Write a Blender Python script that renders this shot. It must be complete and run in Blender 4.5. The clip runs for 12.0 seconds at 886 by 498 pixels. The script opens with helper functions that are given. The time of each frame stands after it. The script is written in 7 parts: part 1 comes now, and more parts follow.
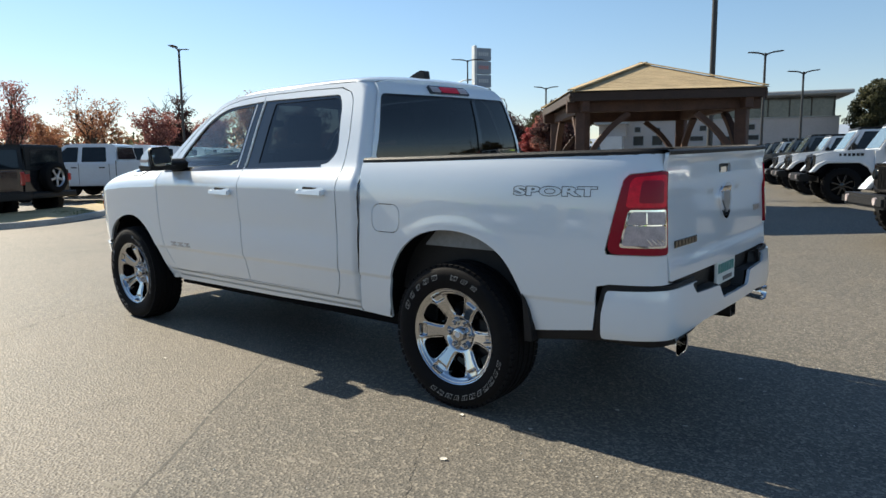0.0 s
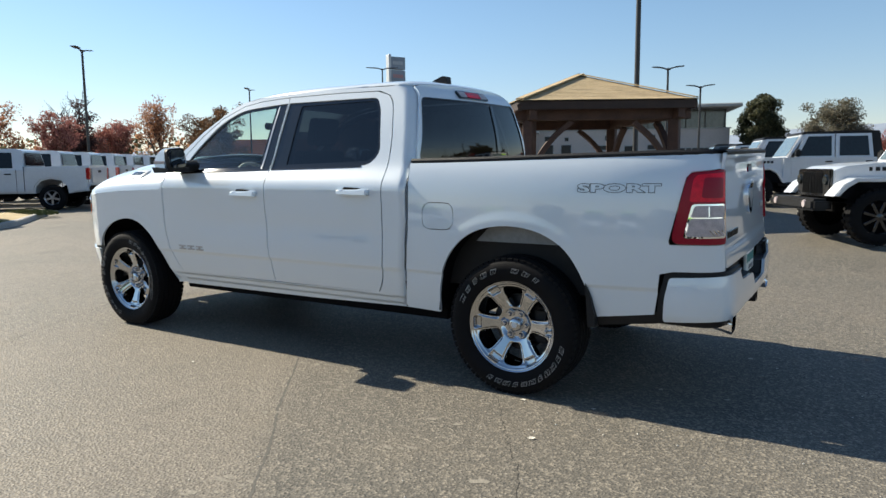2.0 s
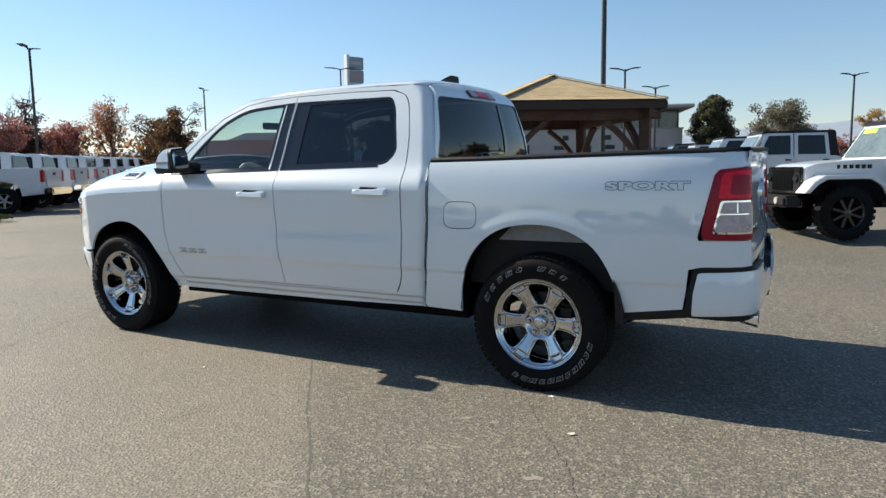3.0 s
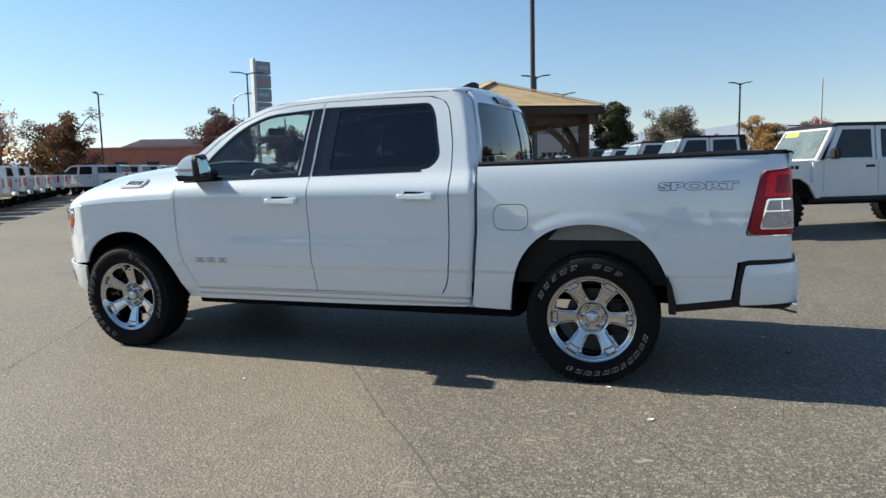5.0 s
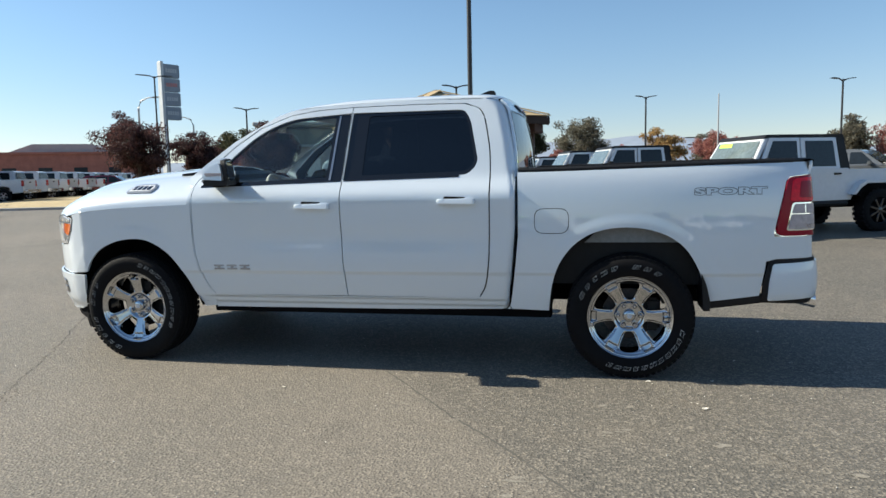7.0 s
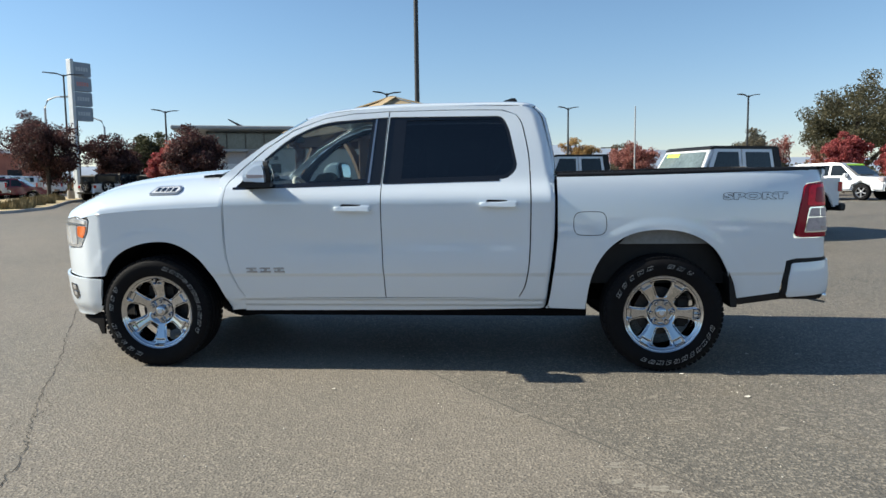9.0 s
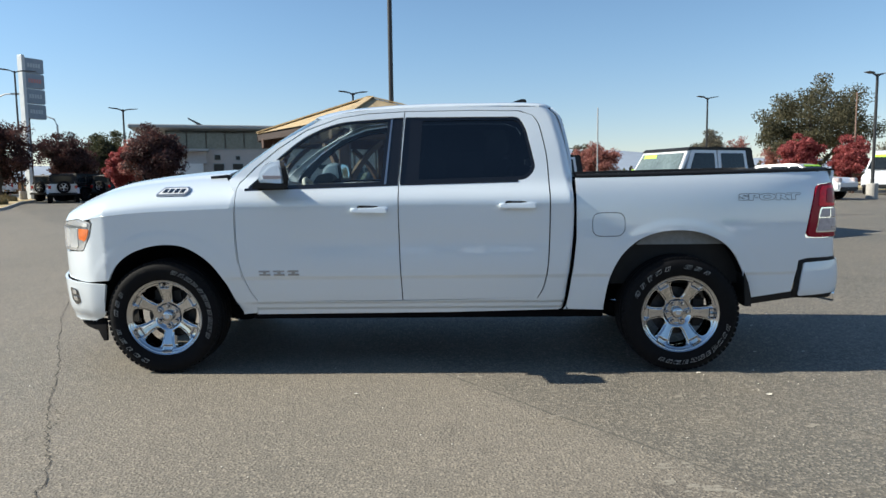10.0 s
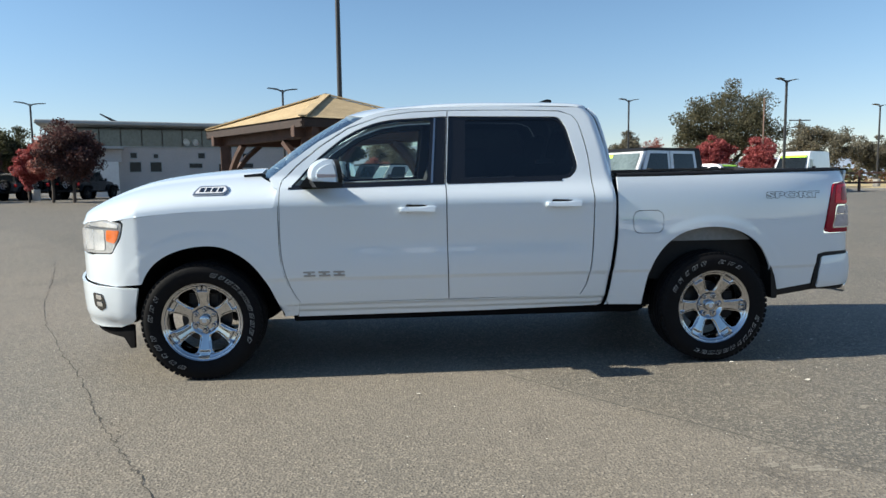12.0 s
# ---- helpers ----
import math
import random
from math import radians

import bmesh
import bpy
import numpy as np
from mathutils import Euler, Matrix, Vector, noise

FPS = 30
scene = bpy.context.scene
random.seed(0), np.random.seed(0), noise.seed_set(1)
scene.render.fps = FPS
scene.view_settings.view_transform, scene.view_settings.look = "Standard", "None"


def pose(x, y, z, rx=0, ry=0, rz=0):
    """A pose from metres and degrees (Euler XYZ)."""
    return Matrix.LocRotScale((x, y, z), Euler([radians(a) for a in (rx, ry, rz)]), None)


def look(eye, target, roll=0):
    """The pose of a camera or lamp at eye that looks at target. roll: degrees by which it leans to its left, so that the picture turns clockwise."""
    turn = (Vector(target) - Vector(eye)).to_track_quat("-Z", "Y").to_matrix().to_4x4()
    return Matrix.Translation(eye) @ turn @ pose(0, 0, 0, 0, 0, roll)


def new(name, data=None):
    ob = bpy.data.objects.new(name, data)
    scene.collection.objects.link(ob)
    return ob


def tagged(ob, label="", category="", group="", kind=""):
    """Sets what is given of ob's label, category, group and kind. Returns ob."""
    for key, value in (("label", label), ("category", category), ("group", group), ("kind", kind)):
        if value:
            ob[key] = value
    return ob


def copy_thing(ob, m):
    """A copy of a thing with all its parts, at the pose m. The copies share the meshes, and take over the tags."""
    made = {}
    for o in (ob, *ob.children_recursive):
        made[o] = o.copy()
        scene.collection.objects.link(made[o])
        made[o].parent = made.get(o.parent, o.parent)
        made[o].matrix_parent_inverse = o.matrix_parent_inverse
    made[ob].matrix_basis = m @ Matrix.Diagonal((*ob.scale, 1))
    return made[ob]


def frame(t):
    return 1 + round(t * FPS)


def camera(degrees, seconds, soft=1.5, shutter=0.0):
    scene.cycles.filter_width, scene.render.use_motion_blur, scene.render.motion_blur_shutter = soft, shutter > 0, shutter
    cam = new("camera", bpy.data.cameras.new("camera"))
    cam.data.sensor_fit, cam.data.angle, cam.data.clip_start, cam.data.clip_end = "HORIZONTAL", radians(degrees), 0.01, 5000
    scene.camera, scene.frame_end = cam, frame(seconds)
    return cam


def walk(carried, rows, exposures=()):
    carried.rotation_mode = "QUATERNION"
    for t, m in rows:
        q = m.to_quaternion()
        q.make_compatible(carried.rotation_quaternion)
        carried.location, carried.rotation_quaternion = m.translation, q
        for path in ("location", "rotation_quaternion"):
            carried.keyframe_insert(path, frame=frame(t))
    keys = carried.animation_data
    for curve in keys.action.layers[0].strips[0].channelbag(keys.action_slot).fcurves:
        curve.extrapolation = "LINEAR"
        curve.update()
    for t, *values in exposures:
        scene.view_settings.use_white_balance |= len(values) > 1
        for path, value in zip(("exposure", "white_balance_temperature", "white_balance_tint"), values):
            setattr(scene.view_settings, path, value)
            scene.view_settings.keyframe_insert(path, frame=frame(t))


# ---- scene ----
cam = camera(66.3, 12.0)
PATH = [
    (0, (4.12, -3.821, 1.367), (2.855, -2.294, 1.108), -0.6),
    (0.5, (3.983, -3.974, 1.35), (2.777, -2.399, 1.093), -0.6),
    (1, (3.823, -4.104, 1.345), (2.671, -2.487, 1.103), -0.6),
    (1.5, (3.68, -4.296, 1.345), (2.574, -2.648, 1.1), -0.6),
    (2, (3.538, -4.486, 1.327), (2.494, -2.797, 1.09), -0.5),
    (2.5, (3.362, -4.585, 1.322), (2.37, -2.865, 1.083), -0.8),
    (3, (3.184, -4.685, 1.323), (2.252, -2.931, 1.086), -0.8),
    (5, (2.378, -5.155, 1.331), (1.705, -3.285, 1.105), -1.4),
    (5.5, (2.196, -5.255, 1.314), (1.589, -3.361, 1.096), -1.5),
    (6, (1.989, -5.284, 1.322), (1.446, -3.371, 1.108), -1.5),
    (6.5, (1.791, -5.34, 1.326), (1.311, -3.41, 1.114), -1.4),
    (7, (1.561, -5.475, 1.331), (1.147, -3.529, 1.123), -1.2),
    (9, (0.725, -5.716, 1.32), (0.554, -3.733, 1.129), -0.7),
    (9.5, (0.51, -5.707, 1.324), (0.398, -3.719, 1.137), -0.8),
    (10, (0.318, -5.694, 1.331), (0.263, -3.704, 1.139), -0.7),
    (10.5, (0.074, -5.728, 1.334), (0.08, -3.737, 1.142), -0.6),
    (11, (-0.123, -5.705, 1.32), (-0.056, -3.715, 1.133), -0.5),
    (11.5, (-0.295, -5.67, 1.321), (-0.178, -3.682, 1.135), -0.6),
    (12, (-0.582, -5.68, 1.338), (-0.398, -3.698, 1.141), -0.7),
]
walk(cam, [(t, look(eye, target, roll)) for t, eye, target, roll in PATH],
     [(0.0, 0.47, 6200, 5), (6.0, 0.46, 6000, 4), (12.0, 0.44, 5880, 4)])

# ---- light ----
SUN_EL, SUN_AZ = radians(35.0), radians(0.3)          # the sun stands ahead of the truck
to_sun = Vector((-math.cos(SUN_EL) * math.cos(SUN_AZ), math.cos(SUN_EL) * math.sin(SUN_AZ), math.sin(SUN_EL)))
world = bpy.data.worlds.new("sky")
scene.world = world
world.use_nodes = True
wn = world.node_tree.nodes
sky = wn.new("ShaderNodeTexSky")
sky.sky_type, sky.sun_disc = "NISHITA", False
sky.sun_elevation = SUN_EL
sky.sun_rotation = math.atan2(to_sun.x, to_sun.y)
sky.air_density, sky.dust_density, sky.ozone_density, sky.altitude = 1.0, 0.05, 1.6, 200
wn["Background"].inputs["Strength"].default_value = 0.098
where_to, split, low_sky, haze = wn.new("ShaderNodeTexCoord"), wn.new("ShaderNodeSeparateXYZ"), wn.new("ShaderNodeMapRange"), wn.new("ShaderNodeMix")
low_sky.inputs["From Min"].default_value, low_sky.inputs["From Max"].default_value = 0.0, 0.24
low_sky.inputs["To Min"].default_value, low_sky.inputs["To Max"].default_value = 1.0, 0.0
low_sky.interpolation_type = "SMOOTHSTEP"
haze.data_type, haze.blend_type = "RGBA", "MULTIPLY"
haze.inputs[7].default_value = (0.92, 0.84, 0.88, 1)          # haze put in as a tint: takes the green out of the low sky
wl = world.node_tree.links
wl.new(where_to.outputs["Generated"], split.inputs[0])
wl.new(split.outputs["Z"], low_sky.inputs["Value"])
wl.new(low_sky.outputs[0], haze.inputs[0])
wl.new(sky.outputs[0], haze.inputs[6])
wl.new(haze.outputs[2], wn["Background"].inputs[0])
sun = new("sun", bpy.data.lights.new("sun", "SUN"))
sun.data.energy, sun.data.angle, sun.data.color = 6.8, radians(0.53), (1.0, 0.865, 0.69)
sun.matrix_world = look((0, 0, 30), Vector((0, 0, 30)) - to_sun)


# ---- materials ----
def material(name, base=(0.5, 0.5, 0.5), rough=0.5, metal=0.0, spec=0.5, coat=0.0, vary=0.0, scale=8.0, bump=0.0, bump_scale=60.0, dark=None, by_object=0.0, translucent=0.0):
    """A Principled material with two scales of variation in colour and a fine relief."""
    m = bpy.data.materials.new(name)
    m.use_nodes = True
    t = m.node_tree
    b = t.nodes["Principled BSDF"]
    b.inputs["Base Color"].default_value = (*base, 1)
    b.inputs["Roughness"].default_value = rough
    b.inputs["Metallic"].default_value = metal
    b.inputs["Specular IOR Level"].default_value = spec
    b.inputs["Coat Weight"].default_value = coat
    b.inputs["Coat Roughness"].default_value = 0.04
    co = t.nodes.new("ShaderNodeTexCoord")
    if vary > 0 or dark:
        n1, n2 = t.nodes.new("ShaderNodeTexNoise"), t.nodes.new("ShaderNodeTexNoise")
        n1.inputs["Scale"].default_value, n2.inputs["Scale"].default_value = scale, scale * 9
        n1.inputs["Detail"].default_value = n2.inputs["Detail"].default_value = 4
        t.links.new(co.outputs["Object"], n1.inputs["Vector"])
        t.links.new(co.outputs["Object"], n2.inputs["Vector"])
        mx = t.nodes.new("ShaderNodeMath")
        mx.operation = "ADD"
        t.links.new(n1.outputs["Fac"], mx.inputs[0])
        t.links.new(n2.outputs["Fac"], mx.inputs[1])
        ramp = t.nodes.new("ShaderNodeMapRange")
        ramp.inputs["From Min"].default_value, ramp.inputs["From Max"].default_value = 0.7, 1.3
        t.links.new(mx.outputs[0], ramp.inputs["Value"])
        mix = t.nodes.new("ShaderNodeMix")
        mix.data_type = "RGBA"
        lo = dark or tuple(c * (1 - vary) for c in base)
        mix.inputs[6].default_value, mix.inputs[7].default_value = (*lo, 1), (*[min(1, c * (1 + vary * 0.5)) for c in base], 1)
        t.links.new(ramp.outputs[0], mix.inputs[0])
        last = mix.outputs[2]
        if by_object:
            oi, hsv = t.nodes.new("ShaderNodeObjectInfo"), t.nodes.new("ShaderNodeHueSaturation")
            mr = t.nodes.new("ShaderNodeMapRange")
            mr.inputs["To Min"].default_value, mr.inputs["To Max"].default_value = 1 - by_object, 1 + by_object
            t.links.new(oi.outputs["Random"], mr.inputs["Value"])
            t.links.new(mr.outputs[0], hsv.inputs["Value"])
            t.links.new(last, hsv.inputs["Color"])
            last = hsv.outputs[0]
        t.links.new(last, b.inputs["Base Color"])
    if bump > 0:
        n3, bp = t.nodes.new("ShaderNodeTexNoise"), t.nodes.new("ShaderNodeBump")
        n3.inputs["Scale"].default_value, n3.inputs["Detail"].default_value = bump_scale, 3
        bp.inputs["Strength"].default_value, bp.inputs["Distance"].default_value = bump, 0.02
        t.links.new(co.outputs["Object"], n3.inputs["Vector"])
        t.links.new(n3.outputs["Fac"], bp.inputs["Height"])
        t.links.new(bp.outputs[0], b.inputs["Normal"])
    return m


def pane(name, tint, gloss=1.0):
    """A thin sheet of tinted glass: clear through its tint, with a real surface reflection."""
    m = bpy.data.materials.new(name)
    m.use_nodes = True
    t = m.node_tree
    t.nodes.clear()
    out, tr, gl, fr, mx = (t.nodes.new("ShaderNode" + k) for k in ("OutputMaterial", "BsdfTransparent", "BsdfGlossy", "LayerWeight", "MixShader"))
    tr.inputs[0].default_value = (*tint, 1)
    gl.inputs["Roughness"].default_value = 0.0
    gl.inputs["Color"].default_value = (gloss, gloss, gloss, 1)
    fr.inputs["Blend"].default_value = 0.5
    pw, ad = t.nodes.new("ShaderNodeMath"), t.nodes.new("ShaderNodeMath")
    pw.operation, pw.inputs[1].default_value = "POWER", 5.0
    ad.operation, ad.inputs[1].default_value, ad.inputs[2].default_value = "MULTIPLY_ADD", 0.92, 0.06
    t.links.new(fr.outputs["Facing"], pw.inputs[0])
    t.links.new(pw.outputs[0], ad.inputs[0])
    t.links.new(ad.outputs[0], mx.inputs[0])
    t.links.new(tr.outputs[0], mx.inputs[1])
    t.links.new(gl.outputs[0], mx.inputs[2])
    t.links.new(mx.outputs[0], out.inputs[0])
    return m


def asphalt_material():
    """Worn asphalt: pale stones in a grey binder, broad stains and paler worn patches."""
    m = bpy.data.materials.new("asphalt")
    m.use_nodes = True
    t = m.node_tree
    b = t.nodes["Principled BSDF"]
    N, L = t.nodes.new, t.links.new
    co = N("ShaderNodeTexCoord")

    def tex(scale, detail=4, rough=0.55):
        n = N("ShaderNodeTexNoise")
        n.inputs["Scale"].default_value, n.inputs["Detail"].default_value, n.inputs["Roughness"].default_value = scale, detail, rough
        L(co.outputs["Object"], n.inputs["Vector"])
        return n.outputs["Fac"]

    def ramp(fac, lo, hi, a, c):
        r = N("ShaderNodeMapRange")
        r.inputs["From Min"].default_value, r.inputs["From Max"].default_value = lo, hi
        r.inputs["To Min"].default_value, r.inputs["To Max"].default_value = a, c
        L(fac, r.inputs["Value"])
        return r.outputs[0]

    def mix(fac, a, c, kind="MIX"):
        x = N("ShaderNodeMix")
        x.data_type, x.blend_type = "RGBA", kind
        L(fac, x.inputs[0])
        for k, v in ((6, a), (7, c)):
            if isinstance(v, tuple):
                x.inputs[k].default_value = (*v, 1)
            else:
                L(v, x.inputs[k])
        return x.outputs[2]

    # the asphalt steps from paler to darker across a slanting joint
    pos, dot, lot = N("ShaderNodeSeparateXYZ"), N("ShaderNodeMath"), N("ShaderNodeMath")
    L(co.outputs["Object"], pos.inputs[0])
    dot.operation, dot.inputs[1].default_value = "MULTIPLY", 0.77
    lot.operation, lot.inputs[1].default_value = "MULTIPLY_ADD", 1.0
    L(pos.outputs["Y"], dot.inputs[0])
    L(pos.outputs["X"], lot.inputs[0])
    L(dot.outputs[0], lot.inputs[2])
    across_joint = ramp(lot.outputs[0], -0.75, -0.45, 0, 1)
    paler_side = mix(ramp(tex(0.22, 5), 0.35, 0.65, 0, 1), (0.148, 0.138, 0.118), (0.200, 0.177, 0.146))
    young = mix(ramp(tex(0.31, 5), 0.35, 0.65, 0, 1), (0.115, 0.110, 0.096), (0.148, 0.134, 0.113))
    broad = mix(across_joint, paler_side, young)
    patch = mix(ramp(tex(1.3, 6, 0.65), 0.54, 0.72, 0, 0.5), broad, (0.205, 0.177, 0.137))
    stain = mix(ramp(tex(0.9, 3), 0.56, 0.72, 0, 0.5), patch, (0.075, 0.070, 0.064))
    v = N("ShaderNodeTexVoronoi")
    v.inputs["Scale"].default_value = 76
    L(co.outputs["Object"], v.inputs["Vector"])
    sep = N("ShaderNodeSeparateColor")
    L(v.outputs["Color"], sep.inputs[0])
    stones = mix(ramp(sep.outputs[0], 0.50, 1.0, 0, 0.8), stain, (0.32, 0.285, 0.23))
    pits = mix(ramp(tex(84, 2), 0.30, 0.47, 0.9, 0), stones, (0.042, 0.041, 0.041))
    L(pits, b.inputs["Base Color"])
    b.inputs["Roughness"].default_value = 0.62
    b.inputs["Specular IOR Level"].default_value = 0.15
    bp = N("ShaderNodeBump")
    bp.inputs["Strength"].default_value, bp.inputs["Distance"].default_value = 0.6, 0.006
    L(v.outputs["Distance"], bp.inputs["Height"])
    L(bp.outputs[0], b.inputs["Normal"])
    return m


PAINT = material("white_paint", (0.665, 0.726, 0.783), 0.30, coat=1.0, bump=0.10, bump_scale=2.5)
PAINT.node_tree.nodes["Principled BSDF"].inputs["Coat IOR"].default_value = 1.85
PAINT_FAR = material("white_paint_plain", (0.64, 0.66, 0.69), 0.28, coat=0.6, vary=0.06, scale=1.5)
BLACK = material("black_plastic", (0.010, 0.010, 0.011), 0.55, spec=0.3, vary=0.25, scale=20, bump=0.15, bump_scale=400)
GLOSSBLACK = material("gloss_black", (0.008, 0.008, 0.009), 0.12, coat=0.5)
DARK = material("dark_inside", (0.005, 0.005, 0.006), 0.95, spec=0.08, vary=0.3, scale=6)
SHADEDMETAL = material("shaded_inner_metal", (0.22, 0.23, 0.24), 0.5, vary=0.2, scale=5)
CHROME = material("chrome", (0.86, 0.86, 0.87), 0.035, metal=1.0)
BADGE = material("badge_silver", (0.62, 0.63, 0.65), 0.35)
WHEELCHROME = material("wheel_chrome", (0.50, 0.51, 0.53), 0.04, metal=1.0)
SATIN = material("satin_metal", (0.42, 0.43, 0.45), 0.3, metal=1.0, vary=0.1, scale=30)
CAST = material("brake_metal", (0.055, 0.055, 0.058), 0.45, metal=1.0, vary=0.4, scale=20)
RUBBER = material("tyre_rubber", (0.0065, 0.0065, 0.0075), 0.75, spec=0.14, vary=0.25, scale=25, bump=0.2, bump_scale=200)
LETTER = material("tyre_lettering", (0.48, 0.48, 0.48), 0.6, vary=0.1, scale=50)
DECAL = material("grey_decal", (0.10, 0.11, 0.12), 0.4)
REDLENS = material("red_lens", (0.74, 0.006, 0.030), 0.18, spec=0.2, coat=0.12, vary=0.3, scale=30)
DEEPRED = material("deep_red_lens", (0.26, 0.003, 0.018), 0.2, spec=0.2, coat=0.12)
CLEARLENS = material("clear_lens", (0.46, 0.395, 0.40), 0.34, metal=0.05, coat=0.12, vary=0.35, scale=25)
HEADLENS = material("headlamp_lens", (0.55, 0.57, 0.59), 0.16, metal=0.6, coat=1.0, vary=0.25, scale=40)
HEADCELL = material("headlamp_reflector", (0.82, 0.84, 0.86), 0.12, metal=0.5, coat=1.0, vary=0.2, scale=60)
AMBER = material("amber_lens", (0.75, 0.16, 0.02), 0.1, coat=1.0, vary=0.25, scale=60)
TINT = pane("tinted_glass", (0.045, 0.05, 0.055))
GLASS = pane("clear_glass", (0.78, 0.86, 0.82))
SEAT = material("black_cloth", (0.022, 0.022, 0.024), 0.85, vary=0.3, scale=40)
LINING = material("dark_grey_lining", (0.035, 0.036, 0.038), 0.8, vary=0.15, scale=10)
TRIM = material("light_grey_lining", (0.42, 0.42, 0.40), 0.8, vary=0.08, scale=10)
ASPHALT = asphalt_material()
CRACK = material("crack_filler", (0.035, 0.032, 0.029), 0.9, vary=0.3, scale=40)
SEAM = material("worn_seam", (0.106, 0.099, 0.085), 0.85, vary=0.3, scale=30)
CONCRETE = material("concrete", (0.42, 0.40, 0.37), 0.85, vary=0.25, scale=3, bump=0.3, bump_scale=60)
SOIL = material("bare_earth", (0.30, 0.22, 0.14), 0.95, vary=0.35, scale=2, bump=0.6, bump_scale=12)
STRAW = material("dry_grass", (0.46, 0.36, 0.19), 0.9, vary=0.3, scale=1.2, bump=0.5, bump_scale=25)
GRASS = material("green_grass", (0.10, 0.12, 0.035), 0.8, vary=0.4, scale=8)
POLE = material("dark_bronze_metal", (0.036, 0.035, 0.035), 0.45, metal=0.2, vary=0.2, scale=4)
TIMBER = material("stained_timber", (0.070, 0.033, 0.021), 0.7, vary=0.45, scale=5, bump=0.3, bump_scale=50)
TIMBERDARK = material("dark_brown_timber", (0.034, 0.018, 0.013), 0.7, vary=0.4, scale=5, bump=0.3, bump_scale=50)
SHINGLE = material("tan_shingle", (0.47, 0.355, 0.20), 0.85, vary=0.25, scale=3, bump=0.4, bump_scale=60, by_object=0.025)
STUCCO = material("white_stucco", (0.76, 0.74, 0.71), 0.9, vary=0.10, scale=0.8, bump=0.2, bump_scale=40)
GREYWALL = material("grey_stucco", (0.50, 0.46, 0.44), 0.9, vary=0.10, scale=0.8, bump=0.2, bump_scale=40)
ROOFGREY = material("grey_roof_edge", (0.36, 0.37, 0.37), 0.6, vary=0.15, scale=1)
WINDOWDARK = material("dark_window", (0.030, 0.036, 0.042), 0.15, spec=0.2, vary=0.3, scale=0.6)
BANDGLASS = material("grey_green_glass", (0.105, 0.125, 0.125), 0.12, coat=0.6, vary=0.3, scale=0.6)
BRICKRED = material("red_brick", (0.42, 0.165, 0.115), 0.9, vary=0.25, scale=1.5, bump=0.3, bump_scale=20)
BARK = material("bark", (0.07, 0.055, 0.045), 0.9, vary=0.4, scale=6, bump=0.6, bump_scale=18)


# ---- mesh helpers ----
def mesh_object(name, bm, mat, parent=None, label="", smooth=False, angle=35):
    me = bpy.data.meshes.new(name)
    bm.to_mesh(me)
    bm.free()
    me.materials.append(mat)
    if smooth:
        me.shade_smooth()
        me.set_sharp_from_angle(angle=radians(angle))
    ob = new(name, me)
    if parent is not None:
        ob.parent = parent
    if label:
        ob["label"] = label
    return ob


def part(name, bm, mat, parent, label="", smooth=False, angle=35):
    return mesh_object(name, bm, mat, parent, label, smooth, angle)


def thing(name, label, category, m=None, group="", kind=""):
    ob = new(name)
    ob.empty_display_size = 0.2
    if m is not None:
        ob.matrix_world = m
    return tagged(ob, label, category, group, kind)


def box(bm, x0, x1, y0, y1, z0, z1, bevel=0.0, seg=1, m=None):
    """Adds a box, with rounded edges if wanted; m turns it about."""
    vs = [bm.verts.new((x, y, z)) for x in (x0, x1) for y in (y0, y1) for z in (z0, z1)]
    fs = [bm.faces.new([vs[i] for i in f]) for f in ((0, 1, 3, 2), (4, 6, 7, 5), (0, 4, 5, 1), (2, 3, 7, 6), (0, 2, 6, 4), (1, 5, 7, 3))]
    made = vs
    if bevel > 0:
        es = list({e for f in fs for e in f.edges})
        r = bmesh.ops.bevel(bm, geom=es, offset=bevel, segments=seg, affect="EDGES", clamp_overlap=True)
        made = list({v for f in r["faces"] for v in f.verts} | {v for v in vs if v.is_valid})
    if m is not None:
        bmesh.ops.transform(bm, matrix=m, verts=made)
    return made


def beam(bm, a, b, w, h, bevel=0.0):
    """A squared beam from a to b."""
    a, b = Vector(a), Vector(b)
    d = b - a
    up = Vector((0, 0, 1)) if abs(d.normalized().z) < 0.95 else Vector((0, 1, 0))
    q = d.to_track_quat("X", "Z").to_matrix().to_4x4() if up.z else Matrix(((0, -1, 0), (0, 0, -1), (1, 0, 0))).to_4x4()
    box(bm, 0, d.length, -w / 2, w / 2, -h / 2, h / 2, bevel, 1, Matrix.Translation(a) @ q)


def tube(bm, pts, radii, seg=10, caps=True):
    """A round tube along points, with a radius at each."""
    rings, pts = [], [Vector(p) for p in pts]
    for i, p in enumerate(pts):
        d = (pts[min(i + 1, len(pts) - 1)] - pts[max(i - 1, 0)]).normalized()
        a = d.cross(Vector((0, 0, 1)) if abs(d.z) < 0.9 else Vector((1, 0, 0))).normalized()
        b = d.cross(a)
        r = radii[i] if isinstance(radii, (list, tuple)) else radii
        rings.append([bm.verts.new(p + (a * math.cos(k * math.tau / seg) + b * math.sin(k * math.tau / seg)) * r) for k in range(seg)])
    for r0, r1 in zip(rings, rings[1:]):
        for k in range(seg):
            bm.faces.new((r0[k], r0[(k + 1) % seg], r1[(k + 1) % seg], r1[k]))
    if caps:
        bm.faces.new(rings[0][::-1])
        bm.faces.new(rings[-1])
    return rings


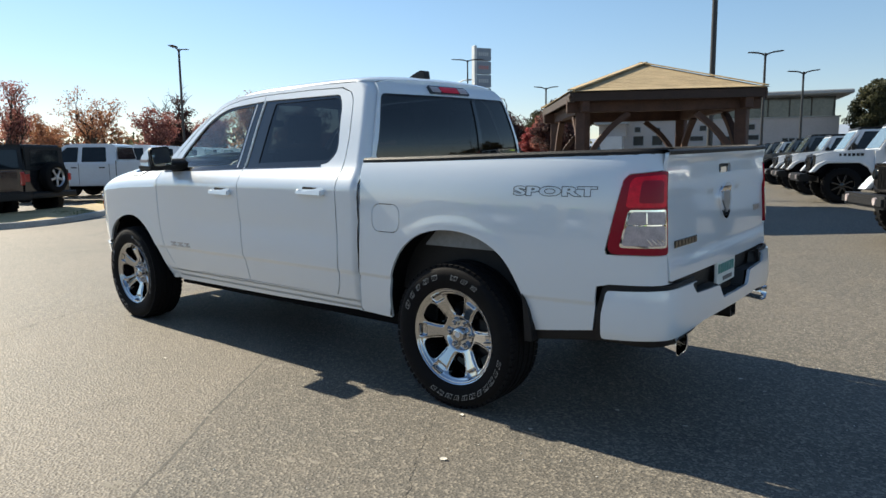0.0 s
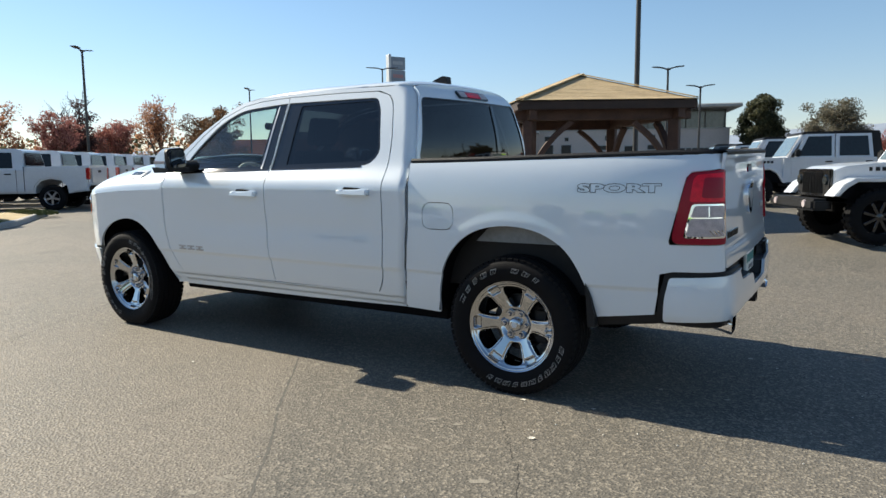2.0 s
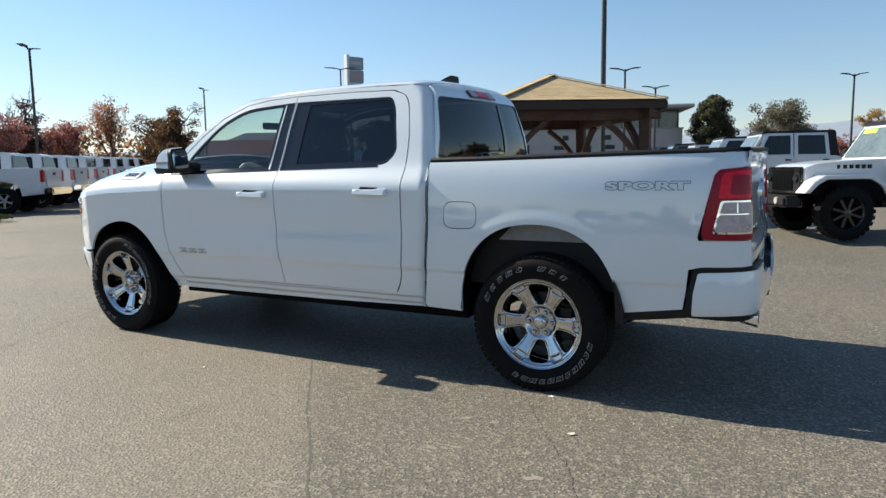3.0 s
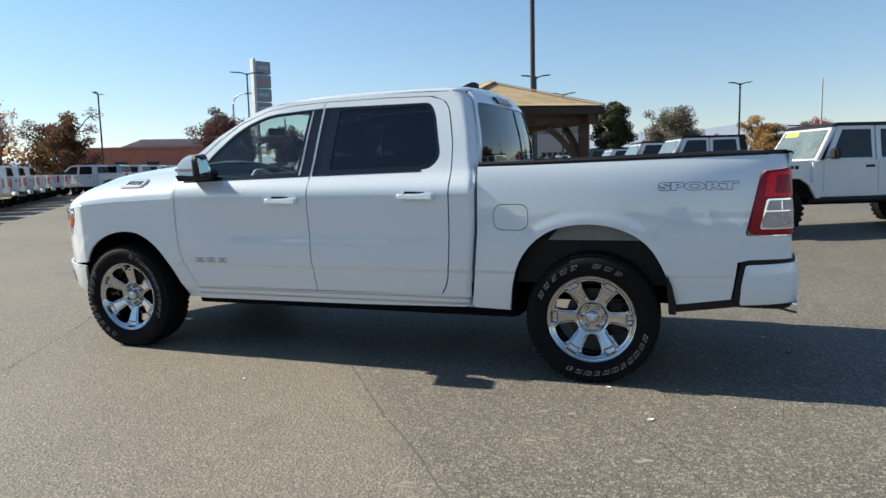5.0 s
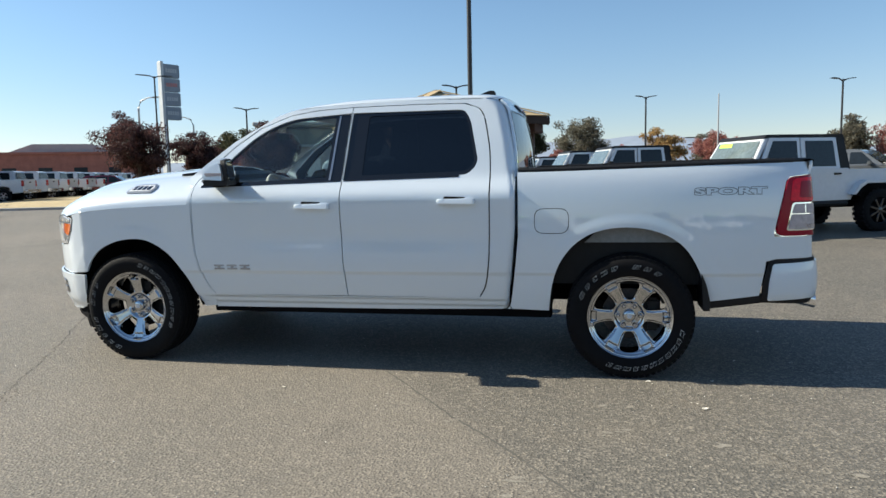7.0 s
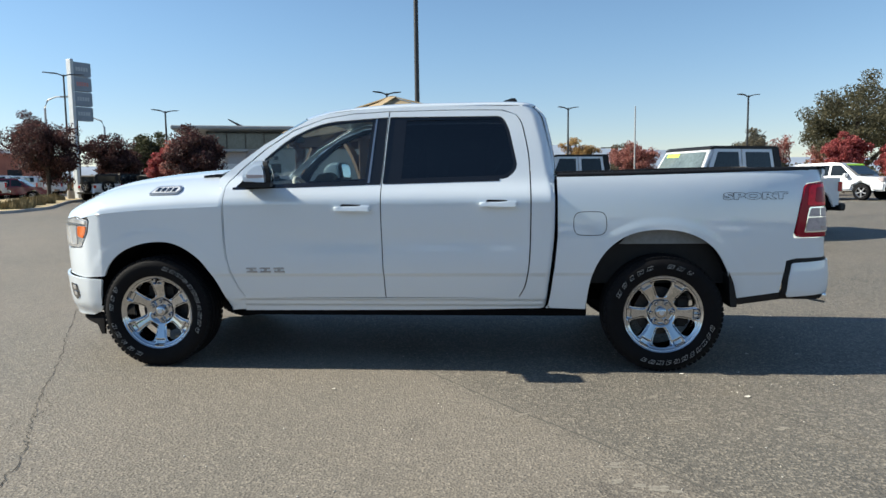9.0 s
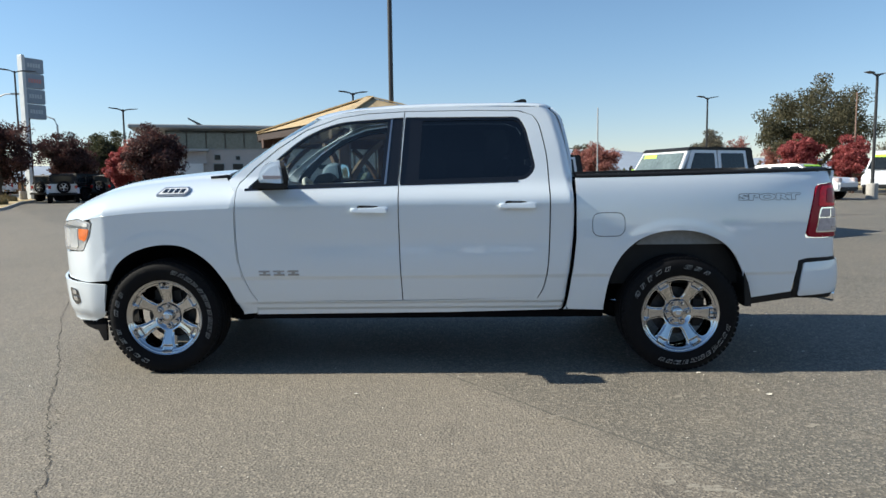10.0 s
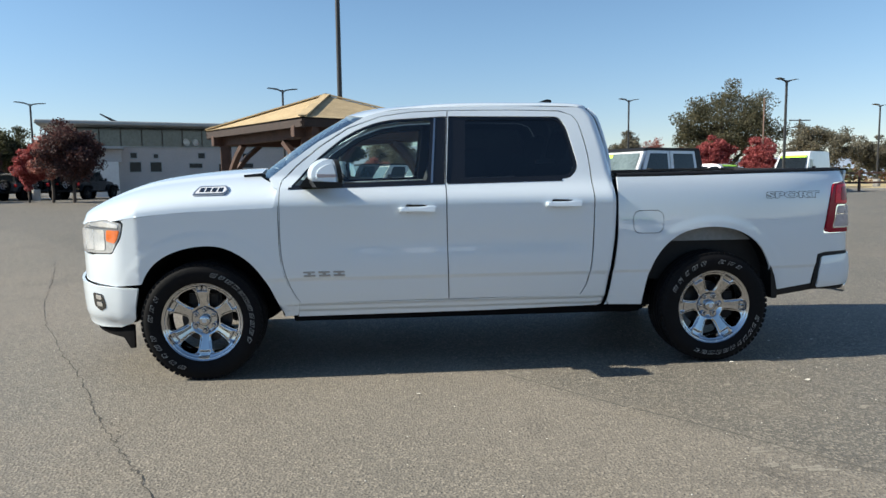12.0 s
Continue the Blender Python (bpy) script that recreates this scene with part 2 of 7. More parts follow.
def lathe(bm, prof, seg=48, axis="y", centre=(0, 0, 0), closed=False):
    """Turns a profile of (radius, along) round an axis."""
    rings = []
    for r, a in prof:
        ring = []
        for k in range(seg):
            c, s = math.cos(k * math.tau / seg) * r, math.sin(k * math.tau / seg) * r
            p = {"y": (c, a, s), "z": (c, s, a), "x": (a, c, s)}[axis]
            ring.append(bm.verts.new(Vector(p) + Vector(centre)))
        rings.append(ring)
    pairs = list(zip(rings, rings[1:])) + ([(rings[-1], rings[0])] if closed else [])
    for r0, r1 in pairs:
        for k in range(seg):
            bm.faces.new((r0[k], r1[k], r1[(k + 1) % seg], r0[(k + 1) % seg]))


def prism(bm, pts, y0, y1, bevel=0.0):
    """An outline of (x, z) pulled from y0 to y1."""
    a = [bm.verts.new((x, y0, z)) for x, z in pts]
    b = [bm.verts.new((x, y1, z)) for x, z in pts]
    n = len(pts)
    fs = [bm.faces.new(a), bm.faces.new(b[::-1])]
    fs += [bm.faces.new((a[i], b[i], b[(i + 1) % n], a[(i + 1) % n])) for i in range(n)]
    bmesh.ops.recalc_face_normals(bm, faces=fs)
    if bevel > 0:
        es = [e for f in fs[:2] for e in f.edges]
        bmesh.ops.bevel(bm, geom=es, offset=bevel, segments=2, affect="EDGES", clamp_overlap=True)


def spline(xs, ys):
    """A natural cubic spline through a few support points."""
    xs, ys = np.array(xs, float), np.array(ys, float)
    n = len(xs)
    A, r, h = np.eye(n), np.zeros(n), np.diff(xs)
    for i in range(1, n - 1):
        A[i, i - 1:i + 2] = h[i - 1], 2 * (h[i - 1] + h[i]), h[i]
        r[i] = 6 * ((ys[i + 1] - ys[i]) / h[i] - (ys[i] - ys[i - 1]) / h[i - 1])
    m = np.linalg.solve(A, r)

    def f(x):
        x = min(max(x, xs[0]), xs[-1])
        i = min(max(int(np.searchsorted(xs, x)) - 1, 0), n - 2)
        a, b = xs[i + 1] - x, x - xs[i]
        return float((m[i] * a ** 3 + m[i + 1] * b ** 3) / (6 * h[i]) + (ys[i] / h[i] - m[i] * h[i] / 6) * a + (ys[i + 1] / h[i] - m[i + 1] * h[i] / 6) * b)
    return f


def clamp01(x):
    return min(1.0, max(0.0, x))


def ease(x):
    x = clamp01(x)
    return x * x * (3 - 2 * x)


def rounded(pts, r=0.02, seg=5):
    """Rounds the corners of an outline; a third number in a point is its own radius."""
    out, n = [], len(pts)
    for i in range(n):
        p, a, b = (Vector(q[:2]) for q in (pts[i], pts[i - 1], pts[(i + 1) % n]))
        rr = pts[i][2] if len(pts[i]) > 2 else r
        da, db = a - p, b - p
        k = min(rr, 0.45 * da.length, 0.45 * db.length)
        if rr <= 0 or k < 1e-4:
            out.append(tuple(p))
            continue
        s, e = p + da.normalized() * k, p + db.normalized() * k
        for j in range(seg + 1):
            t = j / seg
            out.append(tuple(s * (1 - t) ** 2 + p * 2 * t * (1 - t) + e * t * t))
    return out


def curve_through(pts, n=5):
    """A smooth open line through a few points."""
    ps = [Vector(p) for p in pts]
    out = []
    for i in range(len(ps) - 1):
        p0, p1, p2, p3 = ps[max(i - 1, 0)], ps[i], ps[i + 1], ps[min(i + 2, len(ps) - 1)]
        for j in range(n):
            t = j / n
            out.append(tuple(0.5 * (2 * p1 + (p2 - p0) * t + (2 * p0 - 5 * p1 + 4 * p2 - p3) * t * t + (3 * p1 - p0 - 3 * p2 + p3) * t ** 3)))
    return out + [tuple(ps[-1])]


def sheet(name, outline, where, mat, parent, holes=(), step=0.06, rim=0.018, label="", lift=0.0, core=(0.2, 0, 0.9)):
    """A pressed panel: an outline in two parameters, cut out with its holes, bent onto the surface where(u, v) and turned in at its edges."""
    bm = bmesh.new()
    edges = []
    for loop in (outline, *holes):
        clean = [p for i, p in enumerate(loop) if (Vector(p[:2]) - Vector(loop[i - 1][:2])).length > 1e-5]
        vs = [bm.verts.new((p[0], p[1], 0)) for p in clean]
        edges += [bm.edges.new((vs[i - 1], vs[i])) for i in range(len(vs))]
    bmesh.ops.triangle_fill(bm, use_beauty=True, use_dissolve=False, edges=edges)
    us, vs = [p[0] for p in outline], [p[1] for p in outline]
    su, sv = step if isinstance(step, tuple) else (step, step)
    for lo, hi, d, no in ((min(us), max(us), su, (1, 0, 0)), (min(vs), max(vs), sv, (0, 1, 0))):
        k = math.floor(lo / d) + 1
        while k * d < hi - 1e-6:
            bmesh.ops.bisect_plane(bm, geom=bm.verts[:] + bm.edges[:] + bm.faces[:], dist=1e-5, plane_co=(no[0] * k * d, no[1] * k * d, 0), plane_no=no)
            k += 1
    bmesh.ops.triangulate(bm, faces=[f for f in bm.faces if len(f.verts) > 4])
    bm.verts.ensure_lookup_table()
    core, e = Vector(core), 0.004
    places, normals = [], []
    for v in bm.verts:
        u, w = v.co.x, v.co.y
        p = Vector(where(u, w))
        n = (Vector(where(u + e, w)) - Vector(where(u - e, w))).cross(Vector(where(u, w + e)) - Vector(where(u, w - e)))
        n = n.normalized() if n.length > 1e-12 else (p - core).normalized()
        if n.dot(p - core) < 0:
            n = -n
        places.append(p + n * lift)
        normals.append(n)
    faces, loops_n = [], []
    for f in bm.faces:
        ids = [v.index for v in f.verts]
        g = (places[ids[1]] - places[ids[0]]).cross(places[ids[2]] - places[ids[0]])
        if g.dot(normals[ids[0]]) < 0:
            ids.reverse()
        faces.append(ids)
        loops_n += [normals[i] for i in ids]
    coords = [tuple(p) for p in places]
    if rim > 0:
        for ed in bm.edges:
            if len(ed.link_faces) == 1:
                i, j = ed.verts[0].index, ed.verts[1].index
                third = next(v.index for v in ed.link_faces[0].verts if v not in ed.verts)
                k = len(coords)
                quad = [places[i], places[j], places[j] - normals[j] * rim, places[i] - normals[i] * rim]
                coords += [tuple(q) for q in quad]
                g = (quad[1] - quad[0]).cross(quad[2] - quad[0])
                ids = [k, k + 1, k + 2, k + 3]
                if g.dot(places[third] - places[i]) > 0:
                    ids.reverse()
                    g = -g
                faces.append(ids)
                loops_n += [g.normalized() if g.length > 0 else Vector((0, 0, 1))] * 4
    bm.free()
    me = bpy.data.meshes.new(name)
    me.from_pydata(coords, [], faces)
    me.materials.append(mat)
    me.shade_smooth()
    me.normals_split_custom_set([tuple(n) for n in loops_n])
    ob = new(name, me)
    ob.parent = parent
    if label:
        ob["label"] = label
    return ob


def ground_height(x, y):
    """The lot rises gently away from the truck."""
    k = 0.33 * ease((y + 0.9) / 14.0) + 0.004 * min(60.0, max(0.0, y - 12.0))
    return k * (1 - 0.6 * ease((-x - 6.0) / 10.0) * (1 - ease((y - 10) / 25.0)))


# ---- ground ----
def build_ground():
    bm = bmesh.new()
    xs = sorted(set([-2500, -1200, -600, -300, -160, -100] + list(range(-70, 72, 3)) + [100, 160, 300, 600, 1200, 2500]))
    ys = sorted(set([-2500, -1000, -400, -150, -60, -30] + [v * 1.5 for v in range(-10, 50)] + [90, 120, 200, 400, 900, 2500]))
    grid = [[bm.verts.new((x, y, ground_height(x, y))) for y in ys] for x in xs]
    for i in range(len(xs) - 1):
        for j in range(len(ys) - 1):
            bm.faces.new((grid[i][j], grid[i + 1][j], grid[i + 1][j + 1], grid[i][j + 1]))
    g = mesh_object("ground", bm, ASPHALT, None, "", True)
    tagged(g, "worn grey asphalt car park with pale stones", "ground", kind="structure")
    return g


ground = build_ground()


def ribbon(name, pts, width, mat, parent, lift=0.004, jitter=0.02, seed=1, label=""):
    """A thin strip that lies on the ground along a wandering line."""
    rng = random.Random(seed)
    bm = bmesh.new()
    line = curve_through([(x, y) for x, y in pts], 14)
    rows = []
    for i, p in enumerate(line):
        q = line[min(i + 1, len(line) - 1)] if i < len(line) - 1 else line[i]
        o = line[i - 1] if i else line[0]
        d = (Vector(q) - Vector(o)).normalized()
        n = Vector((-d.y, d.x))
        c = Vector(p) + n * rng.uniform(-jitter, jitter)
        w = width * rng.uniform(0.35, 1.0) / 2
        rows.append([bm.verts.new((*(c + n * s * w), ground_height(c.x, c.y) + lift)) for s in (-1, 1)])
    for a, b in zip(rows, rows[1:]):
        bm.faces.new((a[0], b[0], b[1], a[1]))
    return part(name, bm, mat, parent, label)


# ---- the white pickup ----
FX, RX = -1.80, 1.836                  # axles
TYRE = 0.408
door_w = spline([0.38, 0.45, 0.53, 0.62, 0.73, 0.85, 1.0, 1.1, 1.175, 1.215, 1.265, 1.32, 1.40, 1.6, 1.8, 1.90], [0.90, 0.918, 0.942, 0.962, 0.978, 0.984, 0.986, 0.9872, 0.9882, 0.9845, 0.960, 0.920, 0.880, 0.805, 0.722, 0.680])
bed_w = spline([0.38, 0.45, 0.55, 0.68, 0.80, 0.95, 1.12, 1.22, 1.30, 1.36, 1.40], [0.915, 0.928, 0.948, 0.962, 0.970, 0.970, 0.960, 0.951, 0.936, 0.915, 0.895])
rear_edge = spline([0.38, 0.60, 0.947, 1.376, 1.467, 1.629, 1.749, 1.83, 1.90], [1.035, 1.055, 1.092, 1.092, 1.088, 1.060, 1.030, 0.992, 0.90])


def plan_line():
    """The truck's outline seen from above: x and half width, by a running length that equals x along the flank."""
    front = curve_through([(-2.20, 0.985), (-2.33, 0.945), (-2.43, 0.885), (-2.54, 0.80), (-2.64, 0.69), (-2.73, 0.52), (-2.80, 0.28), (-2.83, 0.0)], 8)
    rear = curve_through([(2.30, 0.958), (2.50, 0.9415), (2.68, 0.915), (2.80, 0.890), (2.875, 0.862), (2.915, 0.830), (2.93, 0.79), (2.932, 0.74), (2.934, 0.60)], 8)
    tab = []
    s = -2.20
    tab.append((s, *front[0]))
    for a, b in zip(front, front[1:]):
        s -= math.dist(a, b)
        tab.append((s, *b))
    tab.reverse()
    tab += [(-1.9, -1.9, 0.987), (-1.2, -1.2, 0.987), (1.1, 1.1, 0.987), (1.5, 1.5, 0.985), (2.0, 2.0, 0.975)]
    s = 2.30
    tab.append((s, *rear[0]))
    for a, b in zip(rear, rear[1:]):
        s += math.dist(a, b)
        tab.append((s, *b))
    return np.array(tab)


PLAN = plan_line()
U_FRONT, U_REAR = float(PLAN[0, 0]), float(PLAN[-1, 0])
bed_line = spline([1.1, 1.5, 1.9, 2.2, 2.5, 2.68], [0.966, 0.971, 0.971, 0.963, 0.9415, 0.915])


def arch_flare(x, z):
    f = 0.0
    for cx, cz in ((RX - 0.02, 0.44), (FX + 0.02, 0.40)):
        r = math.hypot(x - cx, z - cz)
        f += 0.0025 * ease((0.645 - r) / 0.060)
    return f


def scallop(x, z):
    """The hollow pressed along the doors: it turns down above and up towards the sky below."""
    return 0.009 * math.exp(-((z - 0.925) / 0.080) ** 2) * ease((x + 1.10) / 0.45) * ease((1.06 - x) / 0.30)


def skin(u, z, side=-1):
    """The flank: a place on the body's outer skin by running length and height."""
    x = float(np.interp(u, PLAN[:, 0], PLAN[:, 1]))
    if x > min(1.10, rear_edge(z) + 0.010):
        base = float(np.interp(u, PLAN[:, 0], PLAN[:, 2])) if u > 2.50 else bed_line(u)
        w = base + bed_w(z) - 0.970
        if u > 2.6:
            x += (1.37 - z) * 0.055 * ease((u - 2.6) / 0.35)
    elif x < -1.9:
        w = float(np.interp(u, PLAN[:, 0], PLAN[:, 2])) * door_w(z) / 0.987
    else:
        w = door_w(z)
        if z > 1.30:
            w -= 0.055 * ease((-0.35 - x) / 0.9) * ease((z - 1.30) / 0.1)
        if x > 0.85:
            rr = 0.035 + 0.04 * ease((z - 1.20) / 0.30)
            d = x - (rear_edge(z) - rr)
            if d > 0:
                w -= rr - math.sqrt(max(0.0, rr ** 2 - min(d, rr * 0.995) ** 2))
    w += arch_flare(x, z) - scallop(x, z) - 0.011 * ease((0.695 - z) / 0.025) * ease((x + 1.45) / 0.2)
    if x < min(1.10, rear_edge(z) + 0.010):
        w -= (0.012 * ease((0.500 - z) / 0.016) + 0.010 * ease((0.458 - z) / 0.014)) * ease((x + 1.3) / 0.1)
    return (x, side * w, z)


truck_pose = Matrix.Translation((0, 0, 0.019)) @ pose(0, 0, 0, 1.26, 0, 0)
truck = thing("pickup_truck", "white crew-cab pickup truck parked on the asphalt, chrome six-spoke wheels", "pickup truck", truck_pose)


def sides(fn):
    for side in (-1, 1):
        fn(side, lambda u, v, s=side: skin(u, v, s))


REAR_ARCH = curve_through([(1.315, 0.43), (1.335, 0.60), (1.385, 0.755), (1.48, 0.882), (1.62, 0.966), (1.815, 0.995), (2.01, 0.963), (2.165, 0.868), (2.262, 0.71), (2.295, 0.58), (2.308, 0.507)], 4)
FRONT_ARCH = curve_through([(-2.255, 0.43), (-2.24, 0.52), (-2.205, 0.64), (-2.125, 0.785), (-2.0, 0.877), (-1.82, 0.926), (-1.64, 0.914), (-1.475, 0.815), (-1.362, 0.665), (-1.298, 0.52), (-1.255, 0.41)], 4)
DOOR_FRONT_EDGE = [(-1.262, 1.31), (-1.262, 1.18), (-1.264, 1.05), (-1.262, 0.90), (-1.248, 0.77), (-1.205, 0.62), (-1.145, 0.512)]
REAR_DOOR_EDGE = [(0.846, 0.517), (0.890, 0.60), (0.915, 0.74), (0.924, 0.88), (0.928, 1.05), (0.929, 1.27), (0.922, 1.48), (0.905, 1.60), (0.872, 1.745), (0.83, 1.808)]
G = 0.0035                               # half of a shut line


def build_body(side, at):
    fender = [(-2.40, 0.655, 0.0)] + [(u, z, 0.0) for u, z in FRONT_ARCH if z > 0.655 or u > -1.8]
    fender += [(-1.165, 0.415, 0), (-1.145 - 2 * G, 0.50, 0)] + [(u - 2 * G, z, 0) for u, z in curve_through(DOOR_FRONT_EDGE, 4)[::-1]]
    fender += [(-1.30, 1.180, 0), (-1.7, 1.166, 0), (-2.0, 1.150, 0), (-2.25, 1.122, 0), (-2.31, 1.108, 0), (-2.29, 1.085, 0.01), (-2.315, 0.99, 0.02), (-2.40, 0.880, 0.02), (-2.62, 0.868, 0), (-2.62, 0.665, 0.01)]
    sheet("front_fender", rounded(fender, 0), at, PAINT, truck, step=(0.025, 0.02), core=(FX, 0, 0.7))
    # cab side with the door openings
    opening = curve_through(DOOR_FRONT_EDGE, 4)
    opening = list(opening) + [(-0.105, 0.506)] + [(u + G, z) for u, z in curve_through(REAR_DOOR_EDGE, 4)]
    opening += [(0.74, 1.845), (0.4, 1.852), (-0.08, 1.85), (-0.35, 1.838), (-0.56, 1.808), (-0.80, 1.725), (-1.0, 1.595), (-1.16, 1.462), (-1.255, 1.36)]
    outer = [(-1.163, 0.405), (0.2, 0.412), (1.0, 0.428)] + [(rear_edge(z), z) for z in (0.44, 0.6, 0.8, 1.0, 1.2, 1.376, 1.467, 1.55, 1.629, 1.70, 1.749, 1.80, 1.835)]
    outer += [(0.955, 1.862), (0.90, 1.868), (0.5, 1.876), (0.1, 1.876), (-0.3, 1.866), (-0.55, 1.838), (-0.68, 1.800), (-1.0, 1.630), (-1.2, 1.485), (-1.335, 1.375), (-1.30, 1.32), (-1.275, 1.31), (-1.262 - G, 1.18), (-1.262 - G, 0.9), (-1.255, 0.77), (-1.212, 0.62), (-1.151, 0.508)]
    inner = opening
    ring = rounded(outer, 0)
    # the fender's edge closes the opening in front, so the frame is cut there
    sheet("cab_side", ring, at, PAINT, truck, holes=[rounded([(u + 0.002, z) for u, z in inner], 0)], step=(0.02, 0.015))
    # doors
    fd = [(u + 2 * G, z) for u, z in curve_through(DOOR_FRONT_EDGE, 4)] + [(-0.103 - G, 0.513), (-0.113 - G, 0.80), (-0.118 - G, 1.10), (-0.118 - G, 1.34), (-0.105 - G, 1.55), (-0.082 - G, 1.844)]
    fd += [(-0.35, 1.832), (-0.56, 1.802), (-0.79, 1.718), (-0.99, 1.588), (-1.15, 1.455), (-1.245, 1.355)]
    fwin = rounded([(-1.19, 1.312, 0.03), (-1.04, 1.487, 0.1), (-0.80, 1.683, 0.2), (-0.56, 1.778, 0.12), (-0.090, 1.806, 0.01), (-0.1235, 1.330, 0.005)], 0.02)
    sheet("front_door", fd, at, PAINT, truck, holes=[fwin], step=(0.05, 0.0125))
    rd = [(-0.103 + G, 0.513)] + [(u - G, z) for u, z in curve_through(REAR_DOOR_EDGE, 4)] + [(0.73, 1.838), (0.4, 1.846), (-0.082 + G, 1.844), (-0.105 + G, 1.55), (-0.118 + G, 1.34), (-0.118 + G, 1.10), (-0.113 + G, 0.80)]
    rwin = rounded([(-0.1125, 1.333, 0.005), (-0.077, 1.806, 0.01), (0.735, 1.800, 0.07), (0.782, 1.72, 0.05), (0.845, 1.43, 0.06), (0.775, 1.352, 0.05)], 0.02)
    sheet("rear_door", rd, at, PAINT, truck, holes=[rwin], step=(0.05, 0.0125))
    sheet("frame_lining", fd, at, LINING, truck, holes=[fwin], step=0.1, lift=-0.026, rim=0)
    sheet("frame_lining", rd, at, LINING, truck, holes=[rwin], step=0.1, lift=-0.026, rim=0)
    # black trim round the side glass, and the panes
    inset = lambda u, z: Vector(at(u, z)) - Vector((0, side * 0.010, 0))
    fpane = rounded([(-1.165, 1.325, 0.02), (-1.035, 1.470, 0.1), (-0.79, 1.665, 0.2), (-0.56, 1.756, 0.12), (-0.205, 1.778, 0.02), (-0.245, 1.352, 0.01)], 0.02)
    rpane = rounded([(0.02, 1.362, 0.01), (0.045, 1.778, 0.02), (0.72, 1.778, 0.06), (0.76, 1.71, 0.05), (0.818, 1.44, 0.05), (0.765, 1.378, 0.05)], 0.02)
    sheet("window_trim", fwin, inset, GLOSSBLACK, truck, holes=[fpane], step=0.08, rim=0.006, label="gloss black window surround")
    sheet("window_trim", rwin, inset, GLOSSBLACK, truck, holes=[rpane], step=0.08, rim=0.006, label="gloss black window surround")
    deep = lambda u, z: Vector(at(u, z)) - Vector((0, side * 0.016, 0))
    a = sheet("front_side_window", fpane, deep, GLASS, truck, step=0.08, rim=0, label="lightly tinted front side glass")
    b = sheet("rear_side_window", rpane, deep, TINT, truck, step=0.08, rim=0, label="dark privacy glass")
    a.visible_shadow = b.visible_shadow = False
    sheet("belt_moulding", [(-1.20, 1.298), (-0.125, 1.322), (-0.125, 1.334), (-1.20, 1.313)], at, GLOSSBLACK, truck, step=0.08, lift=0.003, rim=0.008)
    sheet("belt_moulding", [(-0.105, 1.323), (0.715, 1.337), (0.715, 1.350), (-0.105, 1.335)], at, GLOSSBLACK, truck, step=0.08, lift=0.003, rim=0.008)
    sheet("window_bar", [(-0.222, 1.335), (-0.207, 1.335), (-0.168, 1.795), (-0.180, 1.795)], at, SATIN, truck, step=0.1, lift=-0.006, rim=0.004)
    # bed side
    bed = [(1.112, 1.362), (1.116, 1.20), (1.116, 0.947), (1.098, 0.75), (1.072, 0.55), (1.052, 0.436)] + REAR_ARCH + [(2.634, 0.547), (2.650, 0.655), (2.662, 0.77), (2.72, 0.785), (3.02, 0.792), (U_REAR - 0.193, 0.797), (U_REAR - 0.193, 0.925)]
    bed += [(2.94, 0.925), (2.705, 0.925), (2.700, 0.945), (2.735, 1.10), (2.775, 1.27), (2.80, 1.297), (2.94, 1.310), (U_REAR - 0.193, 1.315), (U_REAR - 0.193, 1.384), (2.9, 1.386), (2.4, 1.382), (1.9, 1.375), (1.5, 1.368)]
    fuel = rounded([(1.222, 0.955), (1.449, 0.955), (1.449, 1.122), (1.222, 1.122)], 0.065)
    sheet("bed_side", bed, at, PAINT, truck, holes=[fuel] if side < 0 else [], step=(0.025, 0.0175))
    if side < 0:
        sheet("fuel_door", rounded([(1.2265, 0.9595), (1.4445, 0.9595), (1.4445, 1.1175), (1.2265, 1.1175)], 0.061), at, PAINT, truck, step=0.05)
    # rail cap of the bed
    bm = bmesh.new()
    rows = []
    for i in range(25):
        u = 1.115 + i * (U_REAR - 0.198 - 1.115) / 24
        x, y, z = at(u, 1.366 + 0.022 * ease((u - 1.1) / 1.8))
        rows.append([bm.verts.new((x, y - side * d, z + h)) for d, h in ((-0.003, -0.012), (-0.003, 0.010), (0.012, 0.022), (0.06, 0.022), (0.065, 0.012), (0.065, 0.0))])
    for a, b in zip(rows, rows[1:]):
        for k in range(5):
            bm.faces.new((a[k], b[k], b[k + 1], a[k + 1]))
    bmesh.ops.recalc_face_normals(bm, faces=bm.faces[:])
    part("bed_rail_cap", bm, BLACK, truck, "black plastic rail cap", True)
    # tail lamp
    end = U_REAR - 0.198
    lamp = rounded([(2.709, 0.930, 0.05), (end, 0.930, 0.02), (end, 1.308, 0.02), (2.80, 1.292, 0.08), (2.778, 1.265, 0.03), (2.738, 1.10, 0.1)], 0.02)
    tl = sheet("tail_lamp", lamp, at, DEEPRED, truck, step=0.025, lift=0.010, rim=0.03, label="red tail lamp with a clear reversing window")
    red = rounded([(2.790, 1.145), (end - 0.012, 1.145), (end - 0.012, 1.292), (2.825, 1.280), (2.808, 1.26)], 0.018)
    sheet("red_lens", red, at, REDLENS, tl, step=0.025, lift=0.0135, rim=0.006)
    frm = rounded([(2.764, 0.962), (end - 0.010, 0.962), (end - 0.010, 1.135), (2.803, 1.135)], 0.018)
    sheet("lamp_frame", frm, at, CHROME, tl, step=0.025, lift=0.0135, rim=0.006)
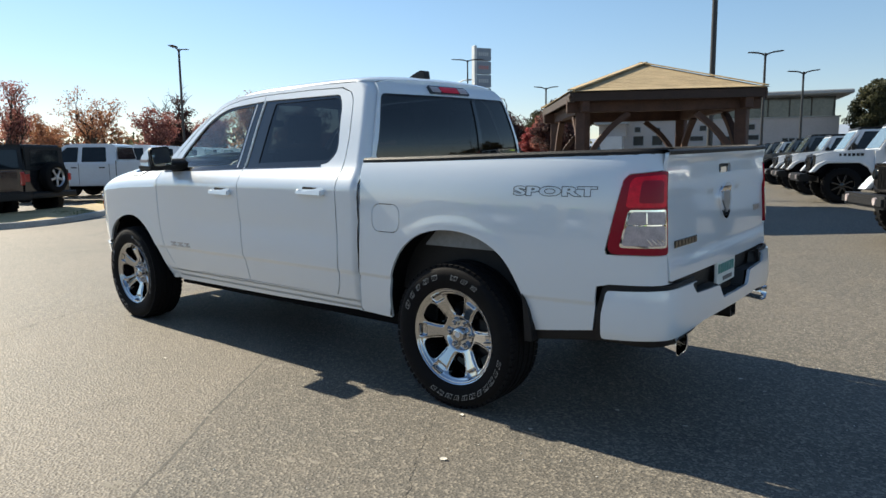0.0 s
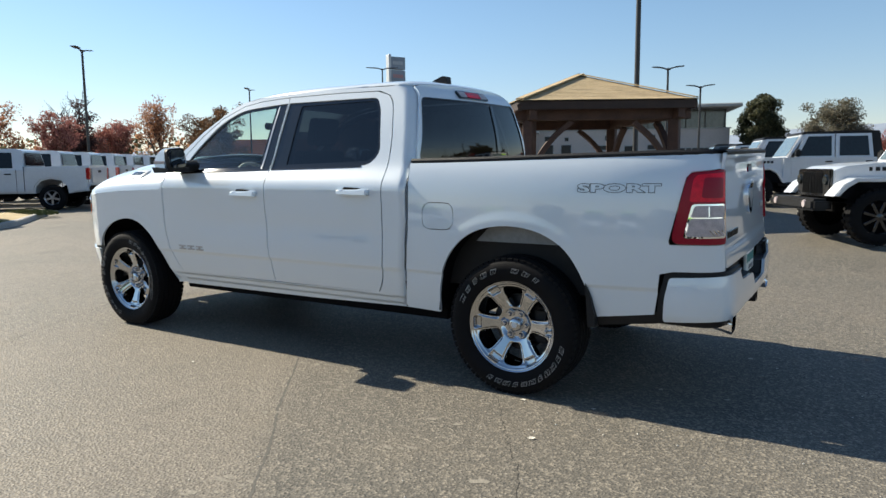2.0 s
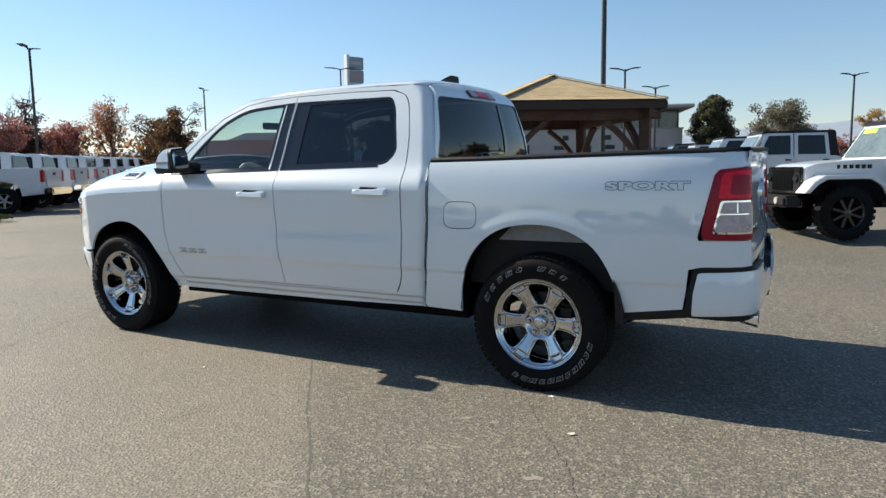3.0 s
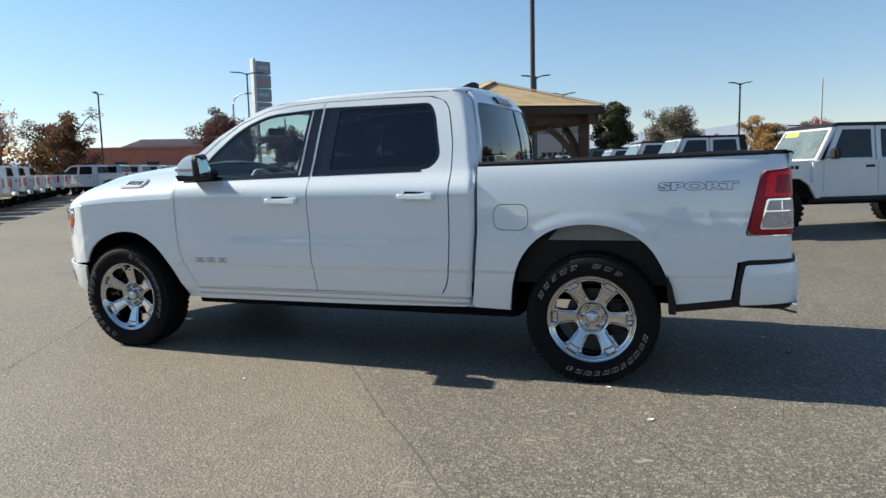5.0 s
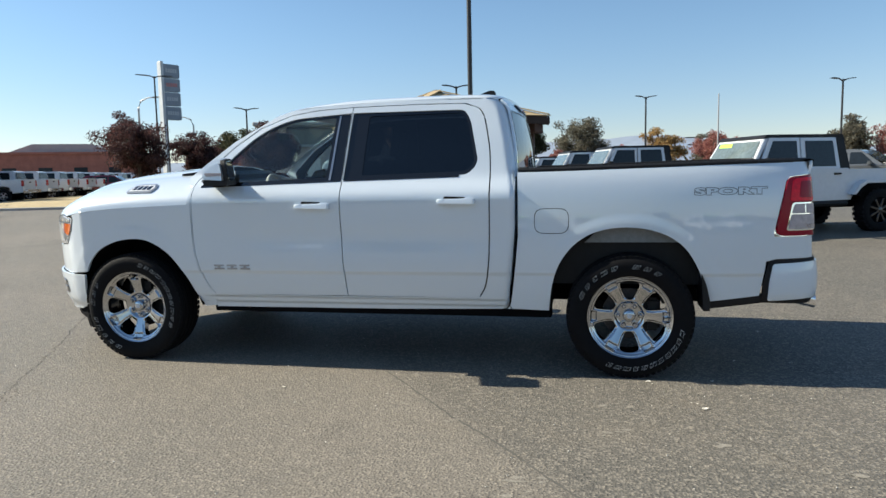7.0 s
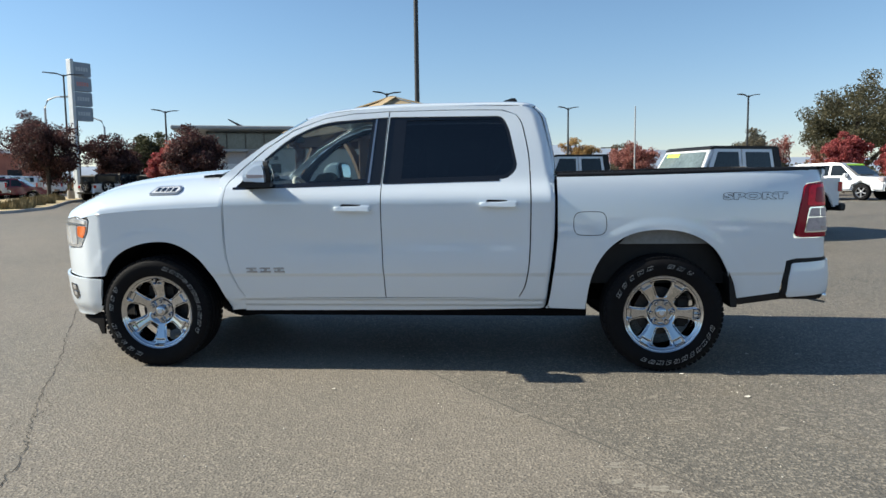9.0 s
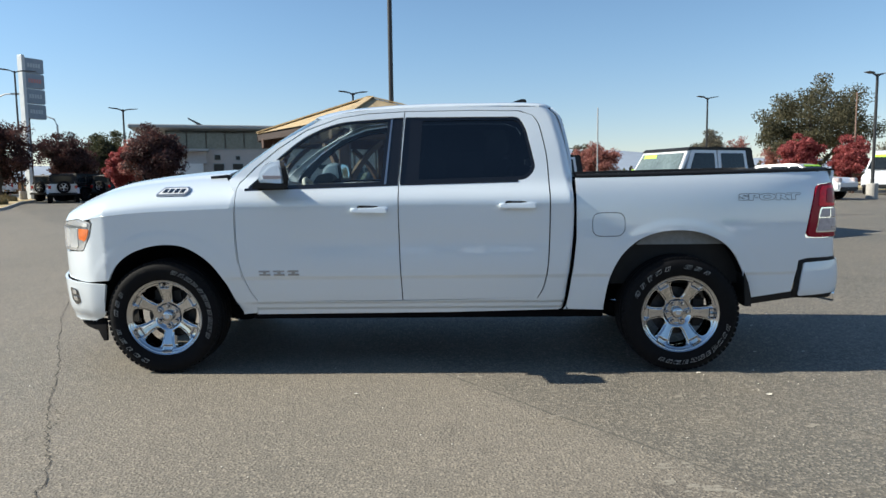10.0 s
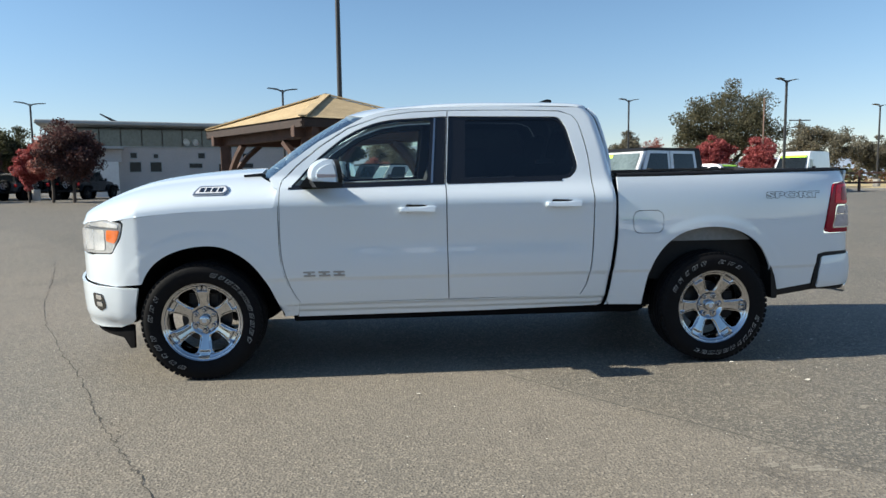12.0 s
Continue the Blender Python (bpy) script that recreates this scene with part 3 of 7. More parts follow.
    for z0, z1, d in ((0.972, 1.062, 0.0), (1.068, 1.126, 0.021)):
        sheet("clear_lens", rounded([(2.776 + d, z0), (end - 0.022, z0), (end - 0.022, z1), (2.795 + d, z1)], 0.012), at, CLEARLENS, tl, step=0.025, lift=0.0165, rim=0.004)
        if d > 0:
            sheet("lens_rib", [(2.875, z0 + 0.004), (2.881, z0 + 0.004), (2.881, z1 - 0.004), (2.875, z1 - 0.004)], at, CHROME, tl, step=0.025, lift=0.0185, rim=0.003)
    for k in range(4):
        sheet("lens_rib", [(2.895 + k * 0.018, 0.978), (2.900 + k * 0.018, 0.978), (2.882 + k * 0.018, 1.002), (2.877 + k * 0.018, 1.002)], at, CHROME, tl, step=0.025, lift=0.0185, rim=0.003)
    sheet("red_cell", rounded([(2.845, 1.165), (2.945, 1.165), (2.945, 1.265), (2.858, 1.265)], 0.015), at, DEEPRED, tl, step=0.025, lift=0.0155, rim=0.003)
    # headlamp
    head = rounded([(-2.302, 1.088, 0.02), (-2.326, 0.995, 0.03), (-2.405, 0.885, 0.03), (-2.86, 0.872, 0.02), (-2.90, 1.00, 0.03), (-2.70, 1.085, 0.03), (-2.45, 1.115, 0.02)], 0.02)
    hl = sheet("headlamp", head, at, HEADLENS, truck, step=0.03, lift=0.002, rim=0.03, label="chrome-backed headlamp with an amber corner")
    sheet("turn_lamp", rounded([(-2.322, 1.042), (-2.342, 0.985), (-2.372, 0.952), (-2.45, 0.968), (-2.44, 1.042)], 0.015), at, AMBER, hl, step=0.03, lift=0.006, rim=0.004)
    for u0, u1 in ((-2.465, -2.590), (-2.597, -2.715), (-2.722, -2.845)):
        sheet("lamp_lens", rounded([(u0, 0.905), (u1, 0.898), (u1, 1.040), (u0, 1.045)], 0.02), at, HEADCELL, hl, step=0.03, lift=0.006, rim=0.012)
    sheet("lamp_strip", rounded([(-2.33, 1.058), (-2.33, 1.080), (-2.46, 1.102), (-2.68, 1.075), (-2.60, 1.066)], 0.006), at, HEADCELL, hl, step=0.03, lift=0.008, rim=0.006)
    sheet("lamp_divider", [(-2.335, 1.046), (-2.335, 1.054), (-2.60, 1.060), (-2.72, 1.052), (-2.72, 1.046)], at, DECAL, hl, step=0.03, lift=0.005, rim=0.004)
    # front bumper, half by half
    bmp = [(-2.262, 0.43), (-2.25, 0.52), (-2.215, 0.645), (-2.62, 0.652), (U_FRONT + 0.001, 0.70), (U_FRONT + 0.001, 0.40), (-2.9, 0.345), (-2.6, 0.335), (-2.40, 0.35), (-2.30, 0.39)]
    out = lambda u, z: Vector(at(u, z)) + Vector((-0.025 * ease((-2.25 - u) / 0.3), side * (0.012 - 0.05 * ease((0.45 - z) / 0.12)), 0))
    fb = sheet("front_bumper", rounded(bmp, 0.015), out, PAINT, truck, step=0.04, core=(FX, 0, 0.6), label="white painted front bumper")
    fog = rounded([(-2.50, 0.595), (-2.62, 0.60), (-2.62, 0.50), (-2.545, 0.468), (-2.485, 0.50)], 0.02)
    fl = sheet("fog_lamp_recess", fog, out, GLOSSBLACK, fb, step=0.04, lift=0.003, rim=0.01, core=(FX, 0, 0.6))
    for z0 in (0.505, 0.555):
        sheet("fog_lamp", rounded([(-2.515, z0), (-2.575, z0), (-2.577, z0 + 0.033), (-2.515, z0 + 0.033)], 0.012), out, CHROME, fl, step=0.04, lift=0.007, rim=0.01, core=(FX, 0, 0.6))
    dam = lambda u, z: Vector(at(u, 0.45)) + Vector((0.03, -side * 0.05, z - 0.45))
    sheet("air_dam", [(-2.34, 0.37), (-2.345, 0.205), (-2.385, 0.20), (-2.45, 0.27), (-2.7, 0.285), (U_FRONT + 0.001, 0.30), (U_FRONT + 0.001, 0.42), (-2.6, 0.37)], dam, DARK, truck, step=0.06, rim=0.015, core=(FX, 0, 0.6))
    # grille half and its white brow
    sheet("grille", [(-2.91, 0.72), (-2.93, 1.0), (-2.75, 1.05), (U_FRONT + 0.001, 1.05), (U_FRONT + 0.001, 0.72)], at, BLACK, truck, step=0.05, lift=-0.012, rim=0.01, core=(FX, 0, 0.7))
    sheet("grille_surround", [(-2.62, 0.665), (-2.62, 0.862), (-2.90, 0.866), (-2.92, 0.74), (U_FRONT + 0.001, 0.74), (U_FRONT + 0.001, 0.70)], at, PAINT, truck, step=0.05, core=(FX, 0, 0.7))
    # door handles
    for x0, z0, z1 in ((-0.446, 1.128, 1.192), (0.578, 1.150, 1.214)):
        y = abs(at(x0 + 0.12, z0 + 0.03)[1])
        bm = bmesh.new()
        prism(bm, rounded([(x0, z0 + 0.008), (x0 + 0.255, z0 + 0.002), (x0 + 0.254, z0 + 0.054), (x0 + 0.20, z0 + 0.054), (x0 + 0.16, z0 + 0.047), (x0 + 0.002, z0 + 0.046)], 0.014, 4), side * (y + 0.012), side * (y + 0.036), 0.010)
        for v in bm.verts:
            v.co.y -= side * 0.010 * clamp01((v.co.z - z0 - 0.022) / 0.03)
        for d in (0.0, 0.205):
            box(bm, x0 + d, x0 + d + 0.05, side * (y - 0.005) - 0.001, side * (y - 0.005) + side * 0.03, z0 + 0.010, z0 + 0.044, 0.004)
        h = part("door_handle", bm, PAINT, truck, "white door handle over a flat dark plate for the shaded recess", True, 60)
        # flat black plate stands in for the shaded finger recess
        bm = bmesh.new()
        prism(bm, rounded([(x0 + 0.035, z0 + 0.004), (x0 + 0.20, z0 + 0.004), (x0 + 0.195, z0 + 0.056), (x0 + 0.045, z0 + 0.062)], 0.016, 4), side * (y + 0.0005), side * (y + 0.003))
        part("cup_shade", bm, GLOSSBLACK, h)
    # door mirror
    bm = bmesh.new()
    prism(bm, rounded([(-0.968, 1.335), (-0.870, 1.335), (-0.880, 1.44), (-0.905, 1.512), (-0.985, 1.505), (-1.055, 1.455), (-1.065, 1.365)], 0.045, 6), side * 1.03, side * 1.245, 0.045)
    for v in bm.verts:
        k = (abs(v.co.y) - 1.03) / 0.215
        v.co.x += 0.05 * k * (1 if v.co.x > -0.96 else 1.1)
        v.co.z += -0.012 * k
        v.co.y -= side * 0.22 * k * max(0.0, v.co.z - 1.385)
    mir = part("door_mirror", bm, PAINT, truck, "white door mirror with a black foot", True, 60)
    bm = bmesh.new()
    prism(bm, rounded([(-1.12, 1.315), (-0.93, 1.315), (-0.90, 1.37), (-0.96, 1.41), (-1.06, 1.39)], 0.02, 3), side * 0.885, side * 1.05, 0.012)
    part("mirror_foot", bm, BLACK, mir, "", True, 50)
    bm = bmesh.new()
    prism(bm, rounded([(-1.03, 1.318), (-0.868, 1.318), (-0.862, 1.352), (-1.055, 1.36)], 0.01, 3), side * 1.02, side * 1.25, 0.01)
    for v in bm.verts:
        v.co.x += 0.05 * (abs(v.co.y) - 1.03) / 0.215
    part("mirror_lower_shell", bm, BLACK, mir, "", True, 50)
    bm = bmesh.new()
    prism(bm, rounded([(-1.02, 1.395), (-0.90, 1.398), (-0.90, 1.415), (-1.03, 1.418)], 0.006, 3), side * 1.242, side * 1.249, 0.002)
    for v in bm.verts:
        v.co.x += 0.05
        v.co.z -= 0.012
    part("turn_lamp", bm, CLEARLENS, mir)
    for nm, mt, d, e in (("mirror_rim", BLACK, 0.0, 0.0), ("mirror_glass", CHROME, 0.012, 0.004)):
        bm = bmesh.new()
        outline = rounded([(1.040 + d, 1.345 + d), (1.240 - d, 1.340 + d), (1.240 - d, 1.490 - d), (1.055 + d, 1.505 - d)], 0.04, 5)
        va = [bm.verts.new((-0.862 + 0.05 * (y - 1.03) / 0.215 + e - 0.022 * max(0, (z - 1.40) / 0.1), side * y, z)) for y, z in outline]
        vb = [bm.verts.new(v.co - Vector((0.03, 0, 0))) for v in va]
        n = len(va)
        bm.faces.new(va)
        for i in range(n):
            bm.faces.new((va[i], va[(i + 1) % n], vb[(i + 1) % n], vb[i]))
        bmesh.ops.recalc_face_normals(bm, faces=bm.faces[:])
        part(nm, bm, mt, mir)
    # sill and inner wells
    bm = bmesh.new()
    box(bm, -1.20, 1.33, side * 0.80 - 0.05, side * 0.80 + 0.05, 0.365, 0.47, 0.01)
    part("sill", bm, DARK, truck)


sides(build_body)


def build_hood():
    zs = spline([-2.84, -2.6, -2.4, -2.25, -2.0, -1.7, -1.3], [1.055, 1.075, 1.098, 1.122, 1.150, 1.166, 1.180])
    hh = spline([-2.84, -2.7, -2.48, -2.04, -1.6, -1.3], [0.10, 0.135, 0.20, 0.245, 0.262, 0.262])
    cx, cw = PLAN[:, 1], PLAN[:, 2]
    front = [(x, w) for x, w in zip(cx, cw) if x < -1.9]

    def x_front(y):
        return float(np.interp(abs(y), [w for x, w in front], [x for x, w in front]))

    def half(x):
        return float(np.interp(x, [x for x, w in front] + [-1.2], [w for x, w in front] + [0.985])) * door_w(1.17) / 0.987

    def where(a, v):
        y = 0.9865 * math.sin(v * 1.35) / math.sin(1.35)
        xf = x_front(min(abs(y) / (door_w(1.17) / 0.987), 0.984))
        x = xf + (-1.275 - 0.155 * ease((0.80 - abs(v)) / 0.35) - xf) * a
        r = min(1.0, abs(y) / max(half(x), 0.02))
        z = zs(x) + hh(x) * math.sqrt(max(0.0, 1 - r ** 2.2))
        z += 0.014 * ease((0.62 - abs(y)) / 0.10) * ease(a / 0.4)          # raised middle
        return (x, y, z)
    sheet("hood", [(0.0, -1), (1, -1), (1, 1), (0.0, 1)], where, PAINT, truck, step=(0.03, 0.03), rim=0.008, core=(-2, 0, 0.3))
    # badge on the flank of the hood
    for side in (-1, 1):
        def flank(x, z, side=side):
            q = clamp01((z - zs(x)) / hh(x))
            return (x, side * half(x) * (1 - q * q) ** (1 / 2.2), z)
        o = rounded([(-1.845, 1.262), (-1.625, 1.266), (-1.600, 1.294), (-1.625, 1.322), (-1.815, 1.318)], 0.015, 4)
        b = sheet("hood_badge", o, flank, SATIN, truck, step=0.03, lift=0.010, rim=0.016, core=(-1.7, 0, 0.8), label="dark-edged chrome hood badge with bars")
        sheet("badge_field", rounded([(-1.828, 1.270), (-1.635, 1.274), (-1.615, 1.294), (-1.635, 1.314), (-1.803, 1.310)], 0.01, 4), flank, BADGE, b, step=0.03, lift=0.0125, rim=0.004, core=(-1.7, 0, 0.8))
        for k in range(4):
            x = -1.800 + k * 0.042
            sheet("badge_bar", [(x, 1.279), (x + 0.030, 1.2795), (x + 0.034, 1.305), (x + 0.004, 1.3045)], flank, GLOSSBLACK, b, step=0.03, lift=0.0145, rim=0.003, core=(-1.7, 0, 0.8))
    # cowl
    bm = bmesh.new()
    prism(bm, [(-1.55, 1.33), (-1.36, 1.33), (-1.36, 1.380), (-1.42, 1.412), (-1.55, 1.40)], -0.62, 0.62, 0.006)
    part("cowl", bm, BLACK, truck, "black cowl panel", True)


build_hood()


def build_glasshouse():
    # windscreen
    def screen(s, v):
        xe, ze = -1.335 + s * (0.70), 1.372 + s * (1.372 - 0.93)
        xe = -1.335 + 0.655 * s
        ze = 1.375 + 0.430 * s - 0.02 * math.sin(s * math.pi) * -1
        w = abs(skin(xe, min(ze, 1.88))[1]) - 0.012
        bow = 0.16 * (1 - v * v)
        return (xe - bow, v * w, ze + 0.035 * (1 - v * v))
    ws = sheet("windscreen", [(0, -1), (1, -1), (1, 1), (0, 1)], screen, GLASS, truck, step=(0.1, 0.1), rim=0)
    ws.visible_shadow = False
    # roof
    zr = spline([-0.72, -0.55, -0.3, 0.1, 0.5, 0.9, 0.955], [1.788, 1.838, 1.866, 1.876, 1.876, 1.868, 1.862])
    zc = spline([-0.72, -0.55, -0.3, 0.1, 0.5, 0.83, 0.92, 0.97], [1.832, 1.886, 1.914, 1.934, 1.934, 1.926, 1.910, 1.885])

    def roof(x, v):
        q = abs(math.sin(v * math.pi / 2)) ** 0.9
        front = ease((-0.1 - x) / 0.55)
        xx = x - 0.16 * (1 - q * q) * front + 0.05 * (1 - v * v) * ease((x - 0.6) / 0.35)
        base = zr(x)
        w = abs(skin(x, min(base, 1.88))[1])
        a = v * math.pi / 2
        return (xx, w * math.copysign(abs(math.sin(a)) ** 0.9, a), base + (zc(x) - base) * abs(math.cos(a)) ** (0.75 + 1.0 * front))
    sheet("roof", [(-0.685, -1), (0.955, -1), (0.955, 1), (-0.685, 1)], roof, PAINT, truck, step=(0.04, 0.05), rim=0.004, core=(0.1, 0, 1.2))
    # back of the cab
    def back(y, z):
        r = rear_edge(min(z, 1.86))
        return (r + 0.012 + 0.045 * (1 - (y / 0.8) ** 2), y, z)
    edge = [(abs(skin(rear_edge(z) - 0.004, z)[1]) + (0.004 if z > 1.38 else -0.03), z) for z in (0.60, 0.9, 1.2, 1.376, 1.467, 1.55, 1.629, 1.70, 1.749, 1.80, 1.835, 1.862)]
    wr = abs(skin(0.955, 1.862)[1])
    crest = [(wr * math.sin(a) ** 0.9, 1.858 + (zc(0.955) - 1.862) * math.cos(a) ** 0.75) for a in (math.pi / 2 * k / 10 for k in range(9, 0, -1))]
    outl = edge + crest + [(0, crest[-1][1] + 0.001)] + [(-w, z) for w, z in (edge + crest)[::-1]]
    glass = rounded([(0.795, 1.385, 0.03), (0.668, 1.788, 0.04), (-0.668, 1.788, 0.04), (-0.795, 1.385, 0.03)], 0.03)
    sheet("cab_back", outl, back, PAINT, truck, holes=[glass], step=0.06, core=(0.2, 0, 1.2))
    seal = rounded([(0.786, 1.395, 0.03), (0.661, 1.780, 0.04), (-0.661, 1.780, 0.04), (-0.786, 1.395, 0.03)], 0.03)
    sheet("rear_window_seal", glass, back, GLOSSBLACK, truck, holes=[seal], step=0.08, lift=0.002, rim=0.01, core=(0.2, 0, 1.2))
    rw = sheet("rear_window", seal, back, TINT, truck, step=0.08, lift=-0.004, rim=0, core=(0.2, 0, 1.2), label="dark rear window with a sliding pane")
    rw.visible_shadow = False
    sheet("sliding_pane_bar", [(0.225, 1.415), (0.228, 1.772), (0.268, 1.772), (0.272, 1.415)], back, GLOSSBLACK, rw, step=0.08, lift=0.003, rim=0.006, core=(0.2, 0, 1.2))
    stop = sheet("stop_lamp", rounded([(-0.215, 1.800), (-0.205, 1.852), (0.205, 1.852), (0.215, 1.800)], 0.012), back, GLOSSBLACK, truck, step=0.05, lift=0.012, rim=0.02, core=(0.2, 0, 1.2), label="high stop lamp, red between clear ends")
    for y0, y1, mt, nm in ((-0.195, -0.105, CLEARLENS, "cargo_lens"), (-0.095, 0.095, REDLENS, "red_lens"), (0.105, 0.195, CLEARLENS, "cargo_lens")):
        sheet(nm, rounded([(y0, 1.808), (y0, 1.844), (y1, 1.844), (y1, 1.808)], 0.006), back, mt, stop, step=0.05, lift=0.015, rim=0.004, core=(0.2, 0, 1.2))
    # antenna fin
    bm = bmesh.new()
    prism(bm, rounded([(0.66, 1.925), (0.86, 1.925), (0.855, 1.985), (0.82, 1.992), (0.76, 1.972)], 0.015, 4), -0.032, 0.032, 0.018)
    part("antenna_fin", bm, BLACK, truck, "dark shark-fin antenna", True, 60)
    # pillars' dark lining behind the door gap
    for side in (-1, 1):
        bm = bmesh.new()
        prism(bm, [(-0.215, 1.335), (0.015, 1.335), (0.035, 1.83), (-0.17, 1.83)], side * 0.66, side * 0.70)
        for v in bm.verts:
            v.co.y += side * (1.83 - v.co.z) * 0.36
        part("pillar_lining", bm, BLACK, truck)


build_glasshouse()


def build_tail():
    def gate(y, z):
        x = 2.934 + (1.37 - z) * 0.055 + 0.012 * (1 - (y / 0.8) ** 2)
        x -= 0.016 * ease((1.20 - z) / 0.03) * ease((z - 0.86) / 0.05) * 0.6
        x += 0.012 * ease((z - 1.33) / 0.04)
        return (x, y, z)
    out = rounded([(-0.780, 0.80, 0.02), (-0.780, 1.392, 0.02), (0.780, 1.392, 0.02), (0.780, 0.80, 0.02)], 0.02)
    hole = rounded([(-0.10, 1.272), (-0.10, 1.318), (0.10, 1.318), (0.10, 1.272)], 0.018)
    tg = sheet("tailgate", out, gate, PAINT, truck, holes=[hole], step=0.04, core=(2, 0, 1.0), label="white tailgate with a pressed recess")
    deep = lambda y, z: Vector(gate(y, z)) - Vector((0.035, 0, 0))
    sheet("handle_recess", rounded([(-0.14, 1.258), (-0.14, 1.332), (0.14, 1.332), (0.14, 1.258)], 0.02), deep, GLOSSBLACK, tg, step=0.08, rim=0, core=(2, 0, 1.0))
    sheet("tailgate_handle", rounded([(-0.098, 1.300), (-0.098, 1.316), (0.098, 1.316), (0.098, 1.300)], 0.006), gate, BLACK, tg, step=0.08, lift=-0.012, rim=0.02, core=(2, 0, 1.0))
    # round badge: a plain shield of chrome
    sh = rounded([(-0.075, 1.20), (-0.095, 1.13), (-0.06, 1.045), (0, 1.015), (0.06, 1.045), (0.095, 1.13), (0.075, 1.20), (0, 1.222)], 0.03)
    bd = sheet("tailgate_badge", sh, gate, CHROME, tg, step=0.02, lift=0.014, rim=0.014, core=(2, 0, 1.0), label="silver shield badge")
    sheet("badge_centre", rounded([(-0.05, 1.18), (-0.06, 1.12), (0, 1.05), (0.06, 1.12), (0.05, 1.18), (0, 1.165)], 0.015), gate, SATIN, bd, step=0.02, lift=0.018, rim=0.005, core=(2, 0, 1.0))
    for k in range(7):
        bm = bmesh.new()
        y = -0.70 + k * 0.040
        x = gate(y, 0.96)[0] + 0.004
        box(bm, x - 0.004, x + 0.004, y, y + 0.031, 0.945, 0.982, 0.003)
        part("badge_bar", bm, GLOSSBLACK, tg, "dark bar-shaped badge")
    for k in range(3):
        bm = bmesh.new()
        y = 0.56 + k * 0.042
        x = gate(y, 1.03)[0] + 0.004
        box(bm, x - 0.004, x + 0.004, y, y + 0.034, 1.02, 1.055, 0.003)
        part("badge_bar", bm, SATIN, tg)
    # rail cap over the gate
    bm = bmesh.new()
    rows = []
    for i in range(17):
        y = -0.78 + i * 1.56 / 16
        x = gate(y, 1.38)[0]
        rows.append([bm.verts.new((x + d, y, 1.385 + h)) for d, h in ((0.004, -0.006), (0.006, 0.010), (-0.008, 0.018), (-0.07, 0.018), (-0.075, 0.0))])
    for a, b in zip(rows, rows[1:]):
        for k in range(4):
            bm.faces.new((a[k], b[k], b[k + 1], a[k + 1]))
    bmesh.ops.recalc_face_normals(bm, faces=bm.faces[:])
    part("tailgate_cap", bm, BLACK, truck, "", True)
    # rear bumper
    line = curve_through([(2.668, -0.900), (2.80, -0.895), (2.895, -0.876), (2.962, -0.835), (2.992, -0.77), (3.005, -0.62), (3.014, -0.42), (3.020, -0.2), (3.022, 0.0)], 6)
    pts = line + [(x, -y) for x, y in line[::-1][1:]]
    L = [0.0]
    for a, b in zip(pts, pts[1:]):
        L.append(L[-1] + math.dist(a, b))
    TL = L[-1]

    def bar(s, z):
        x, y = float(np.interp(s, L, [p[0] for p in pts])), float(np.interp(s, L, [p[1] for p in pts]))
        x += min(s, 0.0) + min(TL - s, 0.0)
        d = 0.014 * math.sin(clamp01((z - 0.50) / 0.27) * math.pi)
        n = Vector((max(0.0, (x - 2.66) / 0.4), y * 0.9, 0)).normalized()
        return Vector((x, y, z)) + n * (d - 0.016 * ease((0.56 - z) / 0.08))
    P = TL / 2
    half_o = [(0.012, 0.512), (0.018, 0.64), (0.040, 0.752), (0.30, 0.768), (0.62, 0.771), (P - 0.60, 0.767), (P - 0.56, 0.715), (P - 0.26, 0.705), (P - 0.21, 0.630)]
    o = half_o + [(TL - s, z) for s, z in half_o[::-1]] + [(TL - 0.25, 0.532), (TL - 0.5, 0.542), (P + 0.45, 0.565), (P - 0.45, 0.565), (0.5, 0.542), (0.25, 0.532)]
    rb = sheet("rear_bumper", rounded(o, 0.02), bar, PAINT, truck, step=0.03, core=(2.2, 0, 0.65), label="white rear bumper with a black step pad")
    # black gasket round the bumper's ends, and the dark lip below
    for f in (lambda s: s, lambda s: TL - s):
        sheet("bumper_gasket", [(f(s), z) for s, z in ((-0.026, 0.497), (-0.012, 0.64), (0.014, 0.762), (0.04, 0.783), (0.62, 0.788), (0.62, 0.525), (0.5, 0.504), (0.25, 0.492))], bar, BLACK, rb, step=0.04, lift=-0.012, core=(2.2, 0, 0.65))
    for side in (-1, 1):
        lower = lambda u, z, side=side: skin(u, z, side)
        sheet("lower_strip", [(2.315, 0.458), (2.63, 0.494), (2.660, 0.498), (2.655, 0.555), (2.60, 0.552), (2.315, 0.516)], lower, BLACK, truck, step=0.04, lift=-0.004)
    # step pad
    bm = bmesh.new()
    up, lo = [], []
    for i, (x, y) in enumerate(pts):
        h = 0.622 if abs(y) < 0.235 else (0.704 if abs(y) < 0.58 else 0.768)
        up.append(bm.verts.new((x - 0.012, y * 0.985, h)))
        lo.append(bm.verts.new((min(x - 0.03, 2.95) if x > 2.8 else x, y * 0.86 if x > 2.8 else y * 0.88, h + 0.004)))
    for i in range(len(pts) - 1):
        bm.faces.new((up[i], up[i + 1], lo[i + 1], lo[i]))
    part("step_pad", bm, BLACK, rb, "black ribbed step pad")
    bm = bmesh.new()
    box(bm, 2.86, 2.935, -0.72, 0.72, 0.55, 0.80)
    part("bumper_core", bm, BLACK, rb)
    # registration plate: plain bars
    bm = bmesh.new()
    box(bm, 2.960, 2.975, -0.155, 0.155, 0.672, 0.822, 0.006, 2)
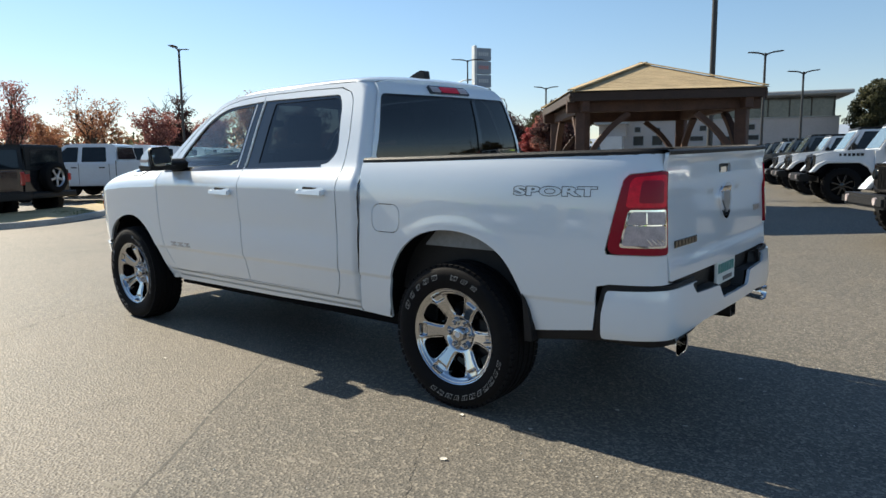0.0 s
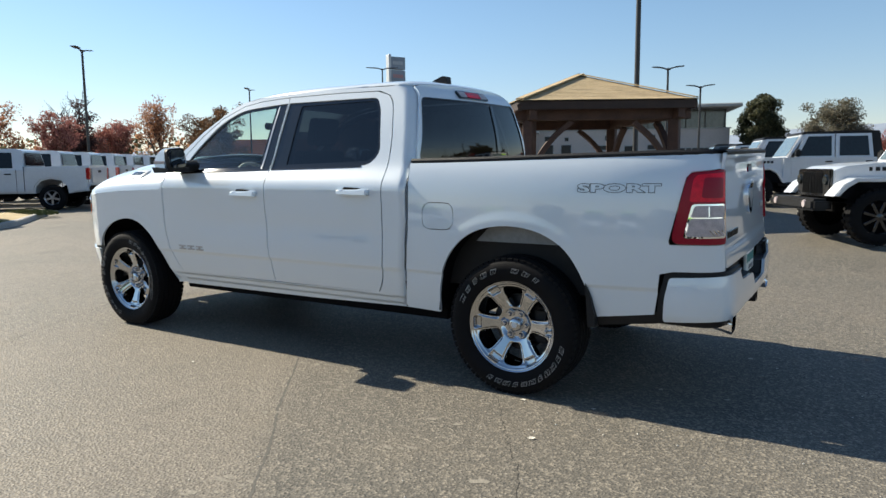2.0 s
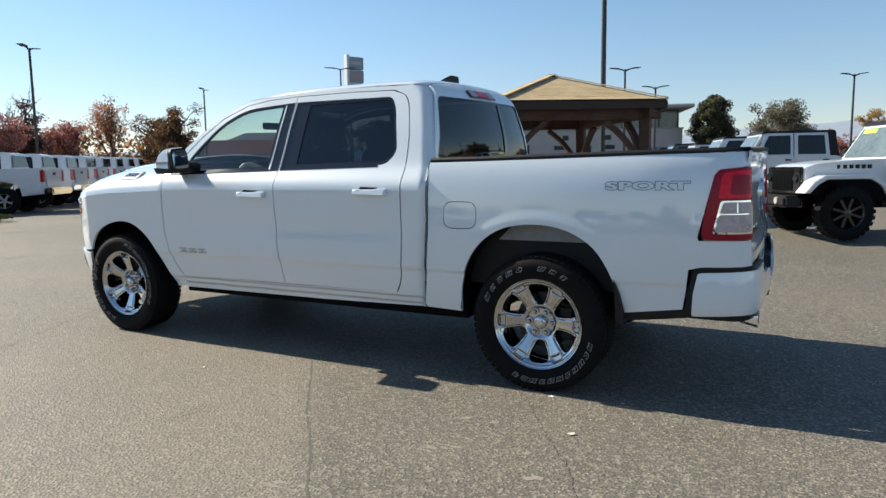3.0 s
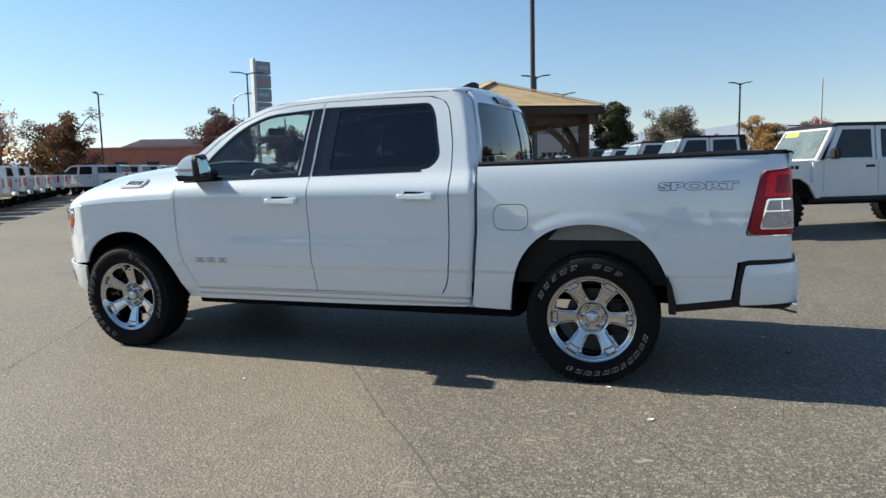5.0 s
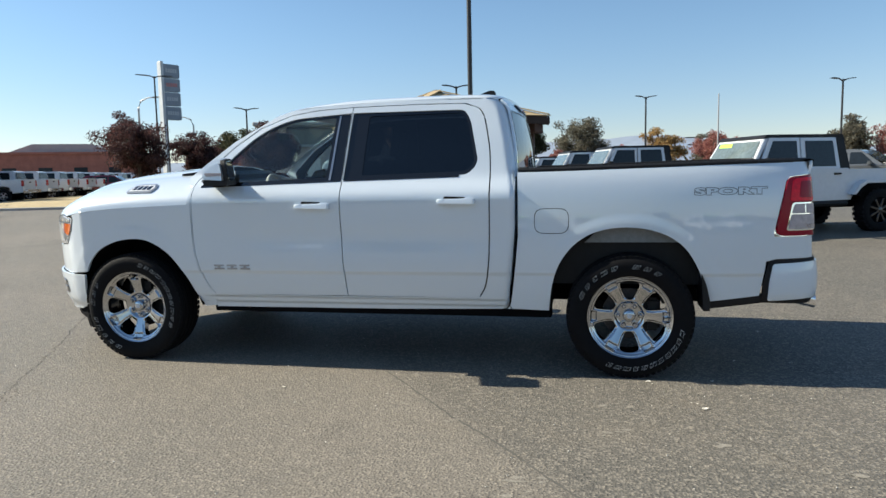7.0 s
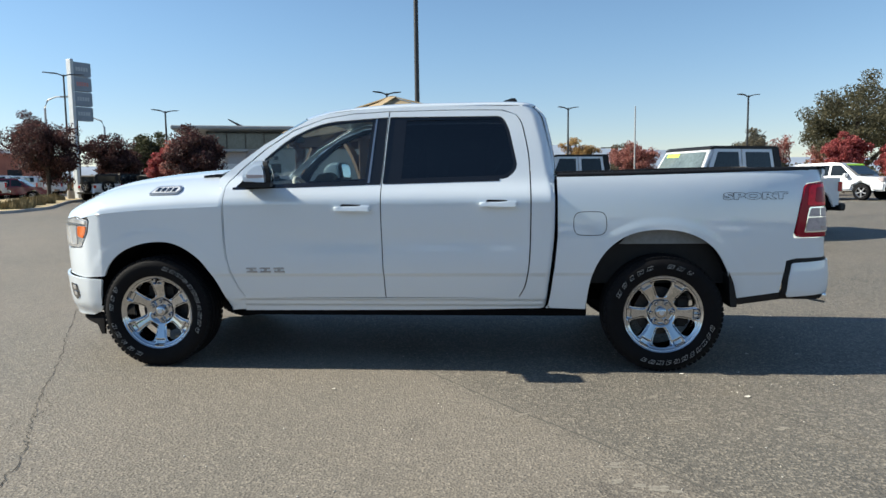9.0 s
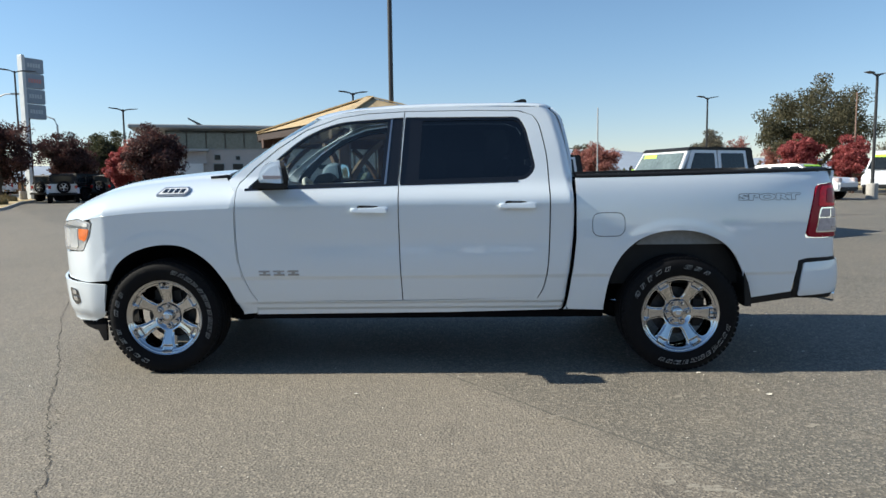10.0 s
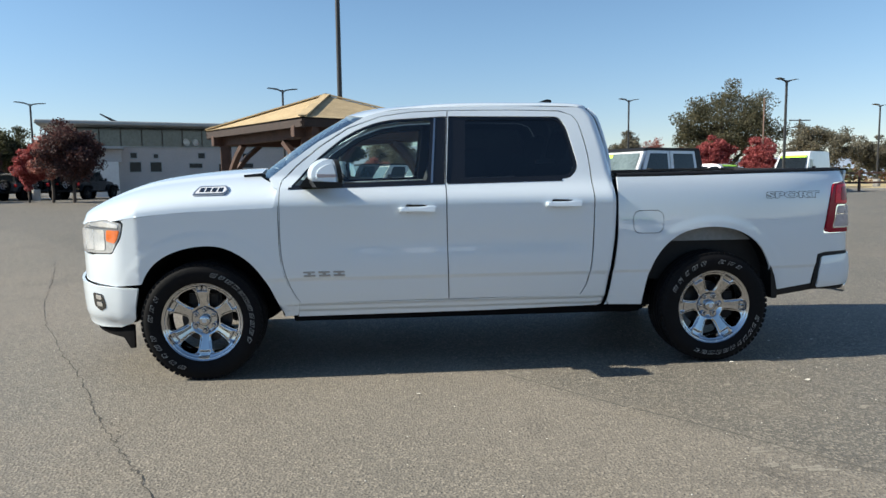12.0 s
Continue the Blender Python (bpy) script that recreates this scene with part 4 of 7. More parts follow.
    pl = part("plate", bm, material("plate_white", (0.70, 0.72, 0.68), 0.4, vary=0.1, scale=20), truck, "dealer plate with plain bars on white")
    green = material("plate_green", (0.05, 0.22, 0.20), 0.5)
    for k in range(7):
        bm = bmesh.new()
        box(bm, 2.9755, 2.978, -0.13 + k * 0.038, -0.104 + k * 0.038, 0.735, 0.785)
        part("plate_bar", bm, green, pl)
    bm = bmesh.new()
    box(bm, 2.9755, 2.978, -0.05, 0.10, 0.69, 0.712)
    part("plate_bar", bm, DECAL, pl)
    # hitch and exhaust tips
    bm = bmesh.new()
    for y0, y1, z0, z1 in ((-0.045, -0.035, 0.49, 0.57), (0.035, 0.045, 0.49, 0.57), (-0.045, 0.045, 0.56, 0.57), (-0.045, 0.045, 0.49, 0.50)):
        box(bm, 2.75, 3.02, y0, y1, z0, z1)
    part("hitch_receiver", bm, BLACK, truck)
    for side in (-1, 1):
        bm = bmesh.new()
        o = rounded([(-0.075, -0.046), (0.075, -0.046), (0.075, 0.046), (-0.075, 0.046)], 0.040, 6)
        rings = [[bm.verts.new((x, side * (0.66 + 0.22 * (x - 2.82)) + py * k, 0.500 - 0.16 * (x - 2.95) + pz * k)) for py, pz in o] for x, k in ((2.82, 0.9), (2.985, 1.0), (3.0, 1.0), (2.998, 0.90), (2.85, 0.85))]
        for r0, r1 in zip(rings, rings[1:]):
            for i in range(len(o)):
                bm.faces.new((r0[i], r0[(i + 1) % len(o)], r1[(i + 1) % len(o)], r1[i]))
        bmesh.ops.recalc_face_normals(bm, faces=bm.faces[:])
        part("exhaust_tip", bm, CHROME, truck, "chrome exhaust tip", True, 50)
    # bed inside
    bm = bmesh.new()
    box(bm, 1.12, 2.86, -0.78, 0.78, 0.86, 0.88)
    box(bm, 1.12, 2.72, -0.82, -0.78, 0.60, 1.345)
    box(bm, 1.12, 2.72, 0.78, 0.82, 0.60, 1.345)
    box(bm, 1.12, 1.15, -0.82, 0.82, 0.60, 1.345)
    part("bed_liner", bm, BLACK, truck)


build_tail()


def build_chassis():
    bm = bmesh.new()
    box(bm, -2.35, 2.70, -0.48, -0.38, 0.42, 0.54)
    box(bm, -1.20, 1.30, -0.50, -0.36, 0.285, 0.46, 0.03)
    box(bm, -2.35, 2.70, 0.38, 0.48, 0.42, 0.54)
    box(bm, -1.20, 1.30, 0.36, 0.50, 0.285, 0.46, 0.03)
    for x in (-2.2, -1.1, 0.2, 1.2, 2.45):
        box(bm, x, x + 0.12, -0.48, 0.48, 0.43, 0.52)
    tube(bm, [(-0.6, 0.25, 0.40), (1.0, 0.30, 0.40), (2.2, 0.45, 0.42)], 0.045, 8)
    box(bm, 0.2, 1.3, -0.36, 0.36, 0.27, 0.52, 0.04)
    part("chassis", bm, DARK, truck)
    bm = bmesh.new()
    box(bm, -2.58, -2.30, -0.72, 0.72, 0.36, 1.02, 0.03)
    part("radiator", bm, DARK, truck)
    # plain unseen block, added to stop a streak of light on the ground
    bm = bmesh.new()
    box(bm, -2.25, -1.30, -0.46, 0.46, 0.38, 1.10, 0.06)
    box(bm, -1.20, -0.3, -0.30, 0.30, 0.34, 0.50, 0.05)
    part("engine", bm, DARK, truck)
    # added dark box, so the gap behind the cab shows as black shade
    bm = bmesh.new()
    box(bm, 0.98, 1.10, -0.86, 0.86, 0.44, 1.33)
    part("gap_filler", bm, DARK, truck)
    bm = bmesh.new()
    box(bm, -1.25, 1.08, -0.84, 0.84, 0.47, 0.54)
    box(bm, -1.28, -1.24, -0.86, 0.86, 0.47, 1.30)
    part("cab_floor", bm, DARK, truck)
    for cx, arch in ((FX, FRONT_ARCH), (RX, REAR_ARCH)):
        for side in (-1, 1):
            bm = bmesh.new()
            ring0 = [bm.verts.new((x + (0.0 if z > 0.5 else 0), side * 0.93, z + 0.012)) for x, z in arch]
            ring1 = [bm.verts.new((x, side * 0.50, z + 0.02)) for x, z in arch]
            for i in range(len(arch) - 1):
                bm.faces.new((ring0[i], ring0[i + 1], ring1[i + 1], ring1[i]))
            bm.faces.new(ring1)
            part("wheel_well", bm, DARK, truck)
    # inner wall above the rear wheels: white metal greyed to stand for shade
    for side in (-1, 1):
        bm = bmesh.new()
        prism(bm, [(1.55, 0.885), (2.24, 0.885), (2.22, 0.975), (2.0, 0.99), (1.65, 0.985)], side * 0.845, side * 0.86)
        part("inner_wall", bm, SHADEDMETAL, truck, "inner bed wall, greyed for the shade above the wheel")
        bm = bmesh.new()
        prism(bm, [(2.29, 0.455), (2.332, 0.455), (2.330, 0.52), (2.308, 0.62), (2.275, 0.70)], side * 0.72, side * 0.958)
        part("mud_flap", bm, BLACK, truck)
        bm = bmesh.new()
        tube(bm, [(1.98, side * 0.62, 0.80), (2.10, side * 0.62, 0.44)], [0.035, 0.03], 10)
        part("damper", bm, SATIN, truck)
    bm = bmesh.new()
    tube(bm, [(RX, -0.75, TYRE), (RX, -0.1, TYRE)], 0.05, 10)
    part("half_shaft", bm, DARK, truck)
    bm = bmesh.new()
    tube(bm, [(RX, 0.1, TYRE), (RX, 0.75, TYRE)], 0.05, 10)
    part("half_shaft", bm, DARK, truck)
    bm = bmesh.new()
    tube(bm, [(FX, -0.75, TYRE), (FX, 0.75, TYRE)], 0.04, 10)
    part("front_axle", bm, DARK, truck)
    bm = bmesh.new()
    bmesh.ops.create_uvsphere(bm, u_segments=14, v_segments=8, radius=0.15, matrix=Matrix.Translation((RX, 0, TYRE)))
    part("differential", bm, DARK, truck)


build_chassis()


def build_cabin():
    def seat(x, y, w):
        bm = bmesh.new()
        box(bm, x - 0.25, x + 0.28, y - w, y + w, 0.78, 0.98, 0.06, 3)
        prism(bm, rounded([(x + 0.18, 0.92), (x + 0.34, 0.92), (x + 0.47, 1.45), (x + 0.37, 1.47)], 0.05, 4), y - w, y + w, 0.03)
        prism(bm, rounded([(x + 0.38, 1.50), (x + 0.48, 1.50), (x + 0.52, 1.70), (x + 0.43, 1.71)], 0.04, 4), y - 0.14, y + 0.14, 0.03)
        part("seat", bm, SEAT, truck, "", True, 60)
    for y in (-0.40, 0.40):
        seat(-0.50, y, 0.25)
        seat(0.36, y, 0.30)
    bm = bmesh.new()
    prism(bm, rounded([(-1.30, 0.75), (-0.95, 0.75), (-0.88, 1.10), (-0.92, 1.22), (-1.05, 1.29), (-1.36, 1.345)], 0.04, 4), -0.80, 0.80, 0.02)
    part("dashboard", bm, BLACK, truck, "", True, 60)
    bm = bmesh.new()
    bmesh.ops.create_circle(bm, segments=4, radius=0.001)
    bm.clear()
    pts = [(0.19 * math.cos(k * math.tau / 28), 0.19 * math.sin(k * math.tau / 28), 0) for k in range(29)]
    tube(bm, pts, 0.017, 8, False)
    for a in (0.2, math.pi - 0.2, -math.pi / 2):
        tube(bm, [(0, 0, -0.02), (0.19 * math.cos(a), 0.19 * math.sin(a), 0)], 0.016, 8)
    box(bm, -0.07, 0.07, -0.06, 0.06, -0.04, 0.015, 0.02, 2)
    bmesh.ops.transform(bm, matrix=Matrix.Translation((-0.80, -0.40, 1.20)) @ pose(0, 0, 0, 0, 62, 0) @ pose(0, 0, 0, 0, 0, 90), verts=bm.verts)
    # a black wheel drawn light grey: sunlight on it is in the colour
    part("steering_wheel", bm, TRIM, truck, "", True, 60)
    bm = bmesh.new()
    box(bm, -0.98, -0.96, -0.12, 0.12, 1.66, 1.72, 0.015, 2)
    part("rear_view_mirror", bm, BLACK, truck)
    bm = bmesh.new()
    box(bm, -0.62, 0.92, -0.58, 0.58, 1.845, 1.855)
    part("headliner", bm, TRIM, truck)
    for side in (-1, 1):
        bm = bmesh.new()
        box(bm, -1.20, 0.95, side * 0.86 - 0.02, side * 0.86 + 0.02, 0.55, 1.31, 0.01)
        part("door_card", bm, SEAT, truck)
    bm = bmesh.new()
    box(bm, 0.93, 0.96, -0.80, 0.80, 0.55, 1.40)
    part("rear_bulkhead", bm, SEAT, truck)


build_cabin()


def build_wheels():
    """One wheel in its own space: the axle runs along y, the outer face looks to -y."""
    m = new("wheel")
    bm = bmesh.new()
    R, w = TYRE, 0.275
    half = [(0.254, -0.098), (0.266, -0.112), (0.286, -0.124), (0.318, -0.134), (0.345, -0.1375), (0.368, -0.1335), (0.388, -0.122), (0.400, -0.106)]
    groove = []
    for c in (-0.072, -0.026, 0.026, 0.072):
        groove += [(R, c - 0.0065), (R - 0.009, c - 0.005), (R - 0.009, c + 0.005), (R, c + 0.0065)]
    prof = half + [(R - 0.003, -0.094)] + groove + [(R - 0.003, 0.094)] + [(r, -y) for r, y in half[::-1]]
    lathe(bm, prof, 96)
    bmesh.ops.recalc_face_normals(bm, faces=bm.faces[:])
    tyre = part("tyre", bm, RUBBER, m, "black tyre with outlined white bars", True, 40)
    # shoulder blocks
    bm = bmesh.new()
    for k in range(64):
        a = k * math.tau / 64
        for s in (-1, 1):
            mm = Matrix.Rotation(a, 4, "Y")
            box(bm, R - 0.03, R - 0.0045, s * 0.110 - 0.013, s * 0.110 + 0.013, -0.0145, 0.0145, 0, 1, mm)
    bmesh.ops.recalc_face_normals(bm, faces=bm.faces[:])
    tagged(part("tread", bm, RUBBER, tyre), kind="stuff")
    # outlined bars in place of raised lettering
    bm = bmesh.new()
    rr = 0.3375
    for start, count, pitch in ((60, 9, 11.8), (-112, 11, 9.6)):
        for k in range(count):
            if (count, k) == (9, 3):
                continue
            a = radians(start + k * pitch)
            t, h, wd = 0.0017, 0.0130, 0.0150 + 0.003 * ((k * 7) % 3)
            bars = [(-wd, wd, h - t, h), (-wd, wd, -h, -h + t), (-wd, -wd + t, -h, h), (wd - t, wd, -h, h)]
            bars += [(-wd * 0.4, wd * 0.4, 0.004, 0.004 + t), (-wd * 0.4, wd * 0.4, -0.006, -0.006 + t)] if k % 3 else [(-wd * 0.3, wd * 0.95, -t / 2, t / 2)]
            for x0, x1, z0, z1 in bars:
                vs = []
                for x, z in ((x0, z0), (x1, z0), (x1, z1), (x0, z1)):
                    r2, b = rr + z, a + (x - z * 0.45) / rr
                    y = -(0.1387 - 0.9 * max(0, abs(r2 - 0.345) - 0.004) * 0.16)
                    vs.append(bm.verts.new((math.cos(b) * r2, y - 0.0008, math.sin(b) * r2)))
                bm.faces.new(vs)
    bmesh.ops.recalc_face_normals(bm, faces=bm.faces[:])
    tagged(part("sidewall_marking", bm, LETTER, tyre), kind="stuff")
    # rim face: six broad spokes with openings between them
    def dish(r):
        return -0.112 + 0.012 * ease((0.257 - r) / 0.010) + 0.056 * clamp01((0.246 - r) / 0.17) + 0.010 * ease((0.100 - r) / 0.022)

    def spoke_at(a, r):
        k = (a * 6 / math.tau) % 1.0
        off = min(k, 1 - k) * math.tau / 6 * r            # distance from a spoke's middle
        width = 0.022 + 0.16 * max(0.0, r - 0.15)
        edge = ease((off - width) / 0.012) * ease((r - 0.105) / 0.02) * ease((0.240 - r) / 0.012)
        pocket = ease((0.038 - off) / 0.012) * ease((r - 0.204) / 0.016) * ease((0.250 - r) / 0.006)
        return (r * math.cos(a), dish(r) + 0.010 * edge + 0.016 * pocket, r * math.sin(a))
    holes = []
    for k in range(6):
        a = (k + 0.5) * math.tau / 6
        h = [(0.106, 0.08), (0.110, 0.17), (0.128, 0.245), (0.172, 0.285), (0.210, 0.300), (0.233, 0.255), (0.240, 0.12)]
        q = [(r, -d) for r, d in h] + [(r, d) for r, d in h[::-1]]
        loop = rounded([(r * math.cos(d), r * math.sin(d)) for r, d in q], 0.012, 3)
        holes.append([(a + math.atan2(v, u), math.hypot(u, v)) for u, v in loop])
    sheet("rim", [(0, 0.036), (math.tau, 0.036), (math.tau, 0.264), (0, 0.264)], spoke_at, WHEELCHROME, m, holes=holes, step=(math.tau / 168, 0.006), rim=0.042, core=(0, 0.3, 0), label="chrome rim with six broad spokes")
    bm = bmesh.new()
    lathe(bm, [(0.274, -0.113), (0.270, -0.119), (0.263, -0.115), (0.257, -0.101)], 72)
    bmesh.ops.recalc_face_normals(bm, faces=bm.faces[:])
    part("rim_lip", bm, WHEELCHROME, m, "", True, 60)
    # barrel made black: the shade between the spokes is in its colour
    bm = bmesh.new()
    lathe(bm, [(0.257, -0.100), (0.254, -0.06), (0.252, 0.02), (0.262, 0.11), (0.278, 0.12)], 72)
    bmesh.ops.recalc_face_normals(bm, faces=bm.faces[:])
    part("rim_barrel", bm, GLOSSBLACK, m, "", True, 60)
    bm = bmesh.new()
    lathe(bm, [(0.02, 0.02), (0.17, 0.02), (0.17, 0.045), (0.02, 0.045)], 40, closed=True)
    part("brake_disc", bm, CAST, m)
    bm = bmesh.new()
    box(bm, 0.10, 0.20, -0.02, 0.06, -0.11, 0.11, 0.02, 2)
    part("brake_caliper", bm, BLACK, m)
    bm = bmesh.new()
    lathe(bm, [(0.0005, -0.070), (0.030, -0.070), (0.038, -0.064), (0.041, -0.054), (0.041, -0.01)], 28)
    bmesh.ops.recalc_face_normals(bm, faces=bm.faces[:])
    cap = part("centre_cap", bm, WHEELCHROME, m, "", True, 40)
    bm = bmesh.new()
    lathe(bm, [(0.0005, -0.0715), (0.018, -0.0715), (0.018, -0.0700)], 6)
    part("cap_emblem", bm, BADGE, cap)
    for k in range(6):
        a = k * math.tau / 6
        bm = bmesh.new()
        lathe(bm, [(0.0005, -0.067), (0.008, -0.066), (0.013, -0.058), (0.0145, -0.022)], 12, centre=(0.070 * math.cos(a), 0, 0.070 * math.sin(a)))
        bmesh.ops.recalc_face_normals(bm, faces=bm.faces[:])
        part("lug_nut", bm, WHEELCHROME, m, "", True, 50)
        bm = bmesh.new()
        lathe(bm, [(0.0150, -0.0490), (0.0205, -0.0490), (0.0205, -0.030)], 14, centre=(0.070 * math.cos(a), 0, 0.070 * math.sin(a)))
        bmesh.ops.recalc_face_normals(bm, faces=bm.faces[:])
        part("lug_recess", bm, WHEELCHROME, m)
    return m


def truck_wheels():
    first = build_wheels()
    places = [(FX, -0.868, -90.0, 1), (RX, -0.868, 0.0, 1), (FX, 0.868, 40.0, -1), (RX, 0.868, 5.0, -1)]
    for i, (x, y, spin, s) in enumerate(places):
        w = first if i == 0 else copy_thing(first, Matrix())
        w.parent = truck
        w.matrix_basis = Matrix.Translation((x, y, TYRE)) @ (pose(0, 0, 0, 0, spin, 0) if s > 0 else pose(0, 0, 0, 0, 0, 180) @ pose(0, 0, 0, 0, spin, 0))


truck_wheels()


def lettering(text, size, stretch, m, mat, parent, label):
    """Outlined lettering as a thin wire of the built-in font."""
    cu = bpy.data.curves.new(text, "FONT")
    cu.body, cu.size, cu.resolution_u = text, size, 3
    cu.space_character = 1.04
    cu.offset = 0.0035
    tmp = bpy.data.objects.new("lettering", cu)
    scene.collection.objects.link(tmp)
    bpy.context.view_layer.update()
    flat = bpy.data.meshes.new_from_object(tmp.evaluated_get(bpy.context.evaluated_depsgraph_get()))
    bpy.data.objects.remove(tmp)
    flat.transform(Matrix.Diagonal((stretch, 1, 1, 1)))
    src, bm = bmesh.new(), bmesh.new()
    src.from_mesh(flat)
    bmesh.ops.remove_doubles(src, verts=src.verts[:], dist=1e-5)
    for e in src.edges:
        if len(e.link_faces) == 1:
            a, b = (v.co.copy() for v in e.verts)
            d = (b - a).normalized() * 0.0017
            n = Vector((-d.y, d.x, 0))
            bm.faces.new([bm.verts.new(p) for p in (a - d - n, b + d - n, b + d + n, a - d + n)])
    src.free()
    me = bpy.data.meshes.new("lettering")
    bm.to_mesh(me)
    bm.free()
    me.transform(m)
    for v in me.vertices:
        u = float(np.interp(v.co.x, PLAN[40:, 1], PLAN[40:, 0]))
        v.co.y = skin(u, v.co.z)[1] - 0.0025
    me.materials.clear()
    me.materials.append(mat)
    ob = new("lettering", me)
    ob.parent = parent
    ob["label"] = label
    return ob


y = abs(skin(2.44, 1.215)[1])
lettering("SPORT", 0.058, 2.40, Matrix.Translation((2.226, -y - 0.002, 1.196)) @ pose(0, 0, 0, 90, 0, -3.6), DECAL, truck, "grey outlined decal that reads SPORT")


def door_badges():
    for side in (-1, 1):
        for k in range(3):
            bm = bmesh.new()
            x = -1.112 + k * 0.102
            yy = abs(skin(x, 0.725)[1])
            for a, b, c, d in ((0.004, 0.082, 0.0, 0.012), (0.0, 0.078, 0.024, 0.036), (0.030, 0.052, 0.012, 0.024)):
                box(bm, x + a, x + b, side * yy - 0.004, side * yy + 0.004, 0.703 + c, 0.703 + d, 0.002)
            part("badge_bar", bm, SATIN, truck, "silver metal bar-shaped door badge")


door_badges()


# ---- the lot: kerbs, cracks, islands ----
def lot_marks():
    ribbon("crack", [(-5.7, 5.5), (-4.9, 3.6), (-4.14, 1.75), (-3.3, 0.2), (-2.64, -0.92), (-2.24, -1.68), (-1.91, -2.24), (-1.67, -2.62), (-1.48, -3.05)], 0.007, CRACK, ground, seed=3, jitter=0.016)
    ribbon("crack", [(-2.24, -1.68), (-2.0, -1.95), (-2.02, -2.3)], 0.005, CRACK, ground, lift=0.0012, seed=5)
    ribbon("crack", [(1.79, -1.06), (1.97, -1.37), (2.14, -1.64), (2.32, -1.91), (2.5, -2.3)], 0.004, CRACK, ground, lift=0.0012, seed=6, jitter=0.01)
    ribbon("seam", [(0.15, -0.97), (0.55, -1.50), (0.83, -1.87), (1.12, -2.20), (1.47, -2.66), (1.9, -3.2)], 0.019, SEAM, ground, lift=0.0012, seed=7, jitter=0.004)
    pale = material("pale_scuff", (0.275, 0.25, 0.205), 0.9, vary=0.45, scale=60)
    for k, (x, y) in enumerate([(1.24, -2.62), (1.23, -2.79), (1.40, -2.85), (1.99, -2.49), (2.60, -2.32), (2.73, -2.33), (-0.44, -1.53), (2.88, -0.44), (3.06, 0.06), (0.9, -1.45), (3.6, 1.6), (4.4, 2.6)]):
        rng = random.Random(k)
        bm = bmesh.new()
        n = 9
        r = rng.uniform(0.012, 0.032)
        vs = []
        for i in range(n):
            a, q = i * math.tau / n, r * rng.uniform(0.4, 1.0)
            px, py = x + math.cos(a) * q * 2.0, y + math.sin(a) * q * 0.8
            vs.append(bm.verts.new((px, py, ground_height(px, py) + (0.0012 if py < -0.95 else 0.004) + k * 0.00007)))
        bm.faces.new(vs)
        part("scuff_mark", bm, pale, ground)
    litter = material("pale_litter", (0.62, 0.58, 0.50), 0.8, vary=0.3, scale=40)
    for k, (x, y) in enumerate([(3.289, 0.933), (2.948, 0.456), (2.577, -0.485), (2.95, -0.48), (3.07, 0.08), (2.346, -1.0), (-0.362, -1.50), (1.943, -1.059), (2.215, -1.538), (3.125, 0.30)]):
        rng = random.Random(60 + k)
        bm = bmesh.new()
        g, turn = ground_height(x, y) + 0.003, rng.uniform(0, math.tau)
        r = rng.uniform(0.010, 0.019)
        ring = [bm.verts.new((x + math.cos(turn + i * math.tau / 7) * r * rng.uniform(0.7, 1.4), y + math.sin(turn + i * math.tau / 7) * r * rng.uniform(0.5, 0.9), g + rng.uniform(0.001, 0.008))) for i in range(7)]
        mid = bm.verts.new((x, y, g))
        for i in range(7):
            bm.faces.new((ring[i - 1], ring[i], mid))
        part("pale_fleck", bm, litter, ground)
    # fine grit strewn over the lot
    rng = random.Random(91)
    cs, fs = [], []
    for _ in range(420):
        x, y, r = rng.uniform(-3.5, 5.5), rng.uniform(-3.6, 2.0), rng.uniform(0.0025, 0.0065)
        g, i = ground_height(x, y) + 0.003, len(cs)
        cs += [(x - r, y, g), (x, y - r * rng.uniform(0.5, 1.0), g), (x + r, y, g), (x, y + r * rng.uniform(0.5, 1.0), g), (x, y, g + r * 0.7)]
        fs += [(i, i + 1, i + 4), (i + 1, i + 2, i + 4), (i + 2, i + 3, i + 4), (i + 3, i, i + 4)]
    me = bpy.data.meshes.new("grit")
    me.from_pydata(cs, [], fs)
    me.materials.append(litter)
    grit = new("grit", me)
    grit.parent = ground
    tagged(grit, kind="stuff")
    # chalky patches, broken into flecks
    rng = random.Random(77)
    rise = 0.0006
    for k, (x, y) in enumerate([(1.27, -2.59), (1.23, -2.77), (1.40, -2.85), (0.50, -1.67), (1.93, -1.05), (1.69, -1.96), (2.18, -2.06), (0.41, -1.11), (1.74, -1.55), (0.82, -1.94)]):
        spread = 0.07 if k < 3 else 0.05
        for _ in range(5 if k < 3 else 3):
            cx, cy, s = x + rng.gauss(0, spread), y + rng.gauss(0, spread * 0.4), rng.uniform(0.012, 0.034)
            bm = bmesh.new()
            rise += 0.00003
            bm.faces.new([bm.verts.new((cx + math.cos(i * math.tau / 8) * s * rng.uniform(0.5, 1.5), cy + math.sin(i * math.tau / 8) * s * rng.uniform(0.3, 0.8), rise)) for i in range(8)])
            part("scuff_mark", bm, pale, ground)


lot_marks()


